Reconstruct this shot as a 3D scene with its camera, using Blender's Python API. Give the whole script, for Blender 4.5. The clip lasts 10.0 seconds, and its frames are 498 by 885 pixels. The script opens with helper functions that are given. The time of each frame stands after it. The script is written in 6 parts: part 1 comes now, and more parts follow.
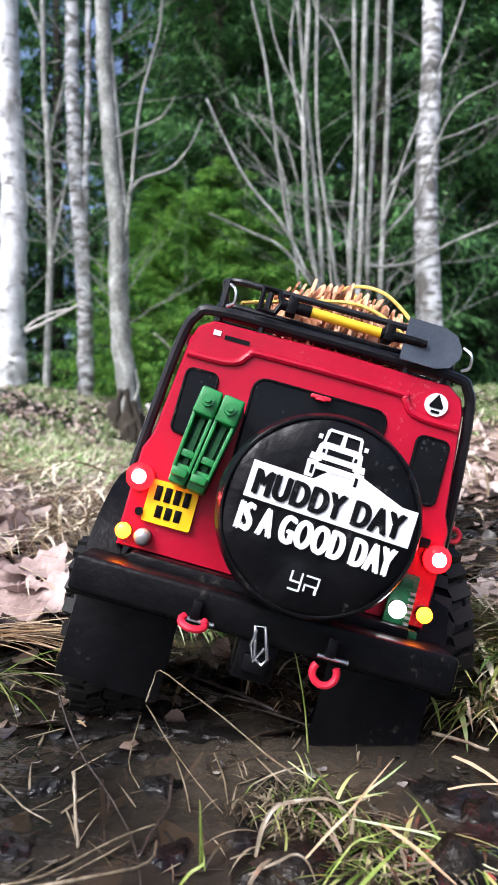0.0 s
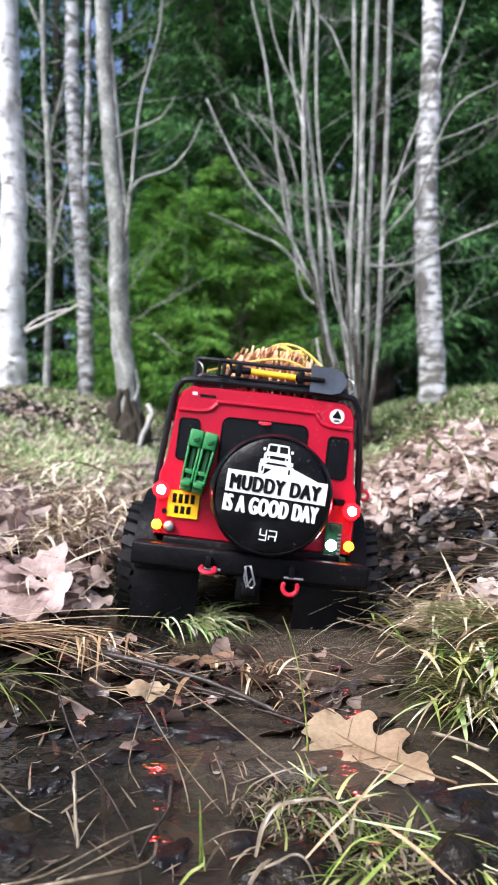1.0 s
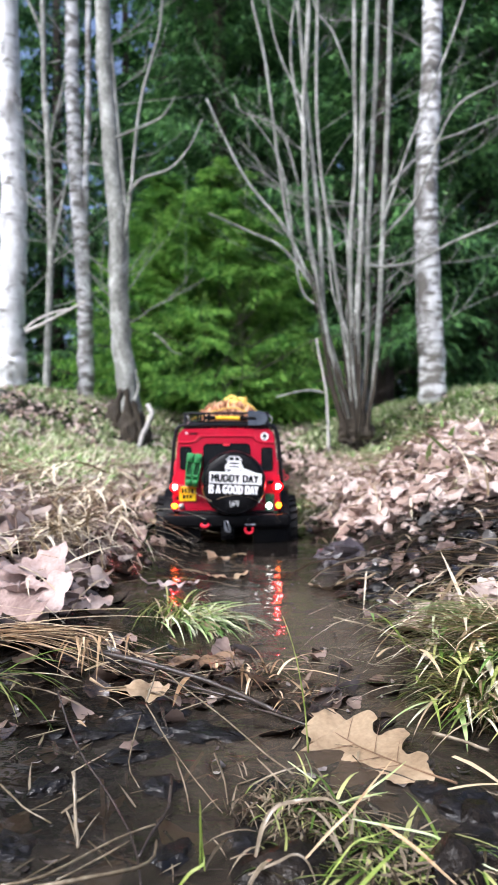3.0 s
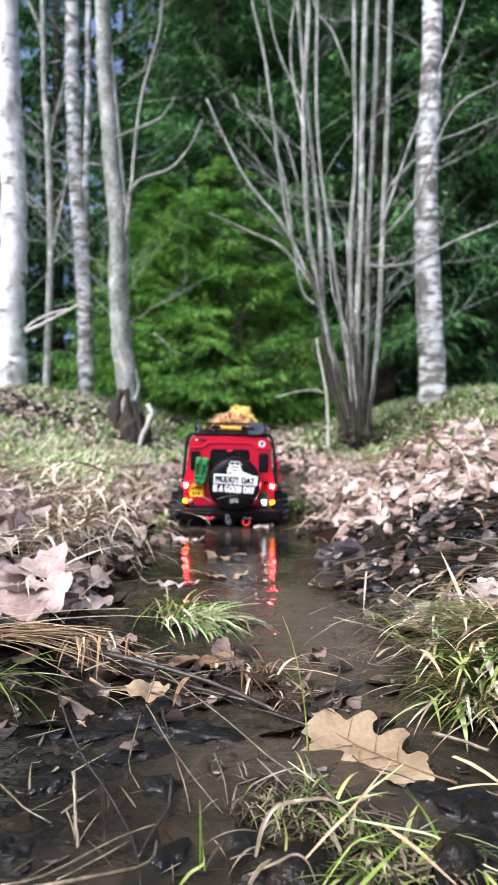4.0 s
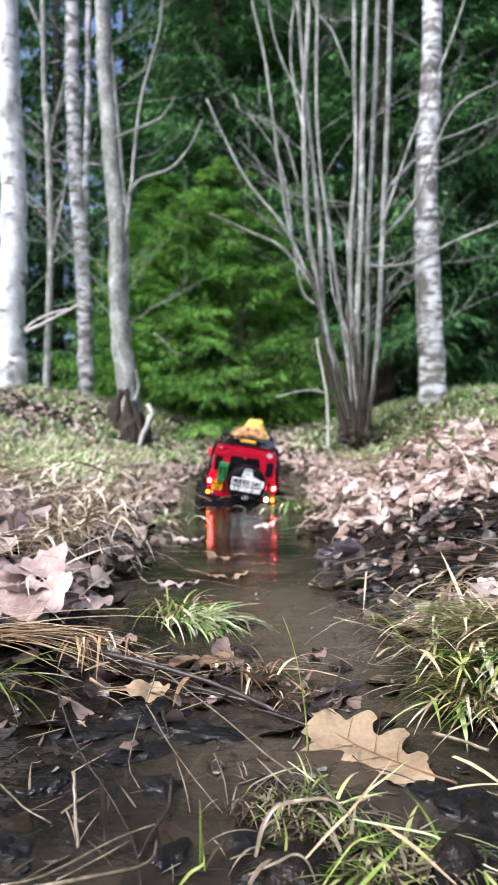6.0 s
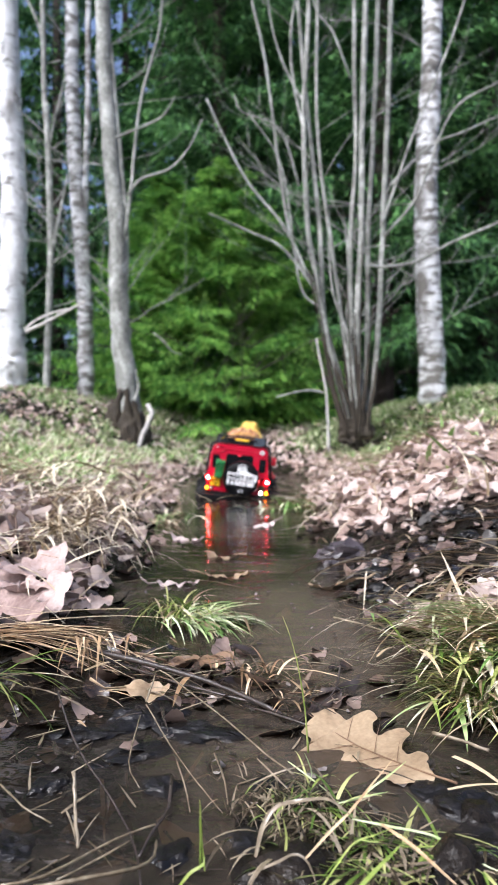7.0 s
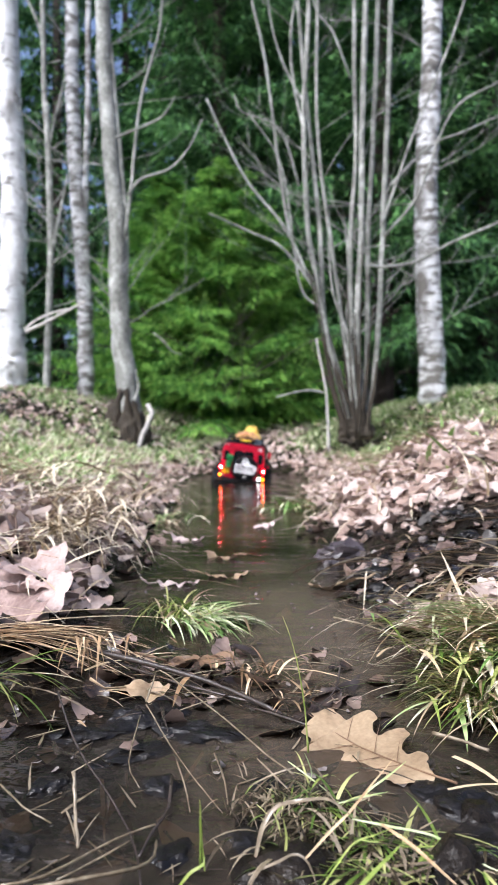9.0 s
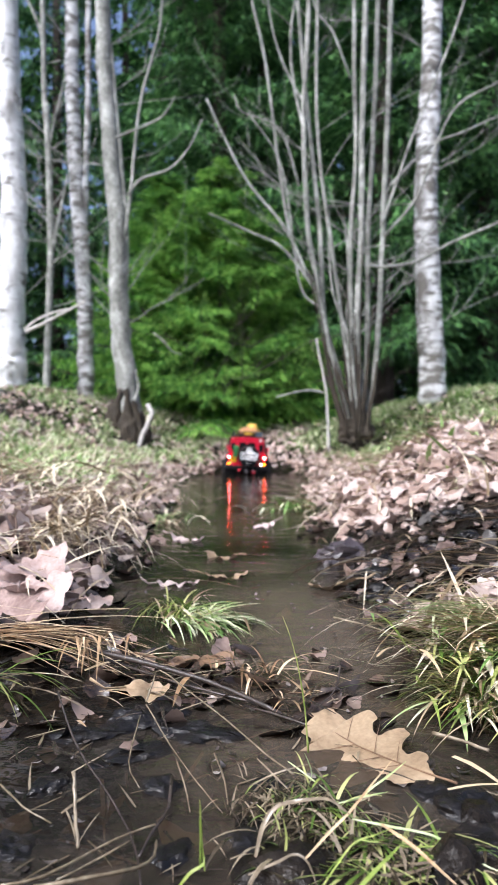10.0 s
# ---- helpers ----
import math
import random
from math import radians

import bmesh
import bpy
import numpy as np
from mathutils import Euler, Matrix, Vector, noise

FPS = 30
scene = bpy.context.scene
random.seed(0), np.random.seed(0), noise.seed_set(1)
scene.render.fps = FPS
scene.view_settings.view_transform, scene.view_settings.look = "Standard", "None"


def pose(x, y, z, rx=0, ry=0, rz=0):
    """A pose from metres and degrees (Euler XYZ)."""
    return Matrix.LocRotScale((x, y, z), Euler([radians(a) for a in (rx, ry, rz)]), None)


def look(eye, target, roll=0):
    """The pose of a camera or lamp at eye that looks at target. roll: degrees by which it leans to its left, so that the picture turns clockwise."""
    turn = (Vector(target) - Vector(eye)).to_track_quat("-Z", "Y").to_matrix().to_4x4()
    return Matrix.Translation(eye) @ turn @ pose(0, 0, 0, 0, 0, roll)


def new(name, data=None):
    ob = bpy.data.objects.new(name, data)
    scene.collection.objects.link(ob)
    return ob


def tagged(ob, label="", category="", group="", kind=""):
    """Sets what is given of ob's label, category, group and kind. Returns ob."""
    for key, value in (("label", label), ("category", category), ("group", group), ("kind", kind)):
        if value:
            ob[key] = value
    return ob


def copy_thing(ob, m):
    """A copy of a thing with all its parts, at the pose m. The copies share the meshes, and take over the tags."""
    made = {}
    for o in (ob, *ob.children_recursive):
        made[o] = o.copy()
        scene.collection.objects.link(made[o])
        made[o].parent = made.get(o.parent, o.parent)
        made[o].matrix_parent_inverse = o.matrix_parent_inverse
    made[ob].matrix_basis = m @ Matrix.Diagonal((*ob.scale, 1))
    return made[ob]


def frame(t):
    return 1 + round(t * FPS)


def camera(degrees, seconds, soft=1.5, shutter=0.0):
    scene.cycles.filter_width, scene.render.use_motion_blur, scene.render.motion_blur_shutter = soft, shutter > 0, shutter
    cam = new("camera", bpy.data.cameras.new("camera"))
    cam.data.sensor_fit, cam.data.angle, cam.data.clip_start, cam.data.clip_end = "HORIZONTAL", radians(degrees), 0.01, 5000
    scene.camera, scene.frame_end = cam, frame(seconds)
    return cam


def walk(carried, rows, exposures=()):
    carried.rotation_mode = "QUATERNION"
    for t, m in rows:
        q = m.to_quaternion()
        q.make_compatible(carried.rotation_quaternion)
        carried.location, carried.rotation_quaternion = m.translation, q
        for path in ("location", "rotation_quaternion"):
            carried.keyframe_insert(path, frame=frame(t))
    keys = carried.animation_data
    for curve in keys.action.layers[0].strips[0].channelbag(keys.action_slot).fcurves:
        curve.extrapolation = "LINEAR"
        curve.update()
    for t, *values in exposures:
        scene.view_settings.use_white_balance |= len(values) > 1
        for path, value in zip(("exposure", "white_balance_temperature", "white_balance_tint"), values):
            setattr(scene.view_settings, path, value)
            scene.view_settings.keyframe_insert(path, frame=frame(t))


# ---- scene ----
# ================= camera =================
cam = camera(39.45, 10.0, soft=1.5)
cam.data.dof.use_dof, cam.data.dof.focus_distance, cam.data.dof.aperture_fstop = True, 0.41, 22.0
walk(cam, [(0.0, look((0, 0, 0.172), (0, 10, 0.1395))), (10.0, look((0, 0, 0.172), (0, 10, 0.1395)))], [(0.0, 1.0, 5750, 10), (10.0, 1.0, 5750, 10)])

# ================= world, sun, exposure =================
SUN_ELEV, SUN_AZ = radians(50), radians(222)
world = bpy.data.worlds.new("sky")
scene.world = world
world.use_nodes = True
wn = world.node_tree.nodes
sky = wn.new("ShaderNodeTexSky")
sky.sky_type, sky.sun_disc, sky.sun_elevation, sky.sun_rotation = "NISHITA", False, SUN_ELEV, SUN_AZ
sky.dust_density, sky.air_density, sky.ozone_density = 6.0, 0.6, 0.6
wn["Background"].inputs["Strength"].default_value = 0.15
world.node_tree.links.new(sky.outputs[0], wn["Background"].inputs["Color"])
sun_data = bpy.data.lights.new("sun", "SUN")
sun_data.energy, sun_data.angle, sun_data.color = 1.7, radians(30), (1.0, 0.98, 0.96)
sun = new("sun", sun_data)
sun.matrix_world = look((30 * math.sin(SUN_AZ) * math.cos(SUN_ELEV), 30 * math.cos(SUN_AZ) * math.cos(SUN_ELEV), 30 * math.sin(SUN_ELEV)), (0, 0, 0))


# ================= materials =================
def mat(name, c1, c2=None, rough=0.7, metal=0.0, scale=30.0, bump=0.0, bump_scale=None, spec=0.5, island=0.0, obj=0.0, coat=0.0,
        emit=None, stretch=(1, 1, 1), fine=None, translucent=0.0, speck=0.0, speck_scale=250.0, speck_colour=(0.3, 0.27, 0.24)):
    """A surface with two scales of colour variation, relief, and a change from piece to piece."""
    m = bpy.data.materials.new(name)
    m.use_nodes = True
    nt = m.node_tree
    nd, ln = nt.nodes, nt.links
    b = nd["Principled BSDF"]
    b.inputs["Roughness"].default_value, b.inputs["Metallic"].default_value = rough, metal
    b.inputs["Specular IOR Level"].default_value = spec
    b.inputs["Coat Weight"].default_value = coat
    if coat:
        b.inputs["Coat Roughness"].default_value = 0.12
    if emit:
        b.inputs["Emission Color"].default_value = (*emit[:3], 1)
        b.inputs["Emission Strength"].default_value = emit[3]
    co = nd.new("ShaderNodeTexCoord")
    mp = nd.new("ShaderNodeMapping")
    mp.inputs["Scale"].default_value = stretch
    ln.new(co.outputs["Object"], mp.inputs["Vector"])
    n1 = nd.new("ShaderNodeTexNoise")
    n1.inputs["Scale"].default_value, n1.inputs["Detail"].default_value = scale, 4
    n2 = nd.new("ShaderNodeTexNoise")
    n2.inputs["Scale"].default_value, n2.inputs["Detail"].default_value = fine or scale * 7, 3
    for n in (n1, n2):
        ln.new(mp.outputs[0], n.inputs["Vector"])
    mx = nd.new("ShaderNodeMix")
    mx.data_type = "FLOAT"
    mx.inputs[0].default_value = 0.4
    ln.new(n1.outputs["Fac"], mx.inputs[2])
    ln.new(n2.outputs["Fac"], mx.inputs[3])
    fac = mx.outputs[0]
    if island or obj:
        rnd = nd.new("ShaderNodeNewGeometry").outputs["Random Per Island"] if island else nd.new("ShaderNodeObjectInfo").outputs["Random"]
        am = nd.new("ShaderNodeMath")
        am.operation = "MULTIPLY_ADD"
        sb = nd.new("ShaderNodeMath")
        sb.operation = "SUBTRACT"
        ln.new(rnd, sb.inputs[0])
        sb.inputs[1].default_value = 0.5
        ln.new(sb.outputs[0], am.inputs[0])
        am.inputs[1].default_value = island or obj
        ln.new(fac, am.inputs[2])
        fac = am.outputs[0]
    rp = nd.new("ShaderNodeValToRGB")
    cols = [c1, c2 or c1] if not isinstance(c1, list) else c1
    el = rp.color_ramp.elements
    while len(el) < len(cols):
        el.new(0.5)
    for i, c in enumerate(cols):
        el[i].position = 0.3 + 0.4 * i / (len(cols) - 1)
        el[i].color = (*c, 1)
    ln.new(fac, rp.inputs[0])
    colour = rp.outputs[0]
    if speck:
        sn = nd.new("ShaderNodeTexNoise")
        sn.inputs["Scale"].default_value, sn.inputs["Detail"].default_value = speck_scale, 4
        ln.new(co.outputs["Object"], sn.inputs["Vector"])
        big = nd.new("ShaderNodeTexNoise")
        big.inputs["Scale"].default_value = speck_scale * 0.08
        ln.new(co.outputs["Object"], big.inputs["Vector"])
        mul = nd.new("ShaderNodeMath")
        mul.operation = "MULTIPLY"
        ln.new(sn.outputs["Fac"], mul.inputs[0])
        ln.new(big.outputs["Fac"], mul.inputs[1])
        mr = nd.new("ShaderNodeMapRange")
        mr.inputs["From Min"].default_value, mr.inputs["From Max"].default_value = 0.36, 0.42
        mr.inputs["To Max"].default_value = speck
        ln.new(mul.outputs[0], mr.inputs["Value"])
        mxc = nd.new("ShaderNodeMix")
        mxc.data_type = "RGBA"
        ln.new(mr.outputs[0], mxc.inputs[0])
        ln.new(colour, mxc.inputs[6])
        mxc.inputs[7].default_value = (*speck_colour, 1)
        colour = mxc.outputs[2]
        rr = nd.new("ShaderNodeMapRange")
        rr.inputs["To Min"].default_value, rr.inputs["To Max"].default_value = rough * 0.75, rough * 1.5
        ln.new(big.outputs["Fac"], rr.inputs["Value"])
        ln.new(rr.outputs[0], b.inputs["Roughness"])
    ln.new(colour, b.inputs["Base Color"])
    if bump:
        bp = nd.new("ShaderNodeBump")
        bp.inputs["Strength"].default_value, bp.inputs["Distance"].default_value = bump, 1.0 / (bump_scale or scale * 7) * 0.5
        n3 = nd.new("ShaderNodeTexNoise")
        n3.inputs["Scale"].default_value, n3.inputs["Detail"].default_value = bump_scale or scale * 7, 5
        ln.new(mp.outputs[0], n3.inputs["Vector"])
        ln.new(n3.outputs["Fac"], bp.inputs["Height"])
        ln.new(bp.outputs[0], b.inputs["Normal"])
    if translucent:
        tr = nd.new("ShaderNodeBsdfTranslucent")
        ln.new(rp.outputs[0], tr.inputs["Color"])
        ms = nd.new("ShaderNodeMixShader")
        ms.inputs[0].default_value = translucent
        ln.new(b.outputs[0], ms.inputs[1])
        ln.new(tr.outputs[0], ms.inputs[2])
        ln.new(ms.outputs[0], nd["Material Output"].inputs["Surface"])
    return m


M_RED = mat("red_paint", (0.34, 0.001, 0.018), (0.44, 0.002, 0.026), 0.33, scale=25, bump=0.06, bump_scale=60, coat=0.06, spec=0.22, speck=0.35, speck_scale=320, speck_colour=(0.5, 0.22, 0.22))
M_REDPLAIN = mat("red_plastic", (0.62, 0.012, 0.035), (0.72, 0.02, 0.05), 0.35, scale=60)
M_BLACK = mat("black_plastic", (0.002, 0.002, 0.0025), (0.006, 0.006, 0.007), 0.33, scale=60, bump=0.25, bump_scale=160, spec=0.10, speck=0.25, speck_scale=260, speck_colour=(0.10, 0.085, 0.07))
M_BLACKGLOSS = mat("black_enamel", (0.01, 0.01, 0.012), (0.022, 0.022, 0.025), 0.28, scale=50, bump=0.05, spec=0.2)
M_COVER = mat("black_vinyl", (0.002, 0.002, 0.0026), (0.005, 0.005, 0.006), 0.27, scale=35, bump=0.22, bump_scale=45, spec=0.16, speck=0.2, speck_scale=300, speck_colour=(0.16, 0.15, 0.15))
M_RUBBER = mat("wet_rubber", (0.005, 0.005, 0.0055), (0.016, 0.015, 0.014), 0.45, spec=0.2, scale=80, bump=0.2)
M_GLASS = mat("tinted_window", (0.003, 0.0035, 0.0045), (0.008, 0.0085, 0.010), 0.10, scale=40, spec=0.10, speck=0.5, speck_scale=420, speck_colour=(0.10, 0.10, 0.10))
M_WHITE = mat("white_print", (0.78, 0.78, 0.78), (0.86, 0.86, 0.86), 0.5, scale=120)
M_PLATE = mat("yellow_plate", (0.80, 0.50, 0.0), (0.86, 0.58, 0.01), 0.45, spec=0.2, scale=80)
M_YELLOW = mat("yellow_paint", (0.75, 0.45, 0.01), (0.85, 0.56, 0.02), 0.4, scale=120)
M_ROPE = mat("yellow_rope", (0.68, 0.42, 0.06), (0.88, 0.66, 0.18), 0.8, scale=400, bump=0.5)
M_GREEN = mat("green_plastic", (0.012, 0.14, 0.03), (0.03, 0.26, 0.06), 0.42, scale=120, bump=0.1)
M_DKGREEN = mat("dark_green_board", (0.006, 0.06, 0.02), (0.02, 0.14, 0.05), 0.4, scale=300)
M_STEEL = mat("steel", (0.45, 0.45, 0.46), (0.6, 0.6, 0.62), 0.3, metal=1.0, scale=150)
M_BLADE = mat("shovel_blade", (0.045, 0.055, 0.075), (0.08, 0.095, 0.12), 0.4, metal=0.3, scale=90)
M_SILVER = mat("dull_silver", (0.35, 0.34, 0.33), (0.5, 0.49, 0.47), 0.45, metal=0.7, scale=200)
M_TAIL = mat("lit_red_lamp", (0.30, 0.0, 0.002), rough=0.3, spec=0.2, emit=(1.0, 0.0, 0.0, 11.0))
M_TAILCORE = mat("lit_lamp_core", (0.9, 0.5, 0.5), rough=0.3, emit=(1.0, 0.085, 0.085, 130))
M_AMBER = mat("lit_amber_lamp", (0.7, 0.22, 0.01), rough=0.3, emit=(1.0, 0.17, 0.0, 14.0))
M_REVERSE = mat("lit_white_lamp", (0.9, 0.9, 0.9), rough=0.3, emit=(1.0, 0.97, 0.88, 7))
M_CONE = mat("cone_scale", (0.36, 0.15, 0.07), (0.80, 0.48, 0.28), 0.7, scale=120, island=0.6)
M_SOIL = mat("wet_soil", [(0.004, 0.003, 0.0023), (0.013, 0.010, 0.0072), (0.030, 0.023, 0.0165)], rough=0.24, spec=0.2, scale=9, bump=0.9, bump_scale=110)
M_LEAF = mat("dead_leaf", [(0.29, 0.205, 0.165), (0.41, 0.31, 0.265), (0.54, 0.44, 0.39)], rough=0.6, scale=30, island=0.9, bump=0.3, bump_scale=200, translucent=0.12)
M_LEAF1 = mat("pale_dead_leaf", [(0.27, 0.19, 0.155), (0.40, 0.305, 0.265), (0.58, 0.47, 0.43)], rough=0.55, scale=30, obj=0.9, bump=0.3, bump_scale=200, translucent=0.12)
M_PINKLEAF = mat("pink_dead_leaf", [(0.20, 0.13, 0.11), (0.36, 0.26, 0.23), (0.47, 0.37, 0.34)], rough=0.55, scale=45, obj=0.25, bump=0.5, bump_scale=160, translucent=0.08, speck=0.5, speck_scale=160, speck_colour=(0.12, 0.07, 0.05))
M_OAK = mat("oak_leaf_tan", (0.19, 0.125, 0.068), (0.43, 0.32, 0.20), rough=0.42, speck=0.35, speck_scale=130, speck_colour=(0.10, 0.058, 0.03), scale=55, bump=0.25, bump_scale=260, translucent=0.1)
M_OAKVEIN = mat("oak_leaf_vein", (0.13, 0.075, 0.04), (0.22, 0.135, 0.075), rough=0.6, scale=80)
M_STRAW = mat("dry_straw", [(0.20, 0.14, 0.075), (0.50, 0.40, 0.26), (0.76, 0.67, 0.50)], rough=0.6, scale=40, island=0.8, translucent=0.1)
M_WETSTRAW = mat("wet_straw", [(0.045, 0.034, 0.020), (0.13, 0.10, 0.062), (0.29, 0.235, 0.16)], rough=0.24, scale=40, island=0.8)
M_TANSTRAW = mat("tan_straw", [(0.22, 0.13, 0.06), (0.44, 0.30, 0.16), (0.62, 0.47, 0.29)], rough=0.6, scale=40, island=0.8)
M_GRASS = mat("grass", [(0.09, 0.16, 0.02), (0.26, 0.35, 0.06), (0.50, 0.51, 0.19)], rough=0.5, scale=30, island=0.9, translucent=0.25)
M_FARGRASS = mat("bank_grass", [(0.17, 0.30, 0.075), (0.40, 0.53, 0.20), (0.70, 0.72, 0.49)], rough=0.6, scale=20, island=0.9, translucent=0.2)
M_TWIG = mat("wet_twig", (0.016, 0.011, 0.009), (0.07, 0.054, 0.045), rough=0.22, spec=0.5, scale=60, bump=0.5)
M_PALESTICK = mat("pale_stick", (0.30, 0.28, 0.25), (0.56, 0.54, 0.51), rough=0.6, scale=50, bump=0.4)
M_DEBRIS = mat("wet_bits", [(0.03, 0.025, 0.02), (0.08, 0.065, 0.055), (0.22, 0.19, 0.17)], rough=0.4, scale=30, island=0.9)
M_WETLEAF = mat("wet_dark_leaf", [(0.025, 0.017, 0.013), (0.085, 0.055, 0.04), (0.22, 0.16, 0.13)], rough=0.18, scale=30, island=0.9, spec=0.6, bump=0.3, bump_scale=200)
M_WETMUD = mat("wet_black_mud", [(0.003, 0.0026, 0.0024), (0.009, 0.0075, 0.0065), (0.022, 0.018, 0.014)], rough=0.26, spec=0.4, scale=40, bump=1.0, bump_scale=240)
M_STONE = mat("wet_stone", (0.03, 0.024, 0.026), (0.085, 0.07, 0.075), rough=0.25, scale=30, bump=0.4)
M_NEEDLE = mat("spruce_needles", [(0.015, 0.042, 0.018), (0.054, 0.137, 0.053), (0.155, 0.33, 0.10)], rough=0.8, scale=1.2, island=0.7, translucent=0.15, spec=0.15)
M_NEEDLE2 = mat("young_spruce_needles", [(0.038, 0.12, 0.027), (0.145, 0.34, 0.056), (0.33, 0.57, 0.11)], rough=0.8, scale=2.5, island=0.6, translucent=0.25, spec=0.15)
M_SPRUCEBARK = mat("spruce_bark", (0.03, 0.022, 0.018), (0.09, 0.07, 0.055), rough=0.85, scale=12, bump=0.8)
M_ALDER = mat("grey_bark", [(0.07, 0.07, 0.058), (0.23, 0.235, 0.212), (0.50, 0.51, 0.48)], rough=0.75, scale=16, bump=0.5, stretch=(1, 1, 0.6), fine=70)
M_BARKDARK = mat("mossy_dark_bark", (0.012, 0.009, 0.006), (0.055, 0.042, 0.026), rough=0.85, scale=18, bump=0.9)


def birch_bark(name, dark):
    """White bark with dark horizontal scars and a rough grey foot."""
    m = bpy.data.materials.new(name)
    m.use_nodes = True
    nd, ln = m.node_tree.nodes, m.node_tree.links
    b = nd["Principled BSDF"]
    b.inputs["Roughness"].default_value = 0.65
    co = nd.new("ShaderNodeTexCoord")

    def noise_at(scale, stretch, lo, hi):
        mp = nd.new("ShaderNodeMapping")
        mp.inputs["Scale"].default_value = stretch
        n = nd.new("ShaderNodeTexNoise")
        n.inputs["Scale"].default_value, n.inputs["Detail"].default_value = scale, 5
        r = nd.new("ShaderNodeMapRange")
        r.inputs["From Min"].default_value, r.inputs["From Max"].default_value = lo, hi
        ln.new(co.outputs["Object"], mp.inputs[0])
        ln.new(mp.outputs[0], n.inputs["Vector"])
        ln.new(n.outputs["Fac"], r.inputs["Value"])
        return r.outputs[0]

    base = nd.new("ShaderNodeValToRGB")
    base.color_ramp.elements[0].color = (0.40, 0.40, 0.40, 1)
    base.color_ramp.elements[1].color = (0.76, 0.77, 0.78, 1)
    ln.new(noise_at(16, (1, 1, 0.6), 0.3, 0.7), base.inputs[0])
    scar = noise_at(11, (0.9, 0.9, 2.4), 0.62 - dark, 0.74 - dark)
    blot = noise_at(10, (1, 1, 0.6), 0.60 - dark * 0.6, 0.74 - dark * 0.6)
    mxv = nd.new("ShaderNodeMath")
    mxv.operation = "MAXIMUM"
    ln.new(scar, mxv.inputs[0])
    ln.new(blot, mxv.inputs[1])
    mix = nd.new("ShaderNodeMix")
    mix.data_type = "RGBA"
    ln.new(mxv.outputs[0], mix.inputs[0])
    ln.new(base.outputs[0], mix.inputs[6])
    mix.inputs[7].default_value = (0.15, 0.14, 0.125, 1)
    ln.new(mix.outputs[2], b.inputs["Base Color"])
    bp = nd.new("ShaderNodeBump")
    bp.inputs["Strength"].default_value, bp.inputs["Distance"].default_value = 0.6, 0.006
    ln.new(mxv.outputs[0], bp.inputs["Height"])
    ln.new(bp.outputs[0], b.inputs["Normal"])
    return m


M_BIRCH = birch_bark("white_birch_bark", 0.05)
M_BIRCH2 = birch_bark("grey_birch_bark", 0.165)


def water_material():
    """Murky brown water, glossy, a little see-through, with gentle ripples."""
    m = bpy.data.materials.new("muddy_water")
    m.use_nodes = True
    nd, ln = m.node_tree.nodes, m.node_tree.links
    b = nd["Principled BSDF"]
    b.inputs["Roughness"].default_value, b.inputs["IOR"].default_value = 0.03, 1.33
    co = nd.new("ShaderNodeTexCoord")
    n = nd.new("ShaderNodeTexNoise")
    n.inputs["Scale"].default_value, n.inputs["Detail"].default_value = 5, 6
    ln.new(co.outputs["Object"], n.inputs["Vector"])
    r = nd.new("ShaderNodeValToRGB")
    r.color_ramp.elements[0].position, r.color_ramp.elements[0].color = 0.42, (0.0135, 0.0120, 0.0103, 1)
    r.color_ramp.elements[1].position, r.color_ramp.elements[1].color = 0.80, (0.120, 0.095, 0.070, 1)
    # paler, milky brown along the middle of the channel
    sm = nd.new("ShaderNodeMapping")
    sm.vector_type = "POINT"
    sm.inputs["Location"].default_value = (-0.05 / 0.13, -0.62 / 0.42, 0)
    sm.inputs["Scale"].default_value = (1 / 0.13, 1 / 0.42, 1)
    pale_zone = nd.new("ShaderNodeTexGradient")
    pale_zone.gradient_type = "SPHERICAL"
    add = nd.new("ShaderNodeMath")
    add.operation = "MULTIPLY_ADD"
    add.inputs[1].default_value = 0.38
    ln.new(co.outputs["Object"], sm.inputs["Vector"])
    ln.new(sm.outputs[0], pale_zone.inputs["Vector"])
    ln.new(pale_zone.outputs["Fac"], add.inputs[0])
    ln.new(n.outputs["Fac"], add.inputs[2])
    ln.new(add.outputs[0], r.inputs[0])
    ln.new(r.outputs[0], b.inputs["Base Color"])
    w = nd.new("ShaderNodeTexNoise")
    w.inputs["Scale"].default_value, w.inputs["Detail"].default_value = 16, 4
    mp = nd.new("ShaderNodeMapping")
    mp.inputs["Scale"].default_value = (0.7, 1.6, 1)
    ln.new(co.outputs["Object"], mp.inputs["Vector"])
    ln.new(mp.outputs[0], w.inputs["Vector"])
    bp = nd.new("ShaderNodeBump")
    bp.inputs["Strength"].default_value, bp.inputs["Distance"].default_value = 0.85, 0.004
    ln.new(w.outputs["Fac"], bp.inputs["Height"])
    ln.new(bp.outputs[0], b.inputs["Normal"])
    tr = nd.new("ShaderNodeBsdfTransparent")
    tr.inputs["Color"].default_value = (0.66, 0.53, 0.40, 1)
    ms = nd.new("ShaderNodeMixShader")
    ms.inputs[0].default_value = 0.30
    ln.new(b.outputs[0], ms.inputs[1])
    ln.new(tr.outputs[0], ms.inputs[2])
    ln.new(ms.outputs[0], nd["Material Output"].inputs["Surface"])
    return m


M_WATER = water_material()


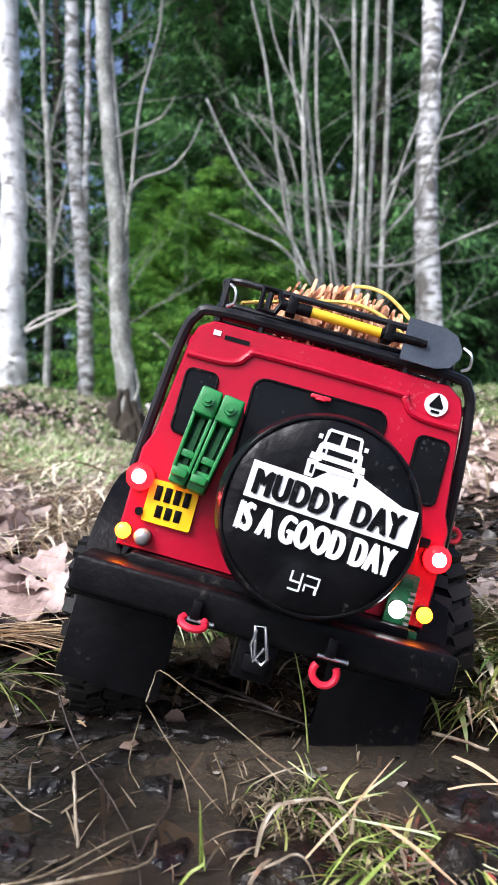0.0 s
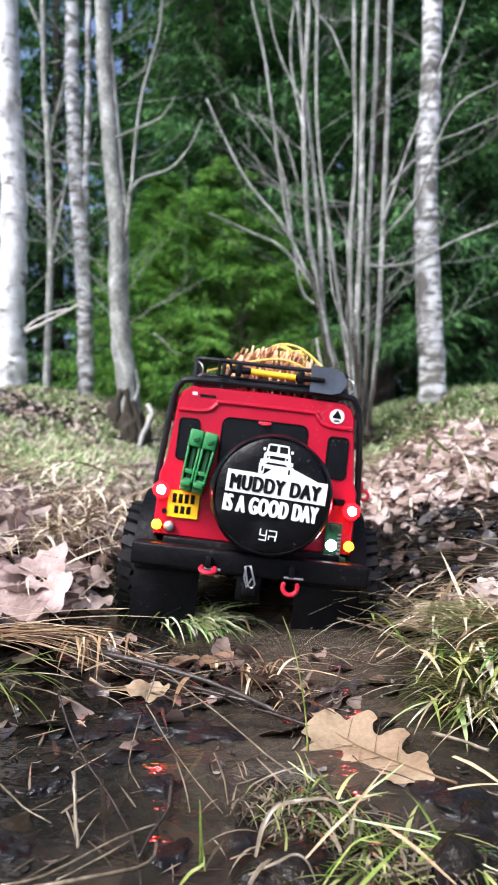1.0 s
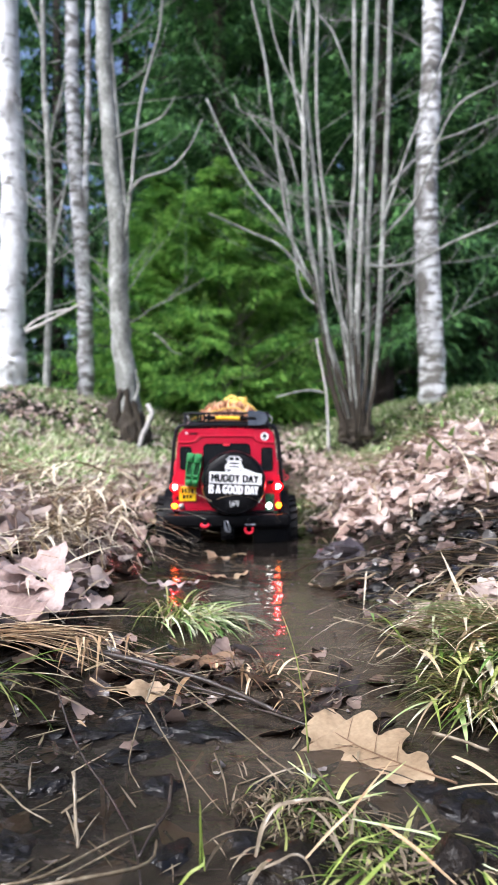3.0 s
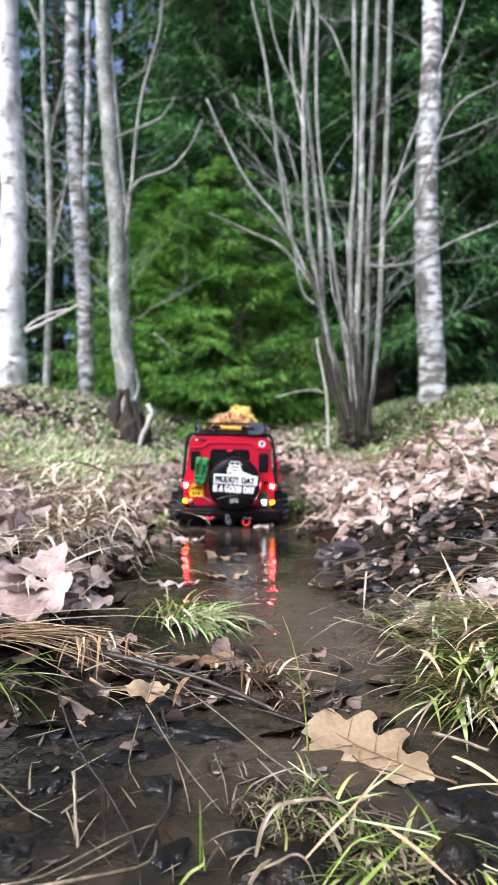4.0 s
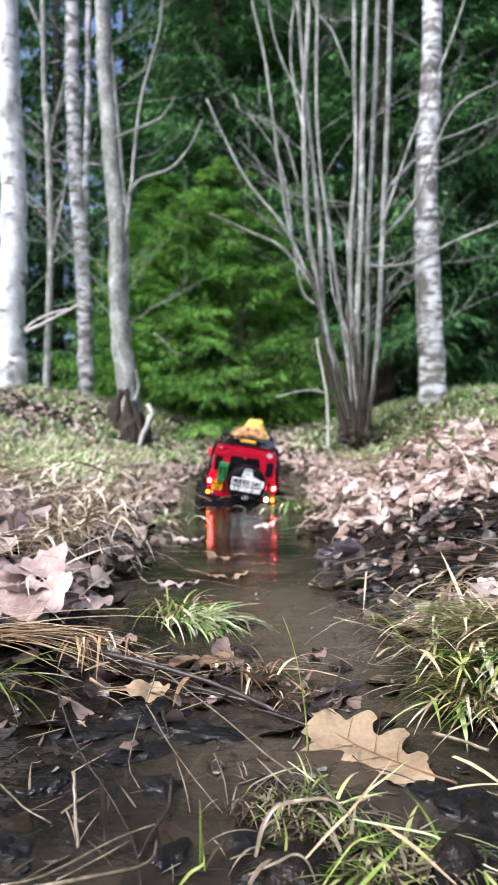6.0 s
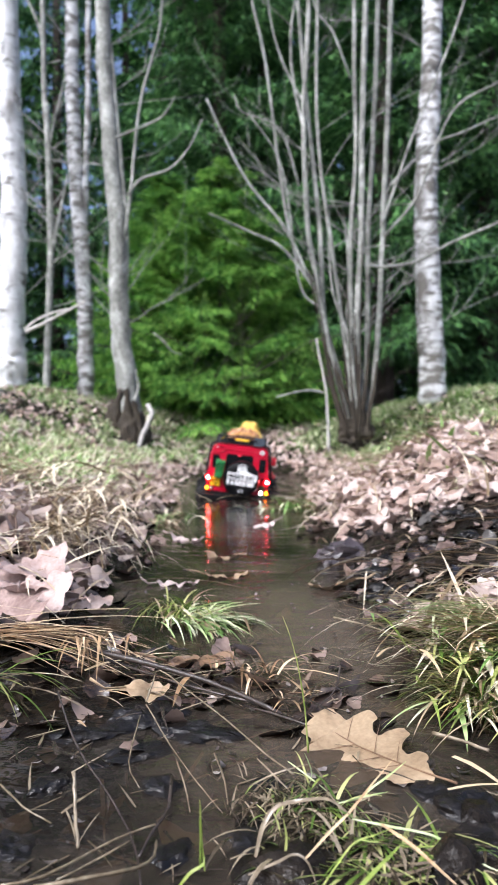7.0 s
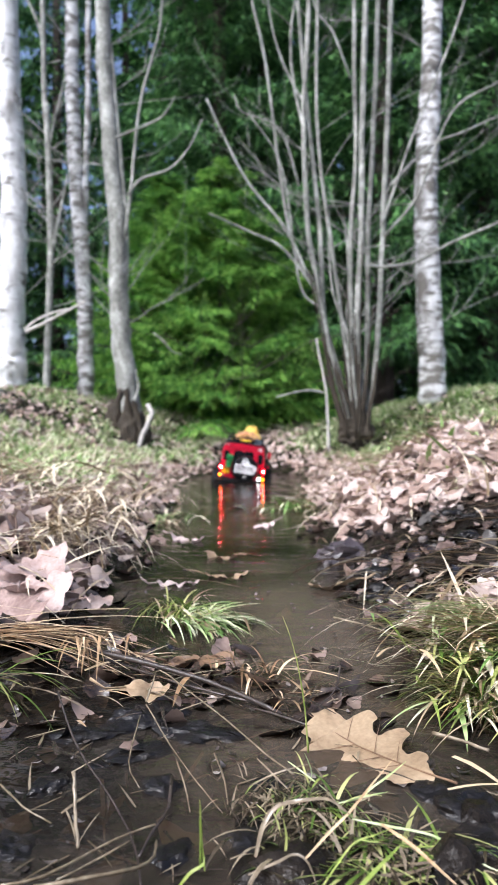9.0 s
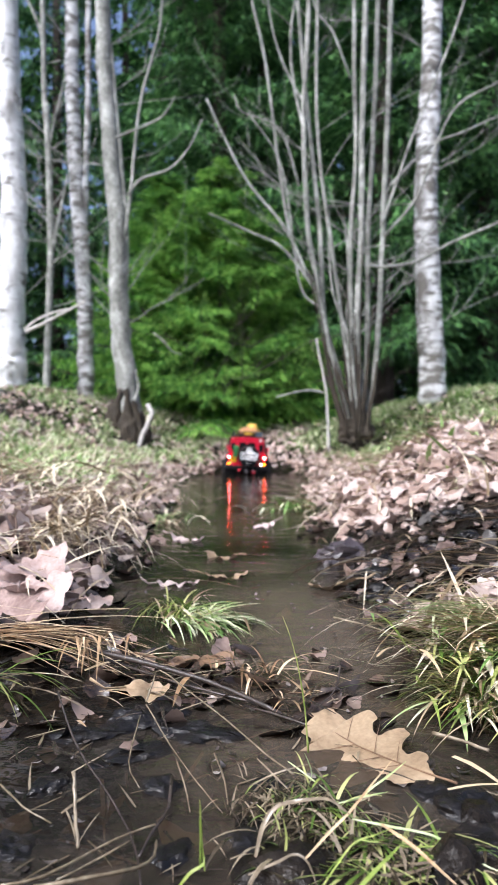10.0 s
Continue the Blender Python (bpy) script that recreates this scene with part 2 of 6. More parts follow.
# ================= mesh helpers =================
def part(name, bm, material, parent=None, label="", smooth=True):
    """Links a bmesh as one mesh object under a thing or a part."""
    me = bpy.data.meshes.new(name)
    bm.to_mesh(me)
    bm.free()
    if smooth:
        me.shade_smooth()
        if hasattr(me, "set_sharp_from_angle"):
            me.set_sharp_from_angle(angle=radians(38))
    me.materials.append(material)
    ob = new(name, me)
    if parent:
        ob.parent = parent
    if label:
        ob["label"] = label
    return ob


def mesh_of(name, verts, faces, material, smooth=False):
    me = bpy.data.meshes.new(name)
    me.from_pydata(verts, [], faces)
    me.materials.append(material)
    if smooth:
        me.shade_smooth()
    return me


def box(bm, x0, x1, y0, y1, z0, z1, bevel=0.0, seg=2, turn=None):
    r = bmesh.ops.create_cube(bm, size=1)
    vs = r["verts"]
    bmesh.ops.scale(bm, vec=(x1 - x0, y1 - y0, z1 - z0), verts=vs)
    if bevel:
        es = list({e for v in vs for e in v.link_edges})
        out = bmesh.ops.bevel(bm, geom=es, offset=bevel, segments=seg, profile=0.5, affect="EDGES")
        vs = list({v for f in out["faces"] for v in f.verts} | {v for v in vs if v.is_valid})
        vs = list({w for v in vs for f in v.link_faces for w in f.verts})
    m = Matrix.Translation(((x0 + x1) / 2, (y0 + y1) / 2, (z0 + z1) / 2))
    bmesh.ops.transform(bm, matrix=m @ turn if turn else m, verts=vs)
    return vs


def disc(bm, centre, radius, depth, axis="y", seg=24, r2=None):
    """A closed drum about an axis."""
    rot = {"y": Matrix.Rotation(radians(90), 4, "X"), "x": Matrix.Rotation(radians(90), 4, "Y"), "z": Matrix.Identity(4)}[axis]
    return bmesh.ops.create_cone(bm, cap_ends=True, segments=seg, radius1=radius, radius2=radius if r2 is None else r2, depth=depth,
                                 matrix=Matrix.Translation(centre) @ rot)["verts"]


def tube_data(pts, radii, n=8, wob=0.0, rng=None, close=False):
    """Vertices and faces of a tapered tube along a line of points."""
    pts = [Vector(p) for p in pts]
    if not hasattr(radii, "__len__"):
        radii = [radii] * len(pts)
    vs, fs = [], []
    up = Vector((0.13, 0.97, 0.21))
    for i, p in enumerate(pts):
        a, b = pts[max(0, i - 1)], pts[min(len(pts) - 1, i + 1)]
        if close:
            a, b = pts[i - 1], pts[(i + 1) % len(pts)]
        d = (b - a).normalized()
        u = d.cross(up)
        if u.length < 0.05:
            u = d.cross(Vector((1, 0, 0)))
        u.normalize()
        w = d.cross(u)
        for k in range(n):
            an = 2 * math.pi * k / n
            r = radii[i] * (1 + (rng.uniform(-wob, wob) if rng else 0))
            vs.append(p + (u * math.cos(an) + w * math.sin(an)) * r)
    m = len(pts)
    for i in range(m if close else m - 1):
        for k in range(n):
            a, b = i * n + k, i * n + (k + 1) % n
            c, d = ((i + 1) % m) * n + (k + 1) % n, ((i + 1) % m) * n + k
            fs.append((a, b, c, d))
    if not close:
        fs.append(tuple(range(n - 1, -1, -1)))
        fs.append(tuple(range((m - 1) * n, m * n)))
    return [tuple(v) for v in vs], fs


def tube(bm, pts, radii, n=8, close=False):
    vs, fs = tube_data(pts, radii, n, close=close)
    bv = [bm.verts.new(v) for v in vs]
    for f in fs:
        bm.faces.new([bv[i] for i in f])


def smooth_line(pts, per=6):
    """A Catmull-Rom line through points (tuples of any length)."""
    p = [np.array(q, float) for q in pts]
    p = [2 * p[0] - p[1]] + p + [2 * p[-1] - p[-2]]
    out = []
    for i in range(1, len(p) - 2):
        for k in range(per):
            t = k / per
            out.append(0.5 * (2 * p[i] + (p[i + 1] - p[i - 1]) * t + (2 * p[i - 1] - 5 * p[i] + 4 * p[i + 1] - p[i + 2]) * t * t
                              + (3 * p[i] - p[i - 1] - 3 * p[i + 1] + p[i + 2]) * t ** 3))
    out.append(p[-2])
    return out


def rounded_rect(x0, x1, z0, z1, r, seg=4):
    pts = []
    for cx, cz, a0 in ((x1 - r, z1 - r, 0), (x0 + r, z1 - r, 90), (x0 + r, z0 + r, 180), (x1 - r, z0 + r, 270)):
        for k in range(seg + 1):
            a = radians(a0 + 90 * k / seg)
            pts.append((cx + r * math.cos(a), cz + r * math.sin(a)))
    return pts


def plate(bm, outline, y0, y1):
    """A slab with an outline in x and z, between two depths."""
    a = [bm.verts.new((x, y0, z)) for x, z in outline]
    b = [bm.verts.new((x, y1, z)) for x, z in outline]
    n = len(outline)
    bm.faces.new(a)
    bm.faces.new(b[::-1])
    for i in range(n):
        bm.faces.new((a[i], b[i], b[(i + 1) % n], a[(i + 1) % n]))
    bmesh.ops.recalc_face_normals(bm, faces=bm.faces)


# ================= ground and water =================
def sstep(a, b, v):
    t = min(1.0, max(0.0, (v - a) / (b - a)))
    return t * t * (3 - 2 * t)


def lerp_table(rows, y):
    for (a, u), (b, v) in zip(rows, rows[1:]):
        if y <= b:
            return u + (v - u) * max(0.0, (y - a) / (b - a))
    return rows[-1][1]


LEFT_SHORE = [(-0.75, 0.0), (-0.6, -0.3), (-0.3, -0.55), (0.0, -0.62), (0.42, -0.50), (0.52, -0.24), (0.60, -0.19), (0.75, -0.165), (1.0, -0.165), (1.4, -0.20), (1.9, -0.20), (2.6, -0.27), (3.2, -0.27), (3.7, -0.15), (4.1, 0.0)]
RIGHT_SHORE = [(-0.75, 0.01), (-0.6, 0.3), (-0.3, 0.5), (0.0, 0.55), (0.36, 0.42), (0.44, 0.17), (0.55, 0.135), (0.75, 0.13), (0.95, 0.14), (1.2, 0.12), (1.6, 0.15), (2.1, 0.16), (2.8, 0.24), (3.4, 0.26), (3.8, 0.15), (4.1, 0.02)]

DITCH_BED = [(0.3, -0.040), (0.4, -0.034), (0.6, -0.032), (0.75, -0.026), (1.0, -0.024), (1.12, -0.036), (1.5, -0.056), (1.8, -0.078), (2.15, -0.088), (2.3, -0.098), (2.5, -0.084), (3.0, -0.078), (3.2, -0.062), (3.6, -0.046)]


def ground_height(x, y, rough=True):
    lo, hi = lerp_table(LEFT_SHORE, y), lerp_table(RIGHT_SHORE, y)
    near = sstep(0.25, 1.0, y)
    if x < lo:
        e = lo - x
        h = (0.055 + 0.075 * near) * (1 - math.exp(-e / (0.10 + 0.12 * near))) + 0.05 * sstep(0.2, 1.5, e) * near
    elif x > hi:
        e = x - hi
        h = (0.04 + 0.045 * near) * (1 - math.exp(-e / 0.12)) + 0.09 * sstep(0.15, 1.5, e) * near
    else:
        e = min(x - lo, hi - x)
        h = lerp_table(DITCH_BED, y) * sstep(0.0, 0.09, e)
    h += 0.11 * math.exp(-((x - 0.44) / 0.17) ** 2 - ((y - 1.42) / 0.30) ** 2)
    h += 0.03 * math.exp(-((x + 0.36) / 0.14) ** 2 - ((y - 0.85) / 0.2) ** 2)
    out = max(lo - x, x - hi)
    side = sstep(0.3, 1.3, out)
    h += 0.30 * sstep(1.6, 4.3, y) * side + 0.26 * sstep(3.7, 5.4, y) * (1 - side) + 0.12 * sstep(5, 9, y)
    h += 0.048 * math.exp(-((x - 0.015) / 0.055) ** 2 - ((y - 0.275) / 0.035) ** 2)
    h += 0.05 * math.exp(-((x + 0.17) / 0.05) ** 2 - ((y - 0.52) / 0.05) ** 2)
    for mx, my, mh, mr in ((-0.066, 0.430, 0.042, 0.024), (0.010, 0.478, 0.037, 0.030), (0.104, 0.316, 0.048, 0.022), (0.085, 0.275, 0.048, 0.020), (-0.03, 0.53, 0.033, 0.035)):
        h += mh * math.exp(-((x - mx) / mr) ** 2 - ((y - my) / mr) ** 2 * 1.6)
    if rough:
        v = Vector((x, y, 0))
        k = sstep(-0.05, 0.05, out)
        h += (0.35 + 0.65 * k) * (0.012 * noise.noise(v * 9) + 0.006 * noise.noise(v * 27)) + 0.004 * noise.noise(v * 70) + 0.05 * noise.noise(v * 1.3) * sstep(2.5, 6, y)
    if abs(y) < 0.22 and abs(x) < 0.3:
        h = min(h, 0.02)
    return h


def ground_sheet():
    xs = sorted({round(s * v, 4) for s in (-1, 1) for v in [0.01 * i for i in range(26)] + [0.26 + 0.02 * i for i in range(32)] + [0.9 * 1.13 ** i for i in range(38)]})
    ys = [-60, -30, -12, -5, -2, -1, -0.5, -0.2] + [0.01 * i for i in range(70)] + [0.7 + 0.02 * i for i in range(65)] + [2.0 + 0.05 * i for i in range(70)] + [5.5 * 1.12 ** i for i in range(25)]
    verts = [(x, y, ground_height(x, y)) for y in ys for x in xs]
    n = len(xs)
    faces = [(j * n + i, j * n + i + 1, (j + 1) * n + i + 1, (j + 1) * n + i) for j in range(len(ys) - 1) for i in range(n - 1)]
    ob = new("ground", mesh_of("ground", verts, faces, M_SOIL, True))
    tagged(ob, "dark wet forest soil sloping down to a ditch", "ground", kind="structure")


ground_sheet()


def water_sheet():
    xs = [-1.2 + 0.06 * i for i in range(41)]
    ys = [-0.6 + 0.06 * i for i in range(82)]
    verts = [(x, y, 0.0) for y in ys for x in xs]
    n = len(xs)
    faces = [(j * n + i, j * n + i + 1, (j + 1) * n + i + 1, (j + 1) * n + i) for j in range(len(ys) - 1) for i in range(n - 1)]
    ob = new("water", mesh_of("water", verts, faces, M_WATER, True))
    tagged(ob, "murky brown puddle water with gentle ripples", "water", kind="structure")


water_sheet()


# ================= the model truck =================
# Its own space: x to its right, y forward from the rear face, z up from the wheels' contact.
LAMP_Z = 0.132


def text_part(name, body, size, at, turn, material, parent, width=None, heavy=0.0, label=""):
    """Raised lettering facing backwards, as a mesh."""
    cu = bpy.data.curves.new(name, "FONT")
    cu.body, cu.size, cu.align_x, cu.align_y = body, size, "LEFT", "BOTTOM_BASELINE"
    cu.extrude = 0.0003
    cu.space_character = 1.14 if heavy else 1.0
    tmp = bpy.data.objects.new(name, cu)
    me = bpy.data.meshes.new_from_object(tmp)
    bpy.data.objects.remove(tmp)
    co = np.array([v.co for v in me.vertices])
    w = co[:, 0].max() - co[:, 0].min()
    k = width / w if width else 1.0
    m = Matrix.Translation(at) @ Matrix.Rotation(radians(turn), 4, "Y") @ Matrix.Rotation(radians(90), 4, "X") @ Matrix.Diagonal((k, 1, 1, 1)) @ Matrix.Translation((-co[:, 0].min(), 0, 0))
    me.transform(m)
    co = [tuple(v.co) for v in me.vertices]
    polys = [tuple(q.vertices) for q in me.polygons]
    V, Fc = [], []
    for n, (dx, dz) in enumerate(((-heavy, 0), (heavy, 0), (-heavy * 0.4, heavy * 0.4), (heavy * 0.4, -heavy * 0.4)) if heavy else ((0, 0),)):
        o = len(V)
        V += [(x + dx, y - 0.00005 * n, z + dz) for x, y, z in co]
        Fc += [tuple(i + o for i in q) for q in polys]
    ob = new(name, mesh_of(name, V, Fc, material))
    ob.parent = parent
    if label:
        ob["label"] = label
    return ob


def slab(name, outline, y0, y1, material, parent, label="", bevel=0.0):
    bm = bmesh.new()
    plate(bm, outline, y0, y1)
    if bevel:
        bmesh.ops.bevel(bm, geom=list(bm.edges), offset=bevel, segments=2, profile=0.5, affect="EDGES")
    return part(name, bm, material, parent, label)


def build_wheel(truck, x, y):
    side = 1 if x > 0 else -1
    R, W = 0.0585, 0.046
    hub = new("wheel", None)
    hub.parent = truck
    hub.matrix_basis = pose(x, y, R)
    bm = bmesh.new()
    prof = [(-0.5, 0.030), (-0.52, 0.040), (-0.47, 0.050), (-0.40, 0.0535), (0.40, 0.0535), (0.47, 0.050), (0.52, 0.040), (0.5, 0.030)]
    n = 40
    rings = [[bm.verts.new((px * W, r * math.cos(2 * math.pi * k / n), r * math.sin(2 * math.pi * k / n))) for k in range(n)] for px, r in prof]
    for a, b in zip(rings, rings[1:] + rings[:1]):
        for k in range(n):
            bm.faces.new((a[k], a[(k + 1) % n], b[(k + 1) % n], b[k]))
    bmesh.ops.recalc_face_normals(bm, faces=bm.faces)
    for k in range(26):
        for row, off in ((-0.36, 0), (-0.12, 0.5), (0.12, 0), (0.36, 0.5)):
            a = 2 * math.pi * (k + off) / 26
            m = Matrix.Rotation(a, 4, "X") @ Matrix.Translation((row * W, 0, 0.0555)) @ Matrix.Rotation(0.35 if row * off else -0.3, 4, "Z")
            vs = bmesh.ops.create_cube(bm, size=1, matrix=m @ Matrix.Diagonal((0.0105 if abs(row) < 0.3 else 0.0125, 0.0085, 0.006, 1)))["verts"]
    for k in range(26):
        a = 2 * math.pi * k / 26
        for s in (-1, 1):
            bmesh.ops.create_cube(bm, size=1, matrix=Matrix.Rotation(a, 4, "X") @ Matrix.Translation((s * 0.49 * W, 0, 0.047)) @ Matrix.Diagonal((0.003, 0.007, 0.011, 1)))
    part("tyre", bm, M_RUBBER, hub, "black chunky off-road tyre, wet with mud")
    bm = bmesh.new()
    disc(bm, (0, 0, 0), 0.031, W * 0.86, "x", 28)
    disc(bm, (side * W * 0.40, 0, 0), 0.010, 0.012, "x", 12)
    for k in range(8):
        a = 2 * math.pi * k / 8
        disc(bm, (side * W * 0.44, 0.021 * math.cos(a), 0.021 * math.sin(a)), 0.004, 0.004, "x", 8)
    part("rim", bm, M_BLACKGLOSS, hub, "black wheel rim")
    return hub


def ring_line(cx, cz, r, y, n=14, a0=0, a1=360):
    return [(cx + r * math.cos(radians(a0 + (a1 - a0) * k / n)), y, cz + r * math.sin(radians(a0 + (a1 - a0) * k / n))) for k in range(n + (a1 - a0 < 360))]


def build_truck():
    t = new("model_truck", None)
    tagged(t, "red radio-controlled model off-road truck driving through muddy water, lamps lit", "model truck")
    L = LAMP_Z
    # --- body shell: cabin, bonnet
    bm = bmesh.new()
    sect = [(-0.0915, 0.0905), (-0.0925, 0.100), (-0.0925, 0.148), (-0.0885, 0.158), (-0.083, 0.218), (-0.080, 0.226), (-0.072, 0.2315), (0, 0.233)]
    sect = sect + [(-x, z) for x, z in sect[-2::-1]]
    stations = [(0.0, 0.975), (0.003, 0.993), (0.008, 1.0), (0.27, 1.0), (0.31, 0.99)]
    rings = []
    for y, k in stations:
        rings.append([bm.verts.new((x * k, y + (max(0, z - 0.16) * -0.35 if y > 0.3 else 0), 0.16 + (z - 0.16) * k)) for x, z in sect])
    n = len(sect)
    for a, b in zip(rings, rings[1:]):
        for i in range(n):
            bm.faces.new((a[i], a[(i + 1) % n], b[(i + 1) % n], b[i]))
    bm.faces.new(rings[0])
    bm.faces.new(rings[-1][::-1])
    bmesh.ops.recalc_face_normals(bm, faces=bm.faces)
    body = part("body", bm, M_RED, t, "glossy red body shell")
    bm = bmesh.new()
    box(bm, -0.078, 0.078, 0.305, 0.475, 0.092, 0.168, 0.008, 3)
    part("bonnet", bm, M_RED, t, "red bonnet")
    bm = bmesh.new()
    box(bm, -0.07, 0.07, 0.01, 0.47, 0.062, 0.094, 0.004)
    part("chassis", bm, M_BLACK, t, "black chassis")
    # pressed bead above the windows
    bm = bmesh.new()
    line = [(-0.081, L + 0.076), (-0.060, L + 0.0765), (-0.051, L + 0.079), (-0.046, L + 0.0845), (-0.038, L + 0.0865), (0.040, L + 0.0865), (0.047, L + 0.084), (0.052, L + 0.078), (0.061, L + 0.0755), (0.081, L + 0.075)]
    pts = smooth_line([(x, -0.0005, z) for x, z in line], 5)
    tube(bm, pts, 0.0022, 8)
    part("pressed_bead", bm, M_RED, body)
    # windows with rounded frames
    for nm, o in (("rear_window", rounded_rect(-0.039, 0.040, L + 0.012, L + 0.073, 0.007)), ("side_window", rounded_rect(-0.0785, -0.0600, L + 0.030, L + 0.068, 0.004)),
                  ("side_window", rounded_rect(0.0600, 0.0785, L + 0.028, L + 0.066, 0.004))):
        w = slab(nm, o, -0.0012, 0.002, M_GLASS, body, "dark tinted window")
        bm = bmesh.new()
        tube(bm, [(x, -0.0012, z) for x, z in o], 0.0009, 6, close=True)
        part("window_seal", bm, M_BLACK, w, "thin black rubber seal")
    bm = bmesh.new()
    box(bm, -0.006, 0.006, -0.004, -0.001, L + 0.0700, L + 0.0725, 0.0008)
    box(bm, -0.003, 0.003, -0.006, -0.001, L + 0.0690, L + 0.0705, 0.0006)
    part("brake_lamp", bm, M_REDPLAIN, body, "small unlit red high brake lamp")
    for s in (-1, 1):
        for y0, y1 in ((0.03, 0.14), (0.155, 0.275)):
            bm = bmesh.new()
            o = rounded_rect(y0, y1, L + 0.03, L + 0.075, 0.006)
            a = [bm.verts.new((s * (0.0868 - (z - L - 0.03) * 0.09 + 0.002), y, z)) for y, z in o]
            bm.faces.new(a)
            part("side_window", bm, M_GLASS, body, "dark tinted window")
    # fender flares over each wheel
    for s in (-1, 1):
        for yc in (0.075, 0.399):
            bm = bmesh.new()
            arc = [(yc + 0.072 * math.cos(radians(a)), 0.062 + 0.072 * math.sin(radians(a))) for a in range(12, 169, 12)]
            inner, outer = [], []
            for y, z in arc:
                inner.append((bm.verts.new((s * 0.088, y, z)), bm.verts.new((s * 0.088, y, z - 0.010))))
                outer.append((bm.verts.new((s * 0.108, y, z - 0.002)), bm.verts.new((s * 0.108, y, z - 0.012))))
            for i in range(len(arc) - 1):
                bm.faces.new((inner[i][0], inner[i + 1][0], outer[i + 1][0], outer[i][0]))
                bm.faces.new((outer[i][0], outer[i + 1][0], outer[i + 1][1], outer[i][1]))
                bm.faces.new((inner[i][1], outer[i][1], outer[i + 1][1], inner[i + 1][1]))
            bmesh.ops.recalc_face_normals(bm, faces=bm.faces)
            part("wheel_arch", bm, M_BLACK, t, "black plastic wheel arch")
    # lamps
    def lamp(nm, x, z, r, m, y=0.0, label="", core=None):
        bm = bmesh.new()
        disc(bm, (x, y - 0.002, z), r * 0.96, 0.008, "y", 18, r * 0.96)
        base = part("lamp_base", bm, M_BLACK, t)
        bm = bmesh.new()
        bmesh.ops.create_uvsphere(bm, u_segments=18, v_segments=10, radius=r, matrix=Matrix.Translation((x, y - 0.005, z)) @ Matrix.Diagonal((1, 0.75, 1, 1)))
        part(nm, bm, m, base, label)
        if core:
            bm = bmesh.new()
            bmesh.ops.create_uvsphere(bm, u_segments=12, v_segments=8, radius=r * 0.56, matrix=Matrix.Translation((x, y - 0.005 - r * 0.42, z)))
            part("bulb", bm, core, base, "bright lamp core")
    lamp("tail_lamp", -0.0870, L, 0.0080, M_TAIL, label="lit red tail lamp", core=M_TAILCORE)
    lamp("tail_lamp", 0.0870, L, 0.0080, M_TAIL, label="lit red tail lamp", core=M_TAILCORE)
    lamp("indicator_lamp", -0.0880, L - 0.0317, 0.0046, M_AMBER, label="lit amber indicator lamp")
    lamp("indicator_lamp", 0.0880, L - 0.0320, 0.0046, M_AMBER, label="lit amber indicator lamp")
    lamp("reverse_lamp", 0.0715, L - 0.0325, 0.0050, M_REVERSE, y=-0.004, label="lit white reversing lamp")
    lamp("reflector", -0.0765, L - 0.0323, 0.0050, M_SILVER, label="dull silver round lamp, unlit")
    bm = bmesh.new()
    disc(bm, (-0.0825, -0.002, L - 0.019), 0.0024, 0.006, "y", 10)
    part("rubber_stop", bm, M_BLACK, t)
    # number plate with two rows of bars
    px0, px1, pz0, pz1 = -0.0805, -0.0522, L - 0.0235, L + 0.001
    pl = slab("number_plate", rounded_rect(px0, px1, pz0, pz1, 0.001, 2), -0.003, 0.001, M_PLATE, t, "yellow number plate with black characters")
    for z0, z1, cells in ((pz0 + 0.0035, pz0 + 0.0105, 3), (pz0 + 0.0130, pz0 + 0.0215, 4)):
        span = (px1 - px0 - 0.006) / 4
        xs = px0 + (px1 - px0 - span * cells) / 2
        for k in range(cells):
            bm = bmesh.new()
            box(bm, xs + k * span + 0.0009, xs + (k + 1) * span - 0.0009, -0.0036, -0.0028, z0, z1, 0.0003)
            part("character_bar", bm, M_BLACK, pl, "black character bar")
    # spare wheel in its printed cover
    cx, cz, R, y0 = 0.0115, L + 0.0060, 0.0530, -0.056
    bm = bmesh.new()
    prof = [(0.0, y0 + 0.001), (R * 0.55, y0 + 0.0004), (R * 0.86, y0), (R * 0.95, y0 + 0.003), (R * 0.995, y0 + 0.010), (R, y0 + 0.022), (R * 0.985, y0 + 0.038), (R * 0.93, y0 + 0.048), (R * 0.5, y0 + 0.049)]
    n = 64
    rng = random.Random(5)
    rows = []
    for r, y in prof[1:]:
        rows.append([bm.verts.new((cx + r * (1 + 0.006 * math.sin(5 * a + y * 300) + 0.003 * math.sin(13 * a)) * math.cos(a), y + (0.0006 * math.sin(7 * a + r * 90) if r < R else 0), cz + r * (1 + 0.006 * math.sin(5 * a + 1)) * math.sin(a))) for a in [2 * math.pi * k / n for k in range(n)]])
    c0 = bm.verts.new((cx, y0 + 0.001, cz))
    for k in range(n):
        bm.faces.new((c0, rows[0][k], rows[0][(k + 1) % n]))
    for a, b in zip(rows, rows[1:]):
        for k in range(n):
            bm.faces.new((a[k], b[k], b[(k + 1) % n], a[(k + 1) % n]))
    bm.faces.new(rows[-1])
    bmesh.ops.recalc_face_normals(bm, faces=bm.faces)
    spare = part("spare_wheel_cover", bm, M_COVER, t, "black vinyl spare wheel cover with white print")
    bm = bmesh.new()
    tube(bm, ring_line(cx, cz, R * 0.93, y0 + 0.0015, 48), 0.0009, 6, close=True)
    part("piping", bm, M_BLACK, spare)
    bm = bmesh.new()
    disc(bm, (cx, -0.004, cz), 0.02, 0.014, "y", 20)
    part("spare_carrier", bm, M_BLACK, t)
    tilt = 2.6
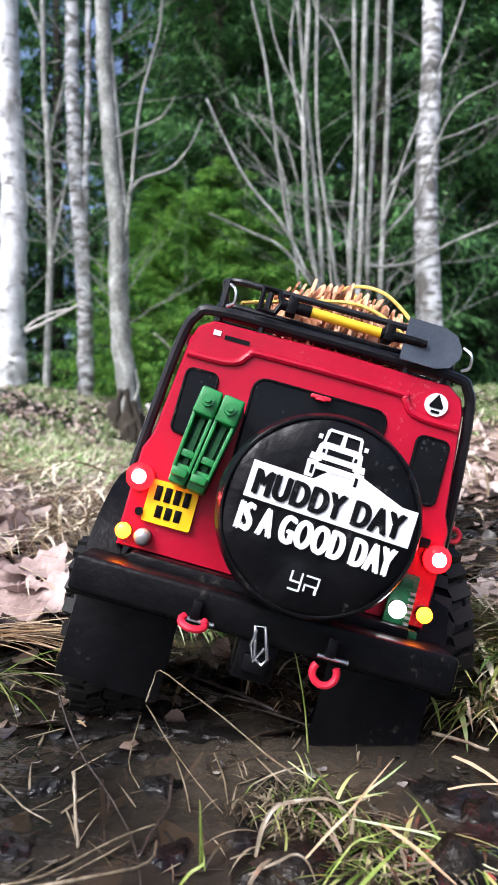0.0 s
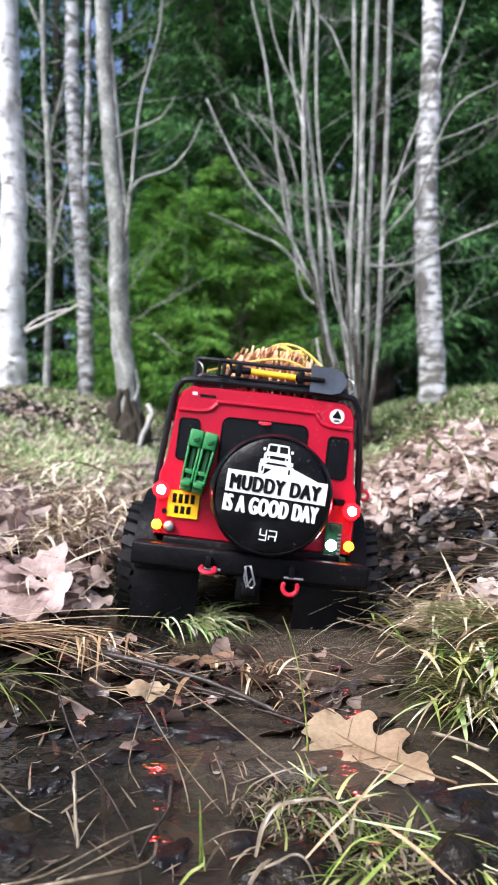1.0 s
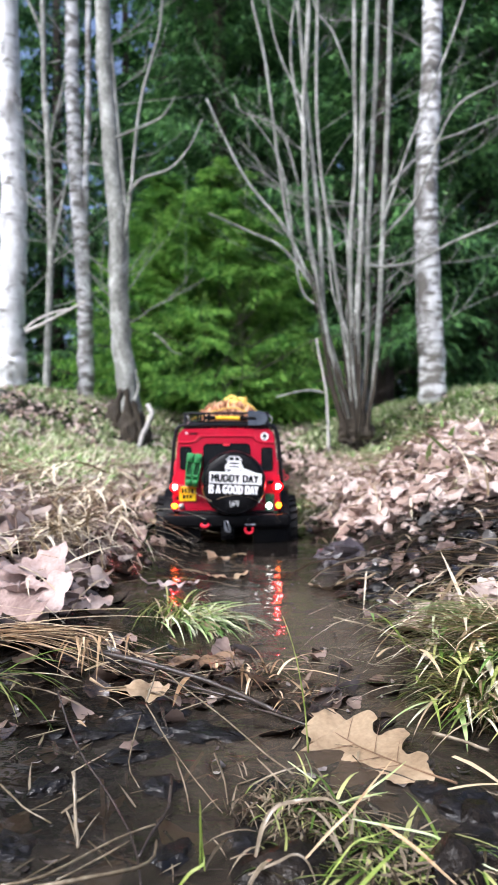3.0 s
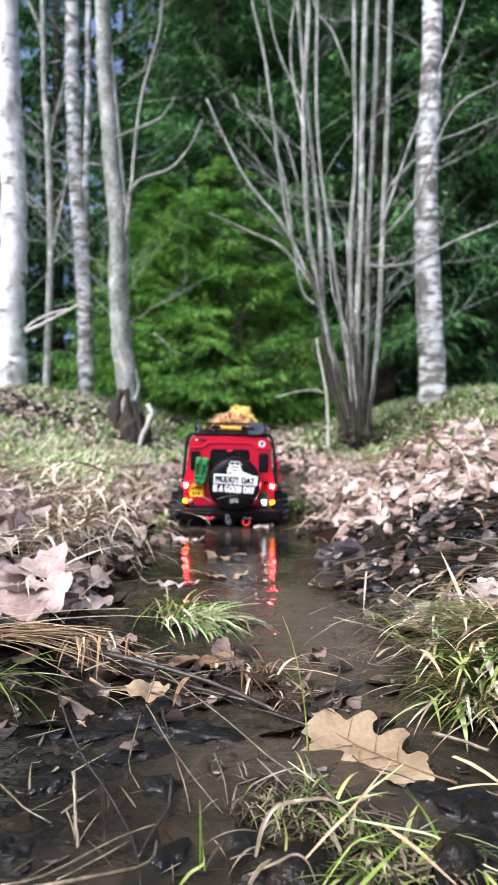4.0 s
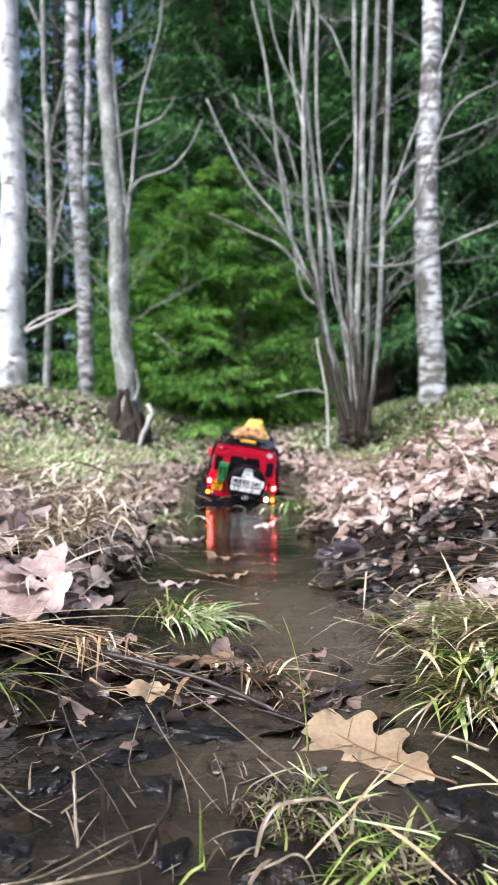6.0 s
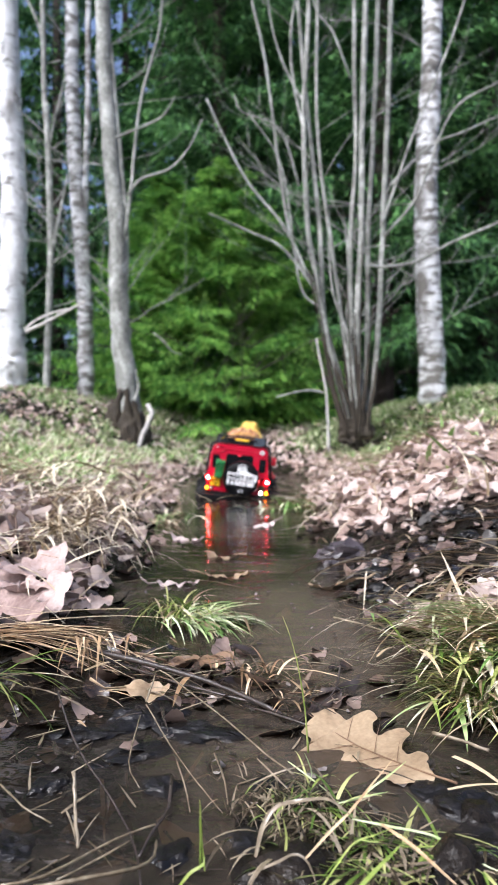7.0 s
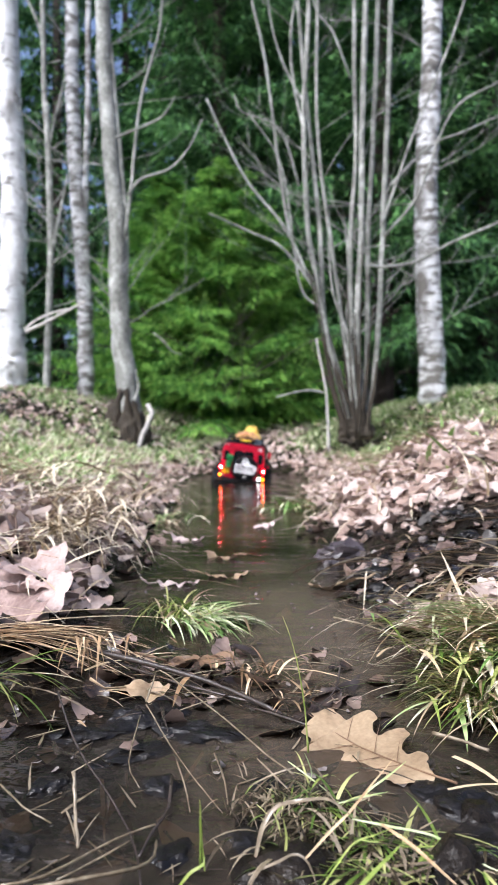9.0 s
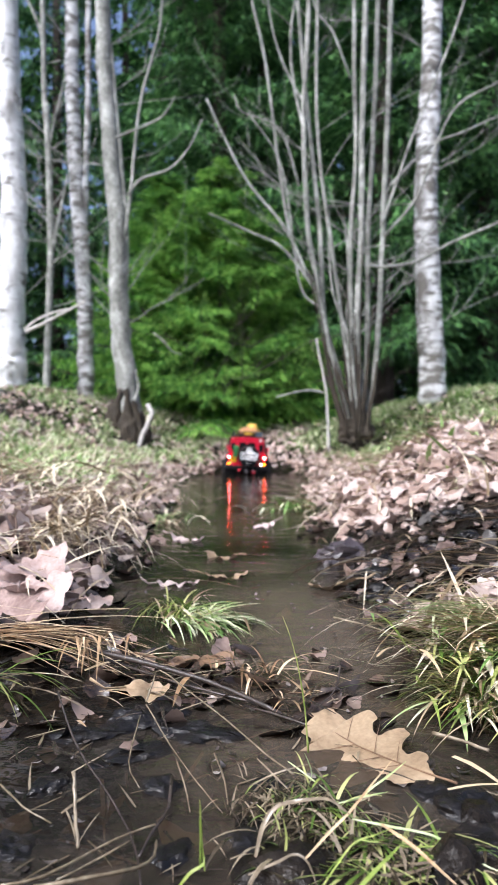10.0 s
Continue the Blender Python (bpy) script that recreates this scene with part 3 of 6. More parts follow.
    yb = y0 - 0.0008
    def tilted(pts):
        out = []
        for x, z in pts:
            d = radians(-tilt)
            out.append((0.0145 + x * math.cos(d) - z * math.sin(d), L + 0.0135 + x * math.sin(d) + z * math.cos(d)))
        return out
    slab("print_panel", tilted([(-0.0425, -0.0092), (0.0425, -0.0092), (0.0425, 0.0092), (-0.0425, 0.0092)]), yb, yb + 0.0006, M_WHITE, spare, "white printed panel")
    slab("print_wedge", tilted([(-0.012, 0.0092), (0.034, 0.0092), (0.010, 0.0175), (-0.004, 0.0165)]), yb, yb + 0.0006, M_WHITE, spare, "white printed shape")
    a = tilted([(-0.0385, -0.0065)])[0]
    text_part("lettering", "MUDDY DAY", 0.0178, (a[0], yb - 0.0004, a[1]), tilt, M_COVER, spare, 0.0755, 0.00095, "black capital lettering")
    a = tilted([(-0.0415, -0.0252)])[0]
    text_part("lettering", "IS A GOOD DAY", 0.0196, (a[0], yb - 0.0004, a[1]), tilt, M_WHITE, spare, 0.0790, 0.0010, "white capital lettering")
    # small white pictogram of a vehicle front
    bm = bmesh.new()
    shapes = [[(-0.0080, 0.0352), (0.0080, 0.0352), (0.0092, 0.0338), (-0.0092, 0.0338)], [(-0.0098, 0.0275), (-0.0085, 0.0275), (-0.0076, 0.0340), (-0.0092, 0.0340)], [(0.0085, 0.0275), (0.0098, 0.0275), (0.0092, 0.0340), (0.0076, 0.0340)],
              [(-0.0012, 0.0275), (0.0012, 0.0275), (0.0010, 0.0340), (-0.0010, 0.0340)], [(-0.0118, 0.0212), (0.0118, 0.0212), (0.0112, 0.0262), (0.0096, 0.0282), (-0.0096, 0.0282), (-0.0112, 0.0262)],
              [(-0.0142, 0.0182), (0.0142, 0.0182), (0.0138, 0.0214), (-0.0138, 0.0214)], [(-0.0142, 0.0093), (-0.0098, 0.0093), (-0.0092, 0.0182), (-0.0146, 0.0176)], [(0.0098, 0.0093), (0.0142, 0.0093), (0.0146, 0.0176), (0.0092, 0.0182)],
              [(-0.0100, 0.0140), (0.0100, 0.0140), (0.0100, 0.0172), (-0.0100, 0.0172)], [(-0.0128, 0.0290), (-0.0108, 0.0290), (-0.0108, 0.0312), (-0.0128, 0.0312)], [(0.0108, 0.0290), (0.0128, 0.0290), (0.0128, 0.0312), (0.0108, 0.0312)]]
    for shape in shapes:
        plate(bm, [(p[0] - 0.003, p[1] + 0.0005) for p in tilted(shape)], yb - 0.0003, yb + 0.0006)
    picto = part("pictogram", bm, M_WHITE, spare, "white vehicle pictogram")
    bm = bmesh.new()
    for x0, x1, z0, z1 in ((-0.0065, 0.0065, 0.0222, 0.0250), (-0.0090, -0.0075, 0.0225, 0.0245), (0.0075, 0.0090, 0.0225, 0.0245), (-0.0080, 0.0080, 0.0182, 0.0192), (-0.0122, -0.0106, 0.0110, 0.0155), (0.0106, 0.0122, 0.0110, 0.0155)):
        plate(bm, [(p[0] - 0.003, p[1] + 0.0005) for p in tilted([(x0, z0), (x1, z0), (x1, z1), (x0, z1)])], yb - 0.0006, yb)
    part("pictogram_detail", bm, M_COVER, picto, "black grille and lamp shapes")
    bm = bmesh.new()
    for x0, x1, z0, z1 in ((-0.006, -0.0052, -0.041, -0.0365), (-0.006, -0.0005, -0.0418, -0.041), (-0.0008, 0.0, -0.045, -0.0365), (-0.006, 0.0, -0.0458, -0.045),
                           (0.0015, 0.0085, -0.0373, -0.0365), (0.0077, 0.0085, -0.041, -0.0365), (0.0015, 0.0085, -0.0418, -0.041), (0.0015, 0.0023, -0.0445, -0.041), (0.0070, 0.0082, -0.0450, -0.0418)):
        plate(bm, tilted([(x0 - 0.002, z0), (x1 - 0.002, z0), (x1 - 0.002, z1), (x0 - 0.002, z1)]), yb - 0.0003, yb + 0.0006)
    part("print_mark", bm, M_WHITE, spare, "small white line mark")
    # round badge and small sticker
    bm = bmesh.new()
    disc(bm, (0.0655, -0.0005, L + 0.0855), 0.0068, 0.0016, "y", 24)
    badge = part("badge", bm, M_WHITE, t, "round white badge with dark emblem")
    bm = bmesh.new()
    disc(bm, (0.0655, -0.0014, L + 0.0870), 0.0048, 0.0008, "y", 3)
    box(bm, 0.0617, 0.0693, -0.0019, -0.0010, L + 0.0835, L + 0.0855)
    box(bm, 0.0630, 0.0680, -0.0019, -0.0010, L + 0.0805, L + 0.0820)
    part("emblem", bm, M_BLACK, badge)
    bm = bmesh.new()
    for x0, x1 in ((-0.0700, -0.0685), (-0.0683, -0.0668), (-0.0666, -0.0655)):
        box(bm, x0, x1, -0.0008, 0.0004, L + 0.0905, L + 0.0935)
    part("sticker", bm, M_WHITE, t, "tiny white sticker")
    bm = bmesh.new()
    box(bm, -0.063, -0.048, -0.0006, 0.0004, L + 0.0895, L + 0.0920)
    part("sticker", bm, M_BLACK, t, "dark lettering bar")
    # green jack block: two ribbed columns
    jack = new("jack_block", None)
    jack.parent = t
    jack["label"] = "green plastic jack with two ribbed columns"
    jack.matrix_basis = Matrix.Translation((-0.0560, 0, L + 0.0270)) @ Matrix.Rotation(radians(7), 4, "Y") @ Matrix.Rotation(radians(-5), 4, "X") @ Matrix.Translation((0.0574, 0, -L - 0.0250))
    for k, x in enumerate((-0.0638, -0.0510)):
        bm = bmesh.new()
        box(bm, x - 0.0061, x + 0.0061, -0.030, -0.002, L + 0.036, L + 0.0515, 0.0014, 3)
        box(bm, x - 0.0058, x + 0.0058, -0.026, -0.002, L - 0.003, L + 0.008, 0.0010)
        box(bm, x - 0.0060, x - 0.0040, -0.028, -0.002, L + 0.004, L + 0.040, 0.0005)
        box(bm, x + 0.0040, x + 0.0060, -0.028, -0.002, L + 0.004, L + 0.040, 0.0005)
        box(bm, x - 0.0016, x + 0.0016, -0.020, -0.002, L + 0.004, L + 0.040)
        box(bm, x - 0.0058, x + 0.0058, -0.010, -0.001, L + 0.002, L + 0.045)
        box(bm, x - 0.0040, x + 0.0040, -0.027, -0.019, L + 0.012, L + 0.016, 0.0006)
        box(bm, x - 0.0050, x + 0.0050, -0.034, -0.026, L + 0.0005, L + 0.005, 0.0008)
        disc(bm, (x, -0.0315, L + 0.0440), 0.0034, 0.004, "y", 14)
        disc(bm, (x, -0.0345, L + 0.0440), 0.0018, 0.003, "y", 10)
        for v in bm.verts:
            q = max(0.0, (L + 0.036 - v.co.z) / 0.039)
            v.co.x += (-0.0574 - v.co.x) * 0.16 * q
        part("jack_column", bm, M_GREEN, jack)
    # dark green board by the lower lamp
    bm = bmesh.new()
    box(bm, 0.0655, 0.0805, -0.006, -0.001, L - 0.043, L - 0.012, 0.0008)
    box(bm, 0.0620, 0.0860, -0.008, -0.001, L - 0.0475, L - 0.042, 0.0008)
    box(bm, 0.0690, 0.0770, -0.011, -0.005, L - 0.020, L - 0.0135, 0.001)
    bracket = part("jack_foot", bm, M_DKGREEN, t, "dark green ribbed bracket")
    for k in range(6):
        bm = bmesh.new()
        box(bm, 0.0768, 0.0798, -0.0085, -0.005, L - 0.040 + k * 0.0034, L - 0.0385 + k * 0.0034)
        part("tooth", bm, M_SILVER, bracket, "pale metal tooth")
    bm = bmesh.new()
    box(bm, 0.0700, 0.0800, -0.010, 0.0, L + 0.004, L + 0.010, 0.001)
    part("door_hinge", bm, M_BLACK, t)
    # roll cage tubes
    for s in (-1, 1):
        bm = bmesh.new()
        tube(bm, smooth_line([(s * 0.096, 0.020, L + 0.004), (s * 0.0925, 0.014, L + 0.045), (s * 0.0885, 0.010, L + 0.085), (s * 0.083, 0.006, L + 0.100), (s * 0.070, 0.004, L + 0.1055), (0, 0.004, L + 0.1065)], 6), 0.0032, 8)
        part("cage_tube", bm, M_BLACKGLOSS, t, "black roll cage tube")
        bm = bmesh.new()
        tube(bm, smooth_line([(s * 0.088, 0.008, L + 0.090), (s * 0.090, 0.15, L + 0.094), (s * 0.090, 0.27, L + 0.092), (s * 0.090, 0.33, L + 0.045), (s * 0.090, 0.345, L + 0.02)], 6), 0.0030, 8)
        part("cage_tube", bm, M_BLACKGLOSS, t, "black roll cage tube")
    # roof rack
    rack = new("roof_rack", None)
    rack.parent = t
    rack["label"] = "black tubular roof rack"
    for z, r in ((L + 0.111, 0.0020), (L + 0.1265, 0.0020)):
        bm = bmesh.new()
        o = rounded_rect(-0.073, 0.073, 0.006, 0.275, 0.012)
        tube(bm, [(x, y, z) for x, y in o], r, 8, close=True)
        part("rail", bm, M_BLACKGLOSS, rack)
    spots = [(x, 0.006) for x in (-0.070, -0.044, 0.044, 0.070)] + [(s * 0.073, 0.03 + 0.045 * k) for s in (-1, 1) for k in range(6)]
    for x, y in spots:
        bm = bmesh.new()
        tube(bm, [(x, y, L + 0.100), (x, y, L + 0.126)], 0.0019, 6)
        part("post", bm, M_BLACKGLOSS, rack)
    for k in range(13):
        bm = bmesh.new()
        box(bm, -0.072, 0.072, 0.012 + k * 0.021, 0.020 + k * 0.021, L + 0.1095, L + 0.1120)
        part("slat", bm, M_BLACK, rack)
    # shovel
    sh = new("shovel", None)
    sh.parent = t
    sh["label"] = "toy shovel with yellow shaft and dark blade"
    zs = L + 0.1175
    bm = bmesh.new()
    tube(bm, [(-0.019, -0.004, zs), (0.024, -0.004, zs - 0.0010)], 0.0030, 12)
    part("shaft", bm, M_YELLOW, sh, "yellow shaft")
    bm = bmesh.new()
    tube(bm, [(-0.036, -0.004, zs), (-0.0185, -0.004, zs)], 0.0034, 10)
    tube(bm, [(-0.036, -0.004, zs), (-0.039, -0.004, zs + 0.0065), (-0.048, -0.004, zs + 0.0065), (-0.048, -0.004, zs - 0.0065), (-0.039, -0.004, zs - 0.0065)], 0.0019, 8, close=True)
    part("grip", bm, M_BLACK, sh, "black D-shaped grip")
    bm = bmesh.new()
    tube(bm, [(0.0235, -0.004, zs - 0.001), (0.050, -0.0075, zs - 0.001)], [0.0036, 0.0020], 10)
    part("socket", bm, M_BLACK, sh, "black blade socket")
    for x in (-0.030, 0.028):
        bm = bmesh.new()
        box(bm, x - 0.003, x + 0.003, -0.008, 0.004, zs - 0.005, zs + 0.005, 0.001)
        part("clamp", bm, M_BLACK, sh, "black clamp")
    bm = bmesh.new()
    o = [(0.037, zs + 0.0120), (0.058, zs + 0.0115), (0.066, zs + 0.0085), (0.0705, zs + 0.001), (0.0705, zs - 0.004), (0.066, zs - 0.0105), (0.058, zs - 0.0132), (0.037, zs - 0.0128)]
    g0 = [bm.verts.new((x, -0.0075 + 0.25 * abs(z - zs) ** 1.0 * 0.25, z)) for x, z in o]
    g1 = [bm.verts.new((x, -0.0060 + 0.25 * abs(z - zs) ** 1.0 * 0.25, z)) for x, z in o]
    c0, c1 = bm.verts.new((0.052, -0.0055, zs)), bm.verts.new((0.052, -0.0040, zs))
    for i in range(len(o)):
        j = (i + 1) % len(o)
        bm.faces.new((c0, g0[i], g0[j]))
        bm.faces.new((c1, g1[j], g1[i]))
        bm.faces.new((g0[i], g1[i], g1[j], g0[j]))
    bmesh.ops.recalc_face_normals(bm, faces=bm.faces)
    part("blade", bm, M_BLADE, sh, "dark blue-grey blade")
    # pine cone lashed to the rack
    cone = new("pine_cone", None)
    cone.parent = t
    cone["label"] = "large open brown pine cone tied on with yellow cord"
    bm = bmesh.new()
    rng = random.Random(3)
    zc, yc = L + 0.1275, 0.055
    bmesh.ops.create_uvsphere(bm, u_segments=16, v_segments=10, radius=1, matrix=Matrix.Translation((0.002, yc, zc)) @ Matrix.Diagonal((0.048, 0.017, 0.017, 1)))
    for i in range(21):
        u = -0.95 + 1.9 * i / 20
        rr = 0.029 * math.sqrt(max(0.06, 1 - abs(u) ** 2.6)) * (1.0 - 0.12 * u)
        for k in range(10):
            a = 2 * math.pi * (k / 10 + i * 0.381) + rng.uniform(-0.1, 0.1)
            ln = rr * rng.uniform(0.9, 1.08)
            lean = rng.uniform(-0.1, 0.35) - 0.25 * u
            m = Matrix.Translation((0.002 + u * 0.052, yc, zc)) @ Matrix.Rotation(a, 4, "X") @ Matrix.Rotation(lean, 4, "Y")
            w = 0.0070 * rng.uniform(0.7, 1.25)
            q = [(0, -w * 0.5, ln * 0.4), (0, w * 0.5, ln * 0.4), (0.0012, w, ln * 0.85), (0.0016, w * 0.5, ln), (0.0016, -w * 0.5, ln), (0.0012, -w, ln * 0.85)]
            f = [bm.verts.new(m @ Vector(p)) for p in q]
            b = [bm.verts.new(m @ Vector((p[0] + 0.0014, p[1], p[2]))) for p in q]
            bm.faces.new(f)
            bm.faces.new(b[::-1])
            for i2 in range(6):
                bm.faces.new((f[i2], b[i2], b[(i2 + 1) % 6], f[(i2 + 1) % 6]))
    part("cone", bm, M_CONE, cone, smooth=False)
    cords = [[(-0.060, 0.012, L + 0.116), (-0.034, 0.026, L + 0.128), (0.0, 0.026, L + 0.137), (0.022, 0.026, L + 0.136), (0.045, 0.022, L + 0.124), (0.062, 0.010, L + 0.114)],
             [(0.062, 0.020, L + 0.118), (0.048, 0.040, L + 0.140), (0.022, 0.050, L + 0.158), (-0.005, 0.075, L + 0.156), (-0.04, 0.11, L + 0.115)]]
    for c in cords:
        bm = bmesh.new()
        tube(bm, smooth_line(c, 7), 0.0012, 7)
        part("cord", bm, M_ROPE, cone, "yellow braided cord")
    # bundle of yellow cord further forward on the rack
    bm = bmesh.new()
    for k in range(26):
        a = rng.uniform(0, 6.28)
        pts = []
        for q in range(18):
            an = 2 * math.pi * q / 18
            rad = 0.036 + 0.006 * math.sin(3 * an + a)
            pts.append((0.016 + rad * math.cos(an) + rng.uniform(-0.002, 0.002), 0.138 + rad * 1.1 * math.sin(an) + rng.uniform(-0.003, 0.003), L + 0.114 + 0.0021 * k + 0.006 * math.sin(an * 2 + a) * (k / 26)))
        sc = 1 - 0.030 * max(0, k - 8)
        tube(bm, [((x - 0.016) * sc + 0.016, (y - 0.138) * sc + 0.138, z) for x, y, z in pts], 0.0024, 6, close=True)
    part("cord_coil", bm, M_ROPE, cone, "coil of yellow cord")
    for x in (-0.068, 0.073):
        bm = bmesh.new()
        tube(bm, smooth_line([(x, 0.0, L + 0.122), (x + 0.004, -0.004, L + 0.118), (x + 0.005, -0.003, L + 0.111), (x + 0.001, -0.002, L + 0.108)], 5), 0.0009, 6)
        part("wire_hook", bm, M_STEEL, rack, "small steel wire hook")
    # rear bumper, recovery points, hitch, mud flaps
    bm = bmesh.new()
    box(bm, -0.080, 0.080, -0.014, 0.006, L - 0.050, L - 0.0405, 0.002)
    part("tailgate_sill", bm, M_BLACK, t, "black step sill")
    bm = bmesh.new()
    box(bm, -0.104, 0.104, -0.034, 0.004, L - 0.066, L - 0.046, 0.003, 3)
    bumper = part("rear_bumper", bm, M_BLACK, t, "black rear bumper")
    for x, hang in ((-0.0353, 0), (0.0364, 1)):
        bm = bmesh.new()
        box(bm, x - 0.0025, x + 0.0025, -0.041, -0.030, L - 0.062, L - 0.052, 0.0008)
        part("recovery_tab", bm, M_BLACK, bumper)
        bm = bmesh.new()
        if hang:
            pts = ring_line(x, L - 0.0705, 0.0063, -0.037, 16, -215, 35)
        else:
            pts = [(px, -0.037 - (pz - (L - 0.0585)) * -0.9, L - 0.0600 + (pz - (L - 0.0585)) * 0.35) for px, _, pz in ring_line(x, L - 0.0655, 0.0063, 0, 16, -215, 35)]
        tube(bm, pts, 0.0020, 8)
        shk = part("shackle", bm, M_REDPLAIN, bumper, "red recovery shackle")
        bm = bmesh.new()
        tube(bm, [(x - 0.006, -0.037, L - 0.0625), (x + 0.0105, -0.037, L - 0.0625)], 0.0012, 8)
        part("pin", bm, M_STEEL, shk, "steel pin")
    bm = bmesh.new()
    tube(bm, [(-0.004, -0.037, L - 0.057), (0.001, -0.039, L - 0.056), (0.006, -0.041, L - 0.071), (0.004, -0.041, L - 0.0745), (0.0, -0.039, L - 0.073)], 0.0009, 7, close=True)
    tube(bm, [(-0.003, -0.040, L - 0.058), (-0.004, -0.041, L - 0.066), (-0.001, -0.042, L - 0.0735), (0.003, -0.042, L - 0.066)], 0.0008, 7)
    part("carabiner", bm, M_STEEL, bumper, "steel carabiner clip")
    bm = bmesh.new()
    box(bm, -0.010, 0.012, -0.026, 0.01, L - 0.088, L - 0.066, 0.002)
    box(bm, -0.006, 0.008, -0.034, -0.02, L - 0.082, L - 0.072, 0.002)
    part("tow_hitch", bm, M_BLACK, bumper, "black tow hitch box")
    for s in (-1, 1):
        bm = bmesh.new()
        box(bm, s * 0.074 - 0.030, s * 0.074 + 0.030, 0.001, 0.005, 0.012, L - 0.060, 0.001)
        box(bm, s * 0.074 - 0.030, s * 0.074 + 0.030, -0.004, 0.001, L - 0.073, L - 0.060, 0.001)
        part("mud_flap", bm, M_BLACK, t, "black rubber mud flap")
    # axles and differentials
    for yc in (0.075, 0.399):
        bm = bmesh.new()
        tube(bm, [(-0.09, yc, 0.0585), (0.09, yc, 0.0585)], 0.007, 10)
        bmesh.ops.create_uvsphere(bm, u_segments=14, v_segments=8, radius=0.017, matrix=Matrix.Translation((0.015, yc, 0.0585)))
        part("axle", bm, M_BLACK, t)
    # side gear: bar, red hook, mirrors
    bm = bmesh.new()
    tube(bm, [(0.094, 0.03, L + 0.002), (0.097, 0.03, L + 0.05)], 0.0022, 7)
    box(bm, 0.092, 0.098, 0.026, 0.034, L + 0.038, L + 0.046, 0.001)
    part("side_bar", bm, M_BLACK, t)
    bm = bmesh.new()
    tube(bm, ring_line(0.103, L + 0.016, 0.0042, 0.03, 12), 0.0016, 7, close=True)
    tube(bm, [(0.101, 0.03, L + 0.019), (0.099, 0.03, L + 0.030)], 0.0016, 7)
    part("side_hook", bm, M_REDPLAIN, t, "red side hook")
    for s in (-1, 1):
        bm = bmesh.new()
        box(bm, s * 0.106 - 0.008, s * 0.106 + 0.008, 0.318, 0.325, L + 0.030, L + 0.058, 0.003)
        tube(bm, [(s * 0.085, 0.322, L + 0.035), (s * 0.106, 0.322, L + 0.04)], 0.002, 6)
        part("wing_mirror", bm, M_REDPLAIN, t, "red wing mirror")
    bm = bmesh.new()
    box(bm, -0.105, 0.105, 0.478, 0.50, 0.07, 0.098, 0.004)
    part("front_bumper", bm, M_BLACK, t, "black front bumper")
    wheels = [build_wheel(t, sx * 0.0990, yc) for yc in (0.075, 0.399) for sx in (-1, 1)]
    return t, wheels


TRUCK, WHEELS = build_truck()
# seconds, place of the lamp line's middle, turns in degrees
TRUCK_PATH = [
    (0.0, 0.0222, 0.3973, 0.1278, -4.0, 15.6, -0.6), (0.3, 0.0068, 0.4653, 0.1283, -3.9, 8.8, -0.5), (0.5, -0.0058, 0.5105, 0.1074, -1.7, 1.6, -0.0),
    (0.8, -0.0006, 0.5740, 0.1089, -1.6, 1.5, 0.4), (1.0, 0.0068, 0.6388, 0.1167, -4.3, 6.6, -0.1), (1.2, -0.0084, 0.6977, 0.1079, -2.6, 4.5, -0.4),
    (1.5, -0.0293, 0.7776, 0.1103, -4.9, -0.4, 0.0), (1.8, -0.0389, 0.8566, 0.1265, -6.1, -1.6, -0.2), (2.0, -0.0385, 0.9241, 0.1190, -7.6, -0.6, -0.1),
    (2.5, -0.0274, 1.0349, 0.0985, -4.6, 5.2, -0.1), (2.7, -0.0363, 1.0944, 0.0982, -4.8, 0.8, 1.8), (3.8, -0.0391, 1.3656, 0.0735, -0.6, -1.0, 1.5),
    (4.0, -0.0405, 1.4104, 0.0799, -2.0, 1.0, -0.4), (4.5, -0.0405, 1.5510, 0.0835, -2.2, 6.2, -2.1), (5.0, -0.0394, 1.6222, 0.0695, 1.7, 5.9, -1.7),
    (5.5, -0.0261, 1.7446, 0.0573, 1.2, 6.6, 0.9), (5.7, -0.0222, 1.8091, 0.0551, 3.9, 7.0, 1.0), (6.8, -0.0168, 2.0131, 0.0505, 4.5, 8.9, 0.4),
    (7.0, -0.0339, 2.0566, 0.0555, 1.7, 5.8, -1.3), (7.5, -0.0383, 2.1377, 0.0362, 4.1, 9.9, -3.7), (8.0, -0.0215, 2.4181, 0.0549, 1.9, 8.7, -1.1),
    (8.5, -0.0212, 2.5873, 0.0532, 2.9, 8.7, -1.0), (9.0, -0.0285, 2.8392, 0.0541, 3.0, 7.0, -1.5), (9.5, -0.0173, 3.0480, 0.0720, 1.8, 1.0, -2.0),
    (10.0, -0.0116, 3.4511, 0.0864, -1.0, 2.7, -0.7)]


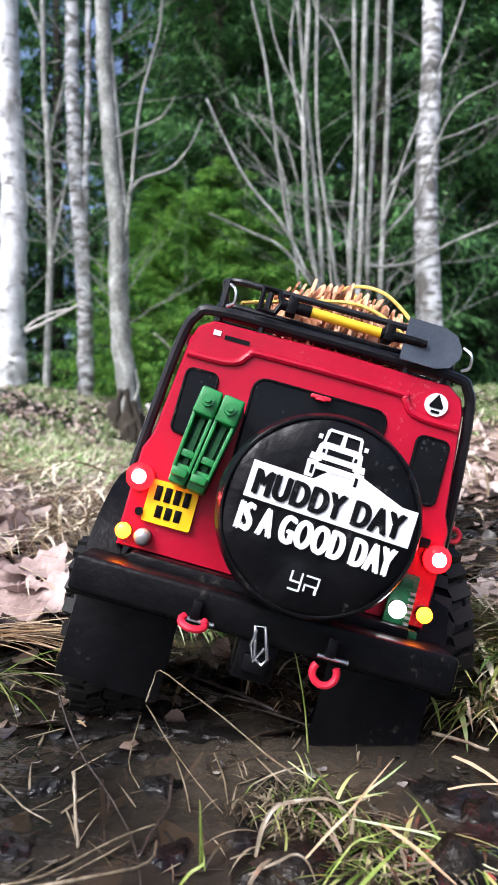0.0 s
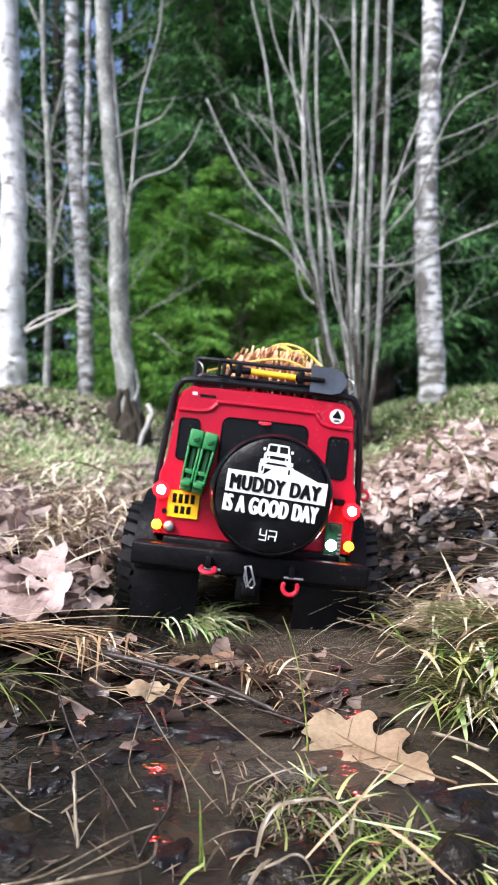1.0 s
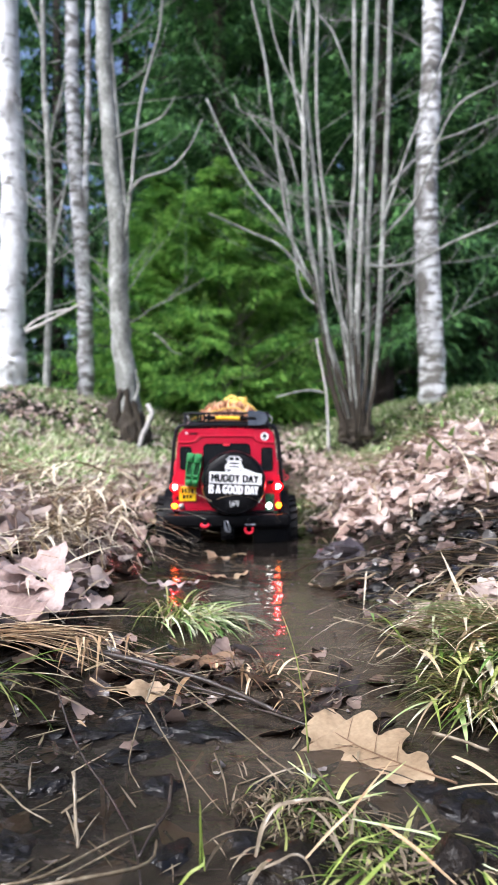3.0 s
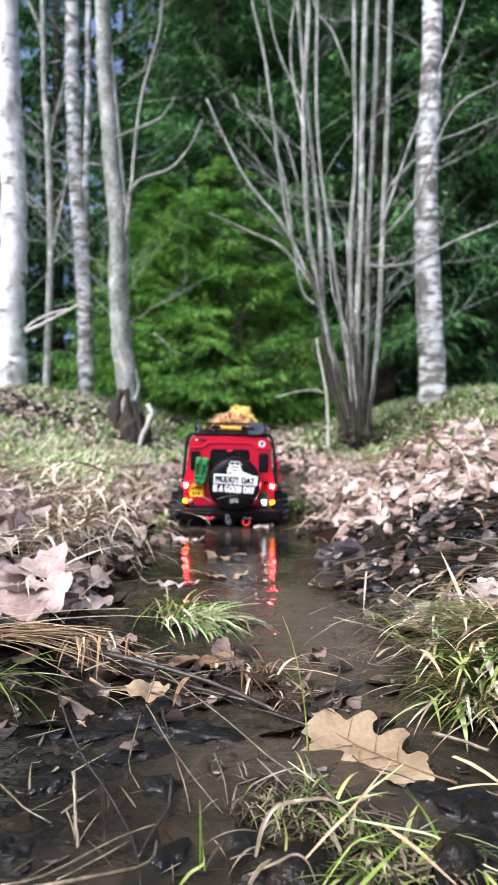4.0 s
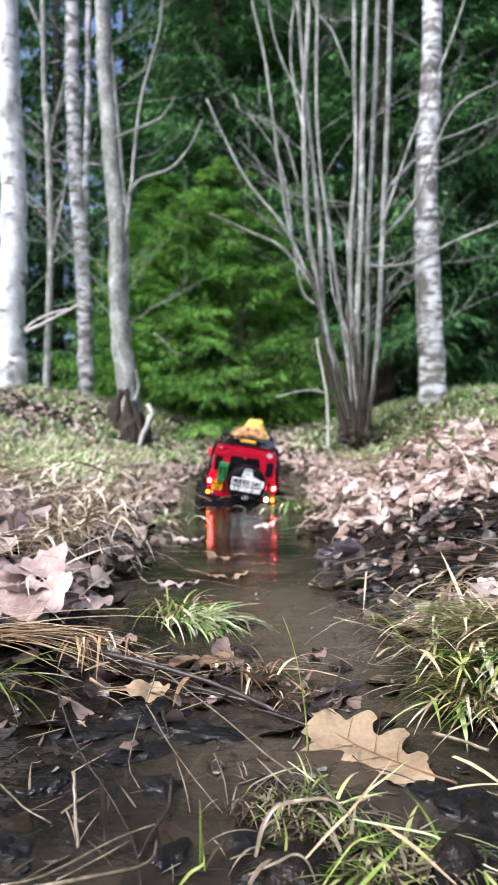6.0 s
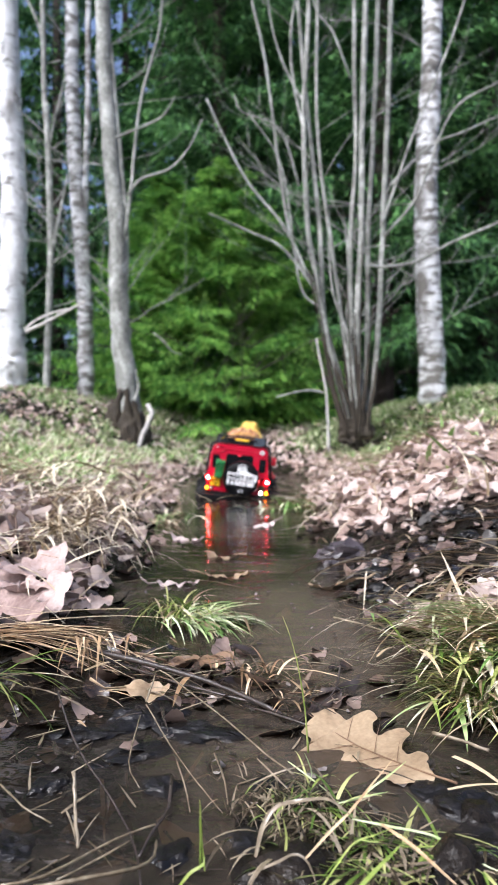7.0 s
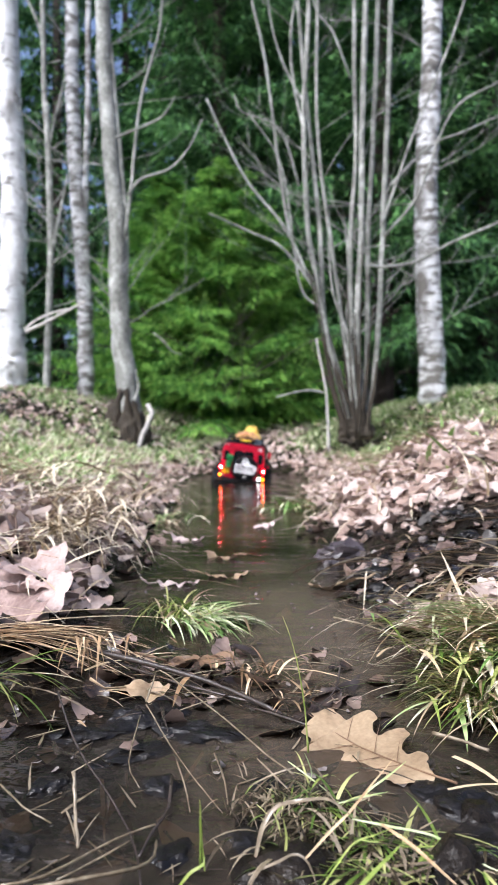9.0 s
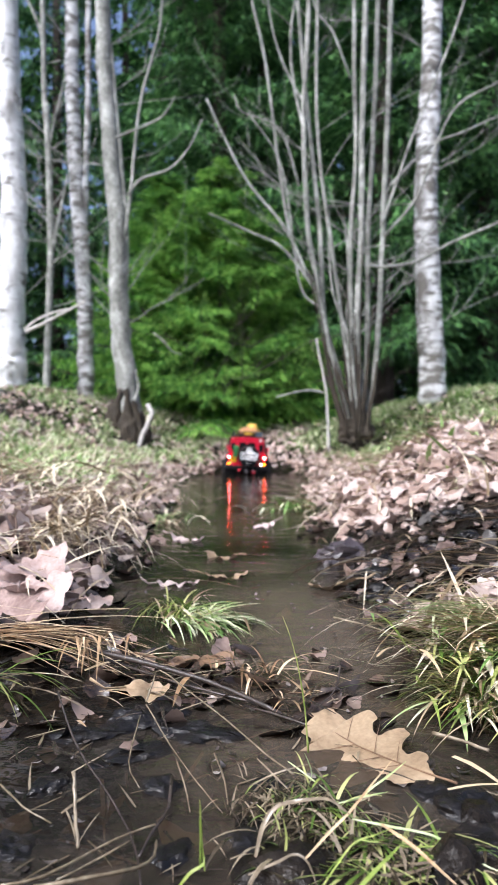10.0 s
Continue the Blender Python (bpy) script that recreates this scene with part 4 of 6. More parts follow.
def motions():
    walk(OAK_LEAF, [(0.0, pose(0.068, 0.378, -0.034, -15, 3, 127)), (0.2, pose(0.068, 0.378, -0.018, -19, 3, 127)), (0.4, pose(0.068, 0.378, -0.003, -18, 3, 127)), (0.6, pose(0.068, 0.378, -0.002, -18, 3, 127)), (10.0, pose(0.068, 0.378, -0.002, -18, 3, 127))])
    walk(TRUCK, [(t, pose(x, y, z, rx, ry, rz) @ Matrix.Translation((0, 0, -LAMP_Z))) for t, x, y, z, rx, ry, rz in TRUCK_PATH])
    rows = [(row[0], row[2]) for row in TRUCK_PATH]
    steps = [0.2 * k for k in range(51)]
    # the rear axle stays flatter than the leaning body
    droop = [(0.0, -16.0), (0.3, -9.0), (0.6, -1.0), (0.9, 0.0), (10.0, 0.0)]
    for wheel in WHEELS:
        at = wheel.matrix_basis.translation.copy()
        hub = Vector((0, at.y, at.z))
        k = 1.0 if at.y < 0.2 else 0.0
        walk(wheel, [(t, Matrix.Translation(hub + Vector((-0.0006 * lerp_table(droop, t) * k, 0, 0))) @ Matrix.Rotation(radians(lerp_table(droop, t) * k), 4, "Y") @ Matrix.Translation(at - hub) @ Matrix.Rotation(-(lerp_table(rows, t) - rows[0][1]) / 0.0585, 4, "X")) for t in steps])


# ================= trees =================
def trunk_mesh(name, pts, r0, r1, material, parent=None, n=10, wob=0.06, seed=0, per=6, label=""):
    rng = random.Random(seed)
    line = smooth_line(pts, per)
    m = len(line)
    rad = [r0 + (r1 - r0) * (i / (m - 1)) for i in range(m)]
    line = [p + np.array([rng.uniform(-1, 1), rng.uniform(-1, 1), 0]) * rad[i] * wob * 1.5 for i, p in enumerate(line)]
    vs, fs = tube_data(line, rad, n, wob, rng)
    ob = new(name, mesh_of(name, vs, fs, material, True))
    if parent:
        ob.parent = parent
    if label:
        ob["label"] = label
    return ob


def twigs_mesh(name, starts, material, parent, seed, n=10, length=0.5, r=0.0042):
    """Fine bare twigs that fork, joined into one mesh."""
    rng = random.Random(seed)
    V, Fc = [], []

    def grow(p, d, ln, rr, depth):
        pts, radii = [p], [rr]
        k = 5
        for i in range(k):
            d = (d + Vector((rng.uniform(-1, 1), rng.uniform(-1, 1), rng.uniform(-0.6, 1))) * 0.16).normalized()
            pts.append(pts[-1] + d * ln / k)
            radii.append(rr * (1 - 0.8 * (i + 1) / k))
            if depth and rng.random() < 0.55:
                dd = (d + Vector((rng.uniform(-1, 1), rng.uniform(-0.6, 0.6), rng.uniform(-0.2, 0.9))) * 0.8).normalized()
                grow(pts[-1], dd, ln * rng.uniform(0.35, 0.6), rr * 0.55, depth - 1)
        vs, fs = tube_data(pts, radii, 5)
        o = len(V)
        V.extend(vs)
        Fc.extend(tuple(i + o for i in f) for f in fs)

    for p, d in starts:
        grow(Vector(p), Vector(d).normalized(), length * rng.uniform(0.7, 1.3), r * rng.uniform(0.7, 1.2), 2)
    ob = new(name, mesh_of(name, V, Fc, material, True))
    ob.parent = parent
    return tagged(ob, kind="stuff")


def tree_root(name, label, category="tree", group=""):
    return tagged(new(name, None), label, category, group)


def up_from(p, q, s):
    """Goes on from p past q by s times their distance."""
    return tuple(np.array(q) + (np.array(q) - np.array(p)) * s)


def simple_tree(name, label, pts, r0, r1, material, seed, limbs=(), twigs=0, tl=0.6, foot=None):
    t = tree_root(name, label, group="bare trees at the ditch")
    pts = list(pts)
    tall = up_from(pts[-2], pts[-1], 9.0 / max(0.3, pts[-1][2] - pts[-2][2]) * 0.45)
    pts.append((tall[0] * 0.4 + pts[-1][0] * 0.6, tall[1], tall[2]))
    trunk_mesh("trunk", pts, r0, r1, material, t, 12, 0.07, seed, 7)
    for i, (lp, a, b) in enumerate(limbs):
        trunk_mesh("branch", lp, a * 0.78, b * 0.78, material if material != M_BIRCH else M_ALDER, t, 7, 0.08, seed + i + 1, 5)
    if twigs:
        rng = random.Random(seed + 50)
        st = []
        line = smooth_line(pts[:-1], 8)
        for k in range(twigs):
            p = line[int(len(line) * rng.uniform(0.25, 0.98))]
            st.append((p, (rng.choice((-1, 1)) * rng.uniform(0.5, 1), rng.uniform(-0.6, 0.5), rng.uniform(0.0, 0.8))))
        twigs_mesh("twig_spray", st, M_ALDER, t, seed + 9, length=tl)
    return t


simple_tree("birch_tree", "white-barked birch with dark scars, bare of leaves", [(-1.486, 4.300, 0.452), (-1.472, 4.300, 0.661), (-1.475, 4.300, 0.941), (-1.454, 4.300, 1.500), (-1.479, 4.300, 2.200), (-1.496, 4.300, 2.899)], 0.1014, 0.0629, M_BIRCH, 1, twigs=5, tl=0.5)
simple_tree("birch_tree", "birch with black and white flaking bark", [(1.077, 4.100, 0.389), (1.077, 4.100, 0.639), (1.063, 4.100, 0.972), (1.043, 4.100, 1.439), (1.047, 4.100, 1.772), (1.067, 4.100, 2.272), (1.077, 4.100, 2.772)], 0.0833, 0.0533, M_BIRCH2, 2, twigs=9, tl=0.6)
simple_tree("sapling", "thin grey bare sapling", [(-1.226, 4.200, 0.404), (-1.216, 4.200, 0.787), (-1.199, 4.200, 1.299), (-1.209, 4.200, 1.811), (-1.226, 4.200, 2.187), (-1.240, 4.200, 2.528)], 0.0222, 0.0154, M_ALDER, 3,
            limbs=[([(-1.192, 4.200, 1.299), (-1.130, 4.200, 1.606), (-1.096, 4.200, 1.777)], 0.0154, 0.0085), ([(-1.233, 4.200, 2.460), (-1.267, 4.200, 2.665), (-1.369, 4.200, 2.904)], 0.0154, 0.0085), ([(-1.212, 4.200, 1.913), (-1.164, 4.200, 2.152), (-1.103, 4.200, 2.392)], 0.0102, 0.0051)], twigs=12, tl=0.5)
simple_tree("alder_tree", "grey-barked bare tree with a twin stem", [(-1.081, 4.600, 0.415), (-1.081, 4.600, 0.770), (-1.096, 4.600, 1.219), (-1.133, 4.600, 1.780), (-1.163, 4.600, 2.341), (-1.171, 4.600, 3.089)], 0.0561, 0.0411, M_BIRCH2, 4,
            limbs=[([(-1.103, 4.600, 1.294), (-1.088, 4.600, 1.780), (-1.066, 4.600, 2.341), (-1.062, 4.600, 3.089), (-1.058, 4.600, 3.837)], 0.0318, 0.0224), ([(-1.088, 4.600, 0.696), (-1.122, 4.600, 0.471), (-1.133, 4.600, 0.426)], 0.0224, 0.0262)], twigs=8)
simple_tree("alder_tree", "bare alder with leaning grey-brown trunk", [(-0.667, 4.000, 0.188), (-0.693, 4.000, 0.432), (-0.735, 4.000, 0.757), (-0.748, 4.000, 1.018), (-0.758, 4.000, 1.408), (-0.797, 4.000, 1.863), (-0.829, 4.000, 2.318), (-0.839, 4.000, 2.709)], 0.0650, 0.0390, M_ALDER, 5,
            limbs=[([(-0.712, 4.000, 0.887), (-0.706, 4.000, 1.408), (-0.745, 4.000, 1.863), (-0.774, 4.000, 2.221), (-0.793, 4.000, 2.448)], 0.0211, 0.0098), ([(-0.703, 3.950, 1.328), (-0.671, 3.950, 1.585), (-0.626, 3.950, 2.035), (-0.556, 3.950, 2.324), (-0.507, 3.950, 2.516), (-0.485, 3.950, 2.805)], 0.0146, 0.0081),
                   ([(-0.675, 3.900, 1.551), (-0.606, 3.900, 1.637), (-0.447, 3.900, 1.694), (-0.336, 3.900, 1.814), (-0.263, 3.900, 1.973)], 0.0130, 0.0049), ([(-0.748, 3.900, 1.868), (-0.574, 3.900, 1.941), (-0.479, 3.900, 1.995), (-0.415, 3.900, 2.100)], 0.0114, 0.0049),
                   ([(-0.671, 3.950, 0.365), (-0.629, 3.950, 0.461), (-0.645, 3.950, 0.573)], 0.0130, 0.0049)], twigs=11, tl=0.6)


def root_mass(name, at, sx, sy, sz, seed, parent=None):
    """A knobbly dark root stock."""
    bm = bmesh.new()
    bmesh.ops.create_icosphere(bm, subdivisions=4, radius=1)
    for v in bm.verts:
        n = noise.noise(v.co * 1.3 + Vector((seed * 3, 0, 0))) * 0.35 + noise.noise(v.co * 3.5 + Vector((0, seed, 0))) * 0.22 + noise.noise(v.co * 9) * 0.08
        v.co *= 1 + n
        v.co = Vector((v.co.x * sx, v.co.y * sy, v.co.z * sz * (1 + 0.3 * noise.noise(v.co * 5))))
    bmesh.ops.translate(bm, vec=at, verts=bm.verts)
    return part(name, bm, M_BARKDARK, parent)


def stump():
    t = tagged(new("stump", None), "dark mossy tree stump at the bank", "stump")
    root_mass("stump_body", (-0.643, 3.860, 0.219), 0.085, 0.08, 0.13, 2, t)
    root_mass("root_foot", (-0.767, 4.000, 0.302), 0.06, 0.06, 0.10, 5, t)
    for i, p in enumerate(([(-0.677, 3.800, 0.450), (-0.652, 3.800, 0.326), (-0.627, 3.800, 0.110)], [(-0.587, 3.780, 0.111), (-0.599, 3.780, 0.264), (-0.630, 3.780, 0.387)], [(-0.754, 3.850, 0.141), (-0.736, 3.850, 0.297), (-0.711, 3.850, 0.454)])):
        trunk_mesh("root_foot", p, 0.0185, 0.0154, M_BARKDARK, t, 8, 0.25, 120 + i, 5)
    return t


stump()


def stick(name, label, pts, r0, r1, material, seed, twigs=0, tl=0.1):
    ob = trunk_mesh(name, pts, r0, r1, material, None, 7, 0.12, seed, 5)
    tagged(ob, label, "stick", "fallen sticks")
    return ob


stick("stick", "pale broken stick leaning on the stump", [(-0.546, 3.750, 0.367), (-0.525, 3.733, 0.309), (-0.562, 3.717, 0.217), (-0.593, 3.700, 0.127)], 0.0150, 0.0120, M_PALESTICK, 30)
stick("stick", "pale dead branch hanging beside the birch", [(-1.333, 4.150, 0.820), (-1.208, 4.117, 0.868), (-1.072, 4.083, 0.929), (-0.952, 4.050, 0.982)], 0.0117, 0.0067, M_PALESTICK, 31)
stick("stick", "thin pale dead branch beside the birch", [(-1.339, 4.150, 0.840), (-1.230, 4.133, 0.905), (-1.141, 4.117, 0.932), (-1.037, 4.100, 0.952)], 0.0083, 0.0050, M_PALESTICK, 36)
stick("stick", "thin twig hanging among spruce needles", [(-0.632, 4.600, 0.883), (-0.565, 4.600, 0.826), (-0.509, 4.600, 0.763), (-0.445, 4.600, 0.740)], 0.0075, 0.0037, M_PALESTICK, 37)
stick("stick", "thin upright pale stick in the leaf bank", [(0.404, 3.500, 0.115), (0.396, 3.500, 0.286), (0.387, 3.500, 0.428), (0.339, 3.500, 0.684)], 0.0090, 0.0045, M_PALESTICK, 32)


def alder_clump():
    t = tree_root("alder_clump", "bare grey alder with many stems from one mossy root", group="bare trees at the ditch")
    k = 0.00155
    stems = []

    def stem(p, a, b):
        stems.append(p)
        trunk_mesh("stem" if a > 11 else "branch", p, a * k * 0.62, b * k * 0.72, M_ALDER, t, 8, 0.08, 59 + len(stems), 6)

    stem([(0.553, 3.800, 0.218), (0.510, 3.800, 0.419), (0.429, 3.800, 0.728), (0.361, 3.800, 1.099), (0.321, 3.800, 1.346), (0.297, 3.800, 1.964), (0.321, 3.800, 2.396), (0.337, 3.800, 3.045)], 18, 11)
    stem([(0.567, 3.850, 0.235), (0.498, 3.850, 0.548), (0.416, 3.850, 0.861), (0.391, 3.850, 1.361), (0.341, 3.850, 1.831), (0.294, 3.850, 2.300), (0.232, 3.850, 3.083)], 15, 10)
    stem([(0.564, 3.750, 0.248), (0.540, 3.750, 0.568), (0.497, 3.750, 0.843), (0.439, 3.750, 1.270), (0.387, 3.750, 1.635), (0.363, 3.750, 2.093), (0.381, 3.750, 3.007)], 12, 8)
    stem([(0.584, 3.800, 0.218), (0.572, 3.800, 0.574), (0.559, 3.800, 0.852), (0.556, 3.800, 1.284), (0.584, 3.800, 1.748), (0.575, 3.800, 2.211), (0.575, 3.800, 3.045)], 15, 10)
    stem([(0.588, 3.750, 0.218), (0.595, 3.750, 0.477), (0.582, 3.750, 0.843), (0.607, 3.750, 1.270), (0.607, 3.750, 1.788), (0.622, 3.750, 2.245), (0.643, 3.750, 3.007)], 19, 13)
    stem([(0.623, 3.850, 0.235), (0.648, 3.850, 0.485), (0.657, 3.850, 0.861), (0.660, 3.850, 1.268), (0.685, 3.850, 1.831), (0.707, 3.850, 2.363), (0.717, 3.850, 3.083)], 16, 11)
    stem([(0.630, 3.800, 0.234), (0.677, 3.800, 0.450), (0.711, 3.800, 0.852), (0.732, 3.800, 1.346), (0.754, 3.800, 1.871), (0.769, 3.800, 2.335), (0.791, 3.800, 3.045)], 16, 12)
    stem([(0.606, 3.900, 0.235), (0.574, 3.900, 0.457), (0.542, 3.900, 0.743), (0.561, 3.900, 1.060), (0.542, 3.900, 1.377)], 10, 5)
    stem([(0.599, 3.700, 0.202), (0.563, 3.700, 0.443), (0.532, 3.700, 0.713), (0.448, 3.700, 0.954), (0.424, 3.700, 1.225)], 12, 4)
    stem([(0.351, 3.750, 1.026), (0.241, 3.750, 1.209), (0.165, 3.750, 1.635), (0.088, 3.750, 2.215), (0.015, 3.750, 2.550), (-0.034, 3.750, 2.916)], 10, 6)
    stem([(0.313, 3.700, 1.044), (0.193, 3.700, 1.300), (-0.003, 3.700, 1.541), (-0.138, 3.700, 1.796), (-0.226, 3.700, 1.989)], 10, 5)
    stem([(0.358, 3.700, 0.969), (0.177, 3.700, 1.195), (-0.003, 3.700, 1.285), (-0.214, 3.700, 1.381)], 8, 3)
    stem([(0.376, 3.700, 0.879), (0.268, 3.700, 1.014), (0.177, 3.700, 1.616), (-0.003, 3.700, 1.917)], 7, 3)
    stem([(0.614, 3.700, 1.105), (0.749, 3.700, 1.099), (0.899, 3.700, 1.129), (1.080, 3.700, 1.225), (1.333, 3.700, 1.333)], 9, 6)
    stem([(0.635, 3.650, 1.077), (0.591, 3.650, 1.116), (0.614, 3.650, 1.181), (0.739, 3.650, 1.193)], 5, 3)
    stem([(0.707, 3.700, 1.315), (0.779, 3.700, 1.526), (0.884, 3.700, 1.826), (1.050, 3.700, 2.233), (1.170, 3.700, 2.579)], 9, 5)
    stem([(0.719, 3.700, 1.255), (0.899, 3.700, 1.481), (1.080, 3.700, 1.917), (1.333, 3.700, 2.082)], 8, 5)
    stem([(0.759, 3.750, 1.544), (0.973, 3.750, 1.757), (1.155, 3.750, 1.834), (1.351, 3.750, 1.925)], 8, 4)
    stem([(0.306, 3.800, 1.995), (0.182, 3.800, 2.242), (0.120, 3.800, 2.458), (0.090, 3.800, 2.705)], 7, 4)
    stem([(0.300, 3.800, 1.871), (0.244, 3.800, 2.118), (0.229, 3.800, 2.396), (0.275, 3.800, 2.705)], 9, 6)
    stem([(0.268, 3.700, 1.526), (0.162, 3.700, 1.826), (-0.033, 3.700, 1.917), (-0.078, 3.700, 2.007)], 7, 3)
    stem([(0.546, 3.750, 2.123), (0.454, 3.750, 2.367), (0.363, 3.750, 2.489), (0.332, 3.750, 2.642)], 6, 4)
    stem([(0.405, 3.750, 0.431), (0.302, 3.750, 0.440), (0.143, 3.750, 0.404)], 7, 4)
    root_mass("root_stock", (0.582, 3.750, 0.209), 0.095, 0.08, 0.075, 9, t)
    for i, p in enumerate(([(0.602, 3.720, 0.142), (0.566, 3.720, 0.293), (0.493, 3.720, 0.474), (0.457, 3.720, 0.595)], [(0.614, 3.700, 0.127), (0.635, 3.700, 0.292), (0.665, 3.700, 0.443), (0.683, 3.700, 0.593)], [(0.556, 3.720, 0.142), (0.499, 3.720, 0.293), (0.445, 3.720, 0.444), (0.414, 3.720, 0.565)], [(0.575, 3.700, 0.112), (0.581, 3.700, 0.352), (0.575, 3.700, 0.563), (0.563, 3.700, 0.713)], [(0.599, 3.700, 0.142), (0.611, 3.700, 0.352), (0.629, 3.700, 0.533), (0.635, 3.700, 0.683)])):
        trunk_mesh("root_foot", p, 12 * k, 3 * k, M_BARKDARK, t, 9, 0.2, 90 + i, 5)
    for i in range(16):
        r2 = random.Random(200 + i)
        a, b = r2.uniform(-0.16, 0.12), r2.uniform(-0.10, 0.10)
        q = (0.585 + a * 0.4, 3.74 + b, 0.18)
        trunk_mesh("shoot", [q, (q[0] + a * 0.5, q[1], 0.45), (q[0] + a * 1.3, q[1] + b, 0.6 + r2.uniform(0.1, 0.6))], 0.008, 0.003, M_BARKDARK, t, 6, 0.1, 300 + i, 4)
    rng = random.Random(8)
    st = []
    for p in stems[:9]:
        line = smooth_line(p, 6)
        for _ in range(4):
            st.append((line[int(len(line) * rng.uniform(0.35, 0.95))], (rng.choice((-1, 1)) * rng.uniform(0.4, 1), rng.uniform(-0.5, 0.5), rng.uniform(0.2, 1))))
    twigs_mesh("twig_spray", st, M_ALDER, t, 7, length=0.6, r=0.0034)
    return t


alder_clump()


def spruce_crown(seed, height, spread, base, branches, side_twigs, droop, twig_w, first=0.0, n_sub=3):
    """Vertices and faces of drooping spruce branches, each with flat rows of needle twigs."""
    rng = random.Random(seed)
    V, Fc = [], []

    def blade(p, d, ln, w, up):
        side = d.cross(up)
        if side.length < 1e-4:
            return
        side.normalize()
        o = len(V)
        mid = p + d * ln * 0.45 - Vector((0, 0, ln * 0.06))
        end = p + d * ln - Vector((0, 0, ln * 0.22))
        V.extend([tuple(p), tuple(mid + side * w), tuple(end), tuple(mid - side * w)])
        Fc.append((o, o + 1, o + 2, o + 3))

    for i in range(branches):
        f = (i + rng.random()) / branches
        z = base + (height - base) * f
        ln = spread * (1 - f) ** 0.8 * rng.uniform(0.7, 1.15) + 0.12
        a = i * 2.399 + rng.uniform(-0.5, 0.5)
        d = Vector((math.cos(a), math.sin(a), rng.uniform(-0.1, 0.6)))
        p = Vector((0, 0, z))
        segs = 9
        for s in range(segs):
            q = (s + 1) / segs
            d.z -= droop * (0.10 if q < 0.7 else -0.06)
            nd = d.normalized()
            p2 = p + nd * ln / segs
            if q > first:
                for k in range(side_twigs):
                    u = p.lerp(p2, rng.random())
                    sd = rng.choice((-1, 1))
                    hor = Vector((-nd.y, nd.x, 0)) * sd
                    td = (nd * rng.uniform(0.4, 1.0) + hor * rng.uniform(0.3, 1.0) + Vector((0, 0, rng.uniform(-0.55, 0.15)))).normalized()
                    tln = ln * 0.28 * (1.15 - q * 0.7) * rng.uniform(0.5, 1.3) + 0.03
                    for j in range(n_sub):
                        uu = u + td * tln * j / n_sub
                        b = (td + Vector((rng.uniform(-1, 1), rng.uniform(-1, 1), rng.uniform(-0.8, 0.4))) * 0.55).normalized()
                        blade(uu, b, tln * rng.uniform(0.22, 0.42), twig_w * rng.uniform(0.6, 1.3), Vector((rng.uniform(-0.7, 0.7), rng.uniform(-0.7, 0.7), 1)))
            p = p2
    return V, Fc


def spruce(name, label, seed, height, spread, base, branches, side_twigs, droop, twig_w, material, trunk_r, first=0.0, n_sub=3):
    t = tree_root(name, label, "spruce", "spruces behind the ditch")
    trunk_mesh("trunk", [(0, 0, -0.3), (0, 0, height * 0.5), (0, 0, height)], trunk_r, trunk_r * 0.15, M_SPRUCEBARK, t, 10, 0.06, seed, 6)
    V, Fc = spruce_crown(seed, height, spread, base, branches, side_twigs, droop, twig_w, first, n_sub)
    ob = new("crown", mesh_of("crown", V, Fc, material))
    ob.parent = t
    rng = random.Random(seed)
    st = [((0, 0, rng.uniform(0.3, height * 0.4)), (math.cos(a), math.sin(a), rng.uniform(-0.35, 0.0))) for a in [rng.uniform(0, 6.28) for _ in range(14)]]
    twigs_mesh("twig_spray", st, M_SPRUCEBARK, t, seed, length=0.9, r=0.010)
    return t


def forest():
    rng = random.Random(12)
    y1 = spruce("young_spruce", "bright green young spruce with drooping twigs", 41, 2.05, 0.92, 0.05, 190, 9, 0.55, 0.0034, M_NEEDLE2, 0.03, 0.0, 9)
    y1.matrix_basis = pose(-0.22, 5.15, 0.18)
    for x, y, s, r in ((0.16, 5.45, 0.72, 70), (-0.62, 5.35, 0.92, 160)):
        copy_thing(y1, pose(x, y, 0.3, 0, 0, r) @ Matrix.Diagonal((s, s, s, 1)))
    near = [spruce("spruce", "tall dark green spruce with dense drooping branches", 50 + k, 10.0, 1.9, 0.4, 190, 9, 0.8, 0.0070, M_NEEDLE, 0.12, 0.1, 8) for k in range(2)]
    far = [spruce("spruce", "tall dark green spruce of the deep wood, some added unseen around the clearing", 60 + k, 11.0, 2.4, 0.4, 110, 6, 0.8, 0.036, M_NEEDLE, 0.13, 0.12, 3) for k in range(2)]
    front = [(-3.7, 8.6), (-0.4, 7.9), (0.4, 8.6), (1.5, 7.3), (2.6, 7.8), (3.7, 8.5), (-5.6, 10)]
    back = [(-0.9, 10.6), (0.7, 10.2), (1.8, 10.6), (3.2, 10.8), (4.8, 10.2), (-5.4, 13), (-3.2, 11.6), (-2.5, 13.0), (-4.4, 15.5), (-1.6, 13.6), (0, 13.2), (1.6, 14), (3.4, 13.4), (5.2, 14), (-6.5, 17), (-1.8, 18.5), (0.4, 17.6), (2.6, 18.4), (4.8, 17.4), (7.0, 18),
            # unseen spruces added beside and behind the viewpoint to cut low sky light
            (-9.0, 3.5), (9.0, 2.0), (-9.0, -6.0), (-3.5, -13.0), (3.0, -13.5), (9.0, -6.5)]
    for protos, places in ((near, front), (far, back)):
        for i, (x, y) in enumerate(places):
            m = pose(x + rng.uniform(-0.2, 0.2), y, ground_height(x, y) - 0.05, 0, 0, rng.uniform(0, 360))
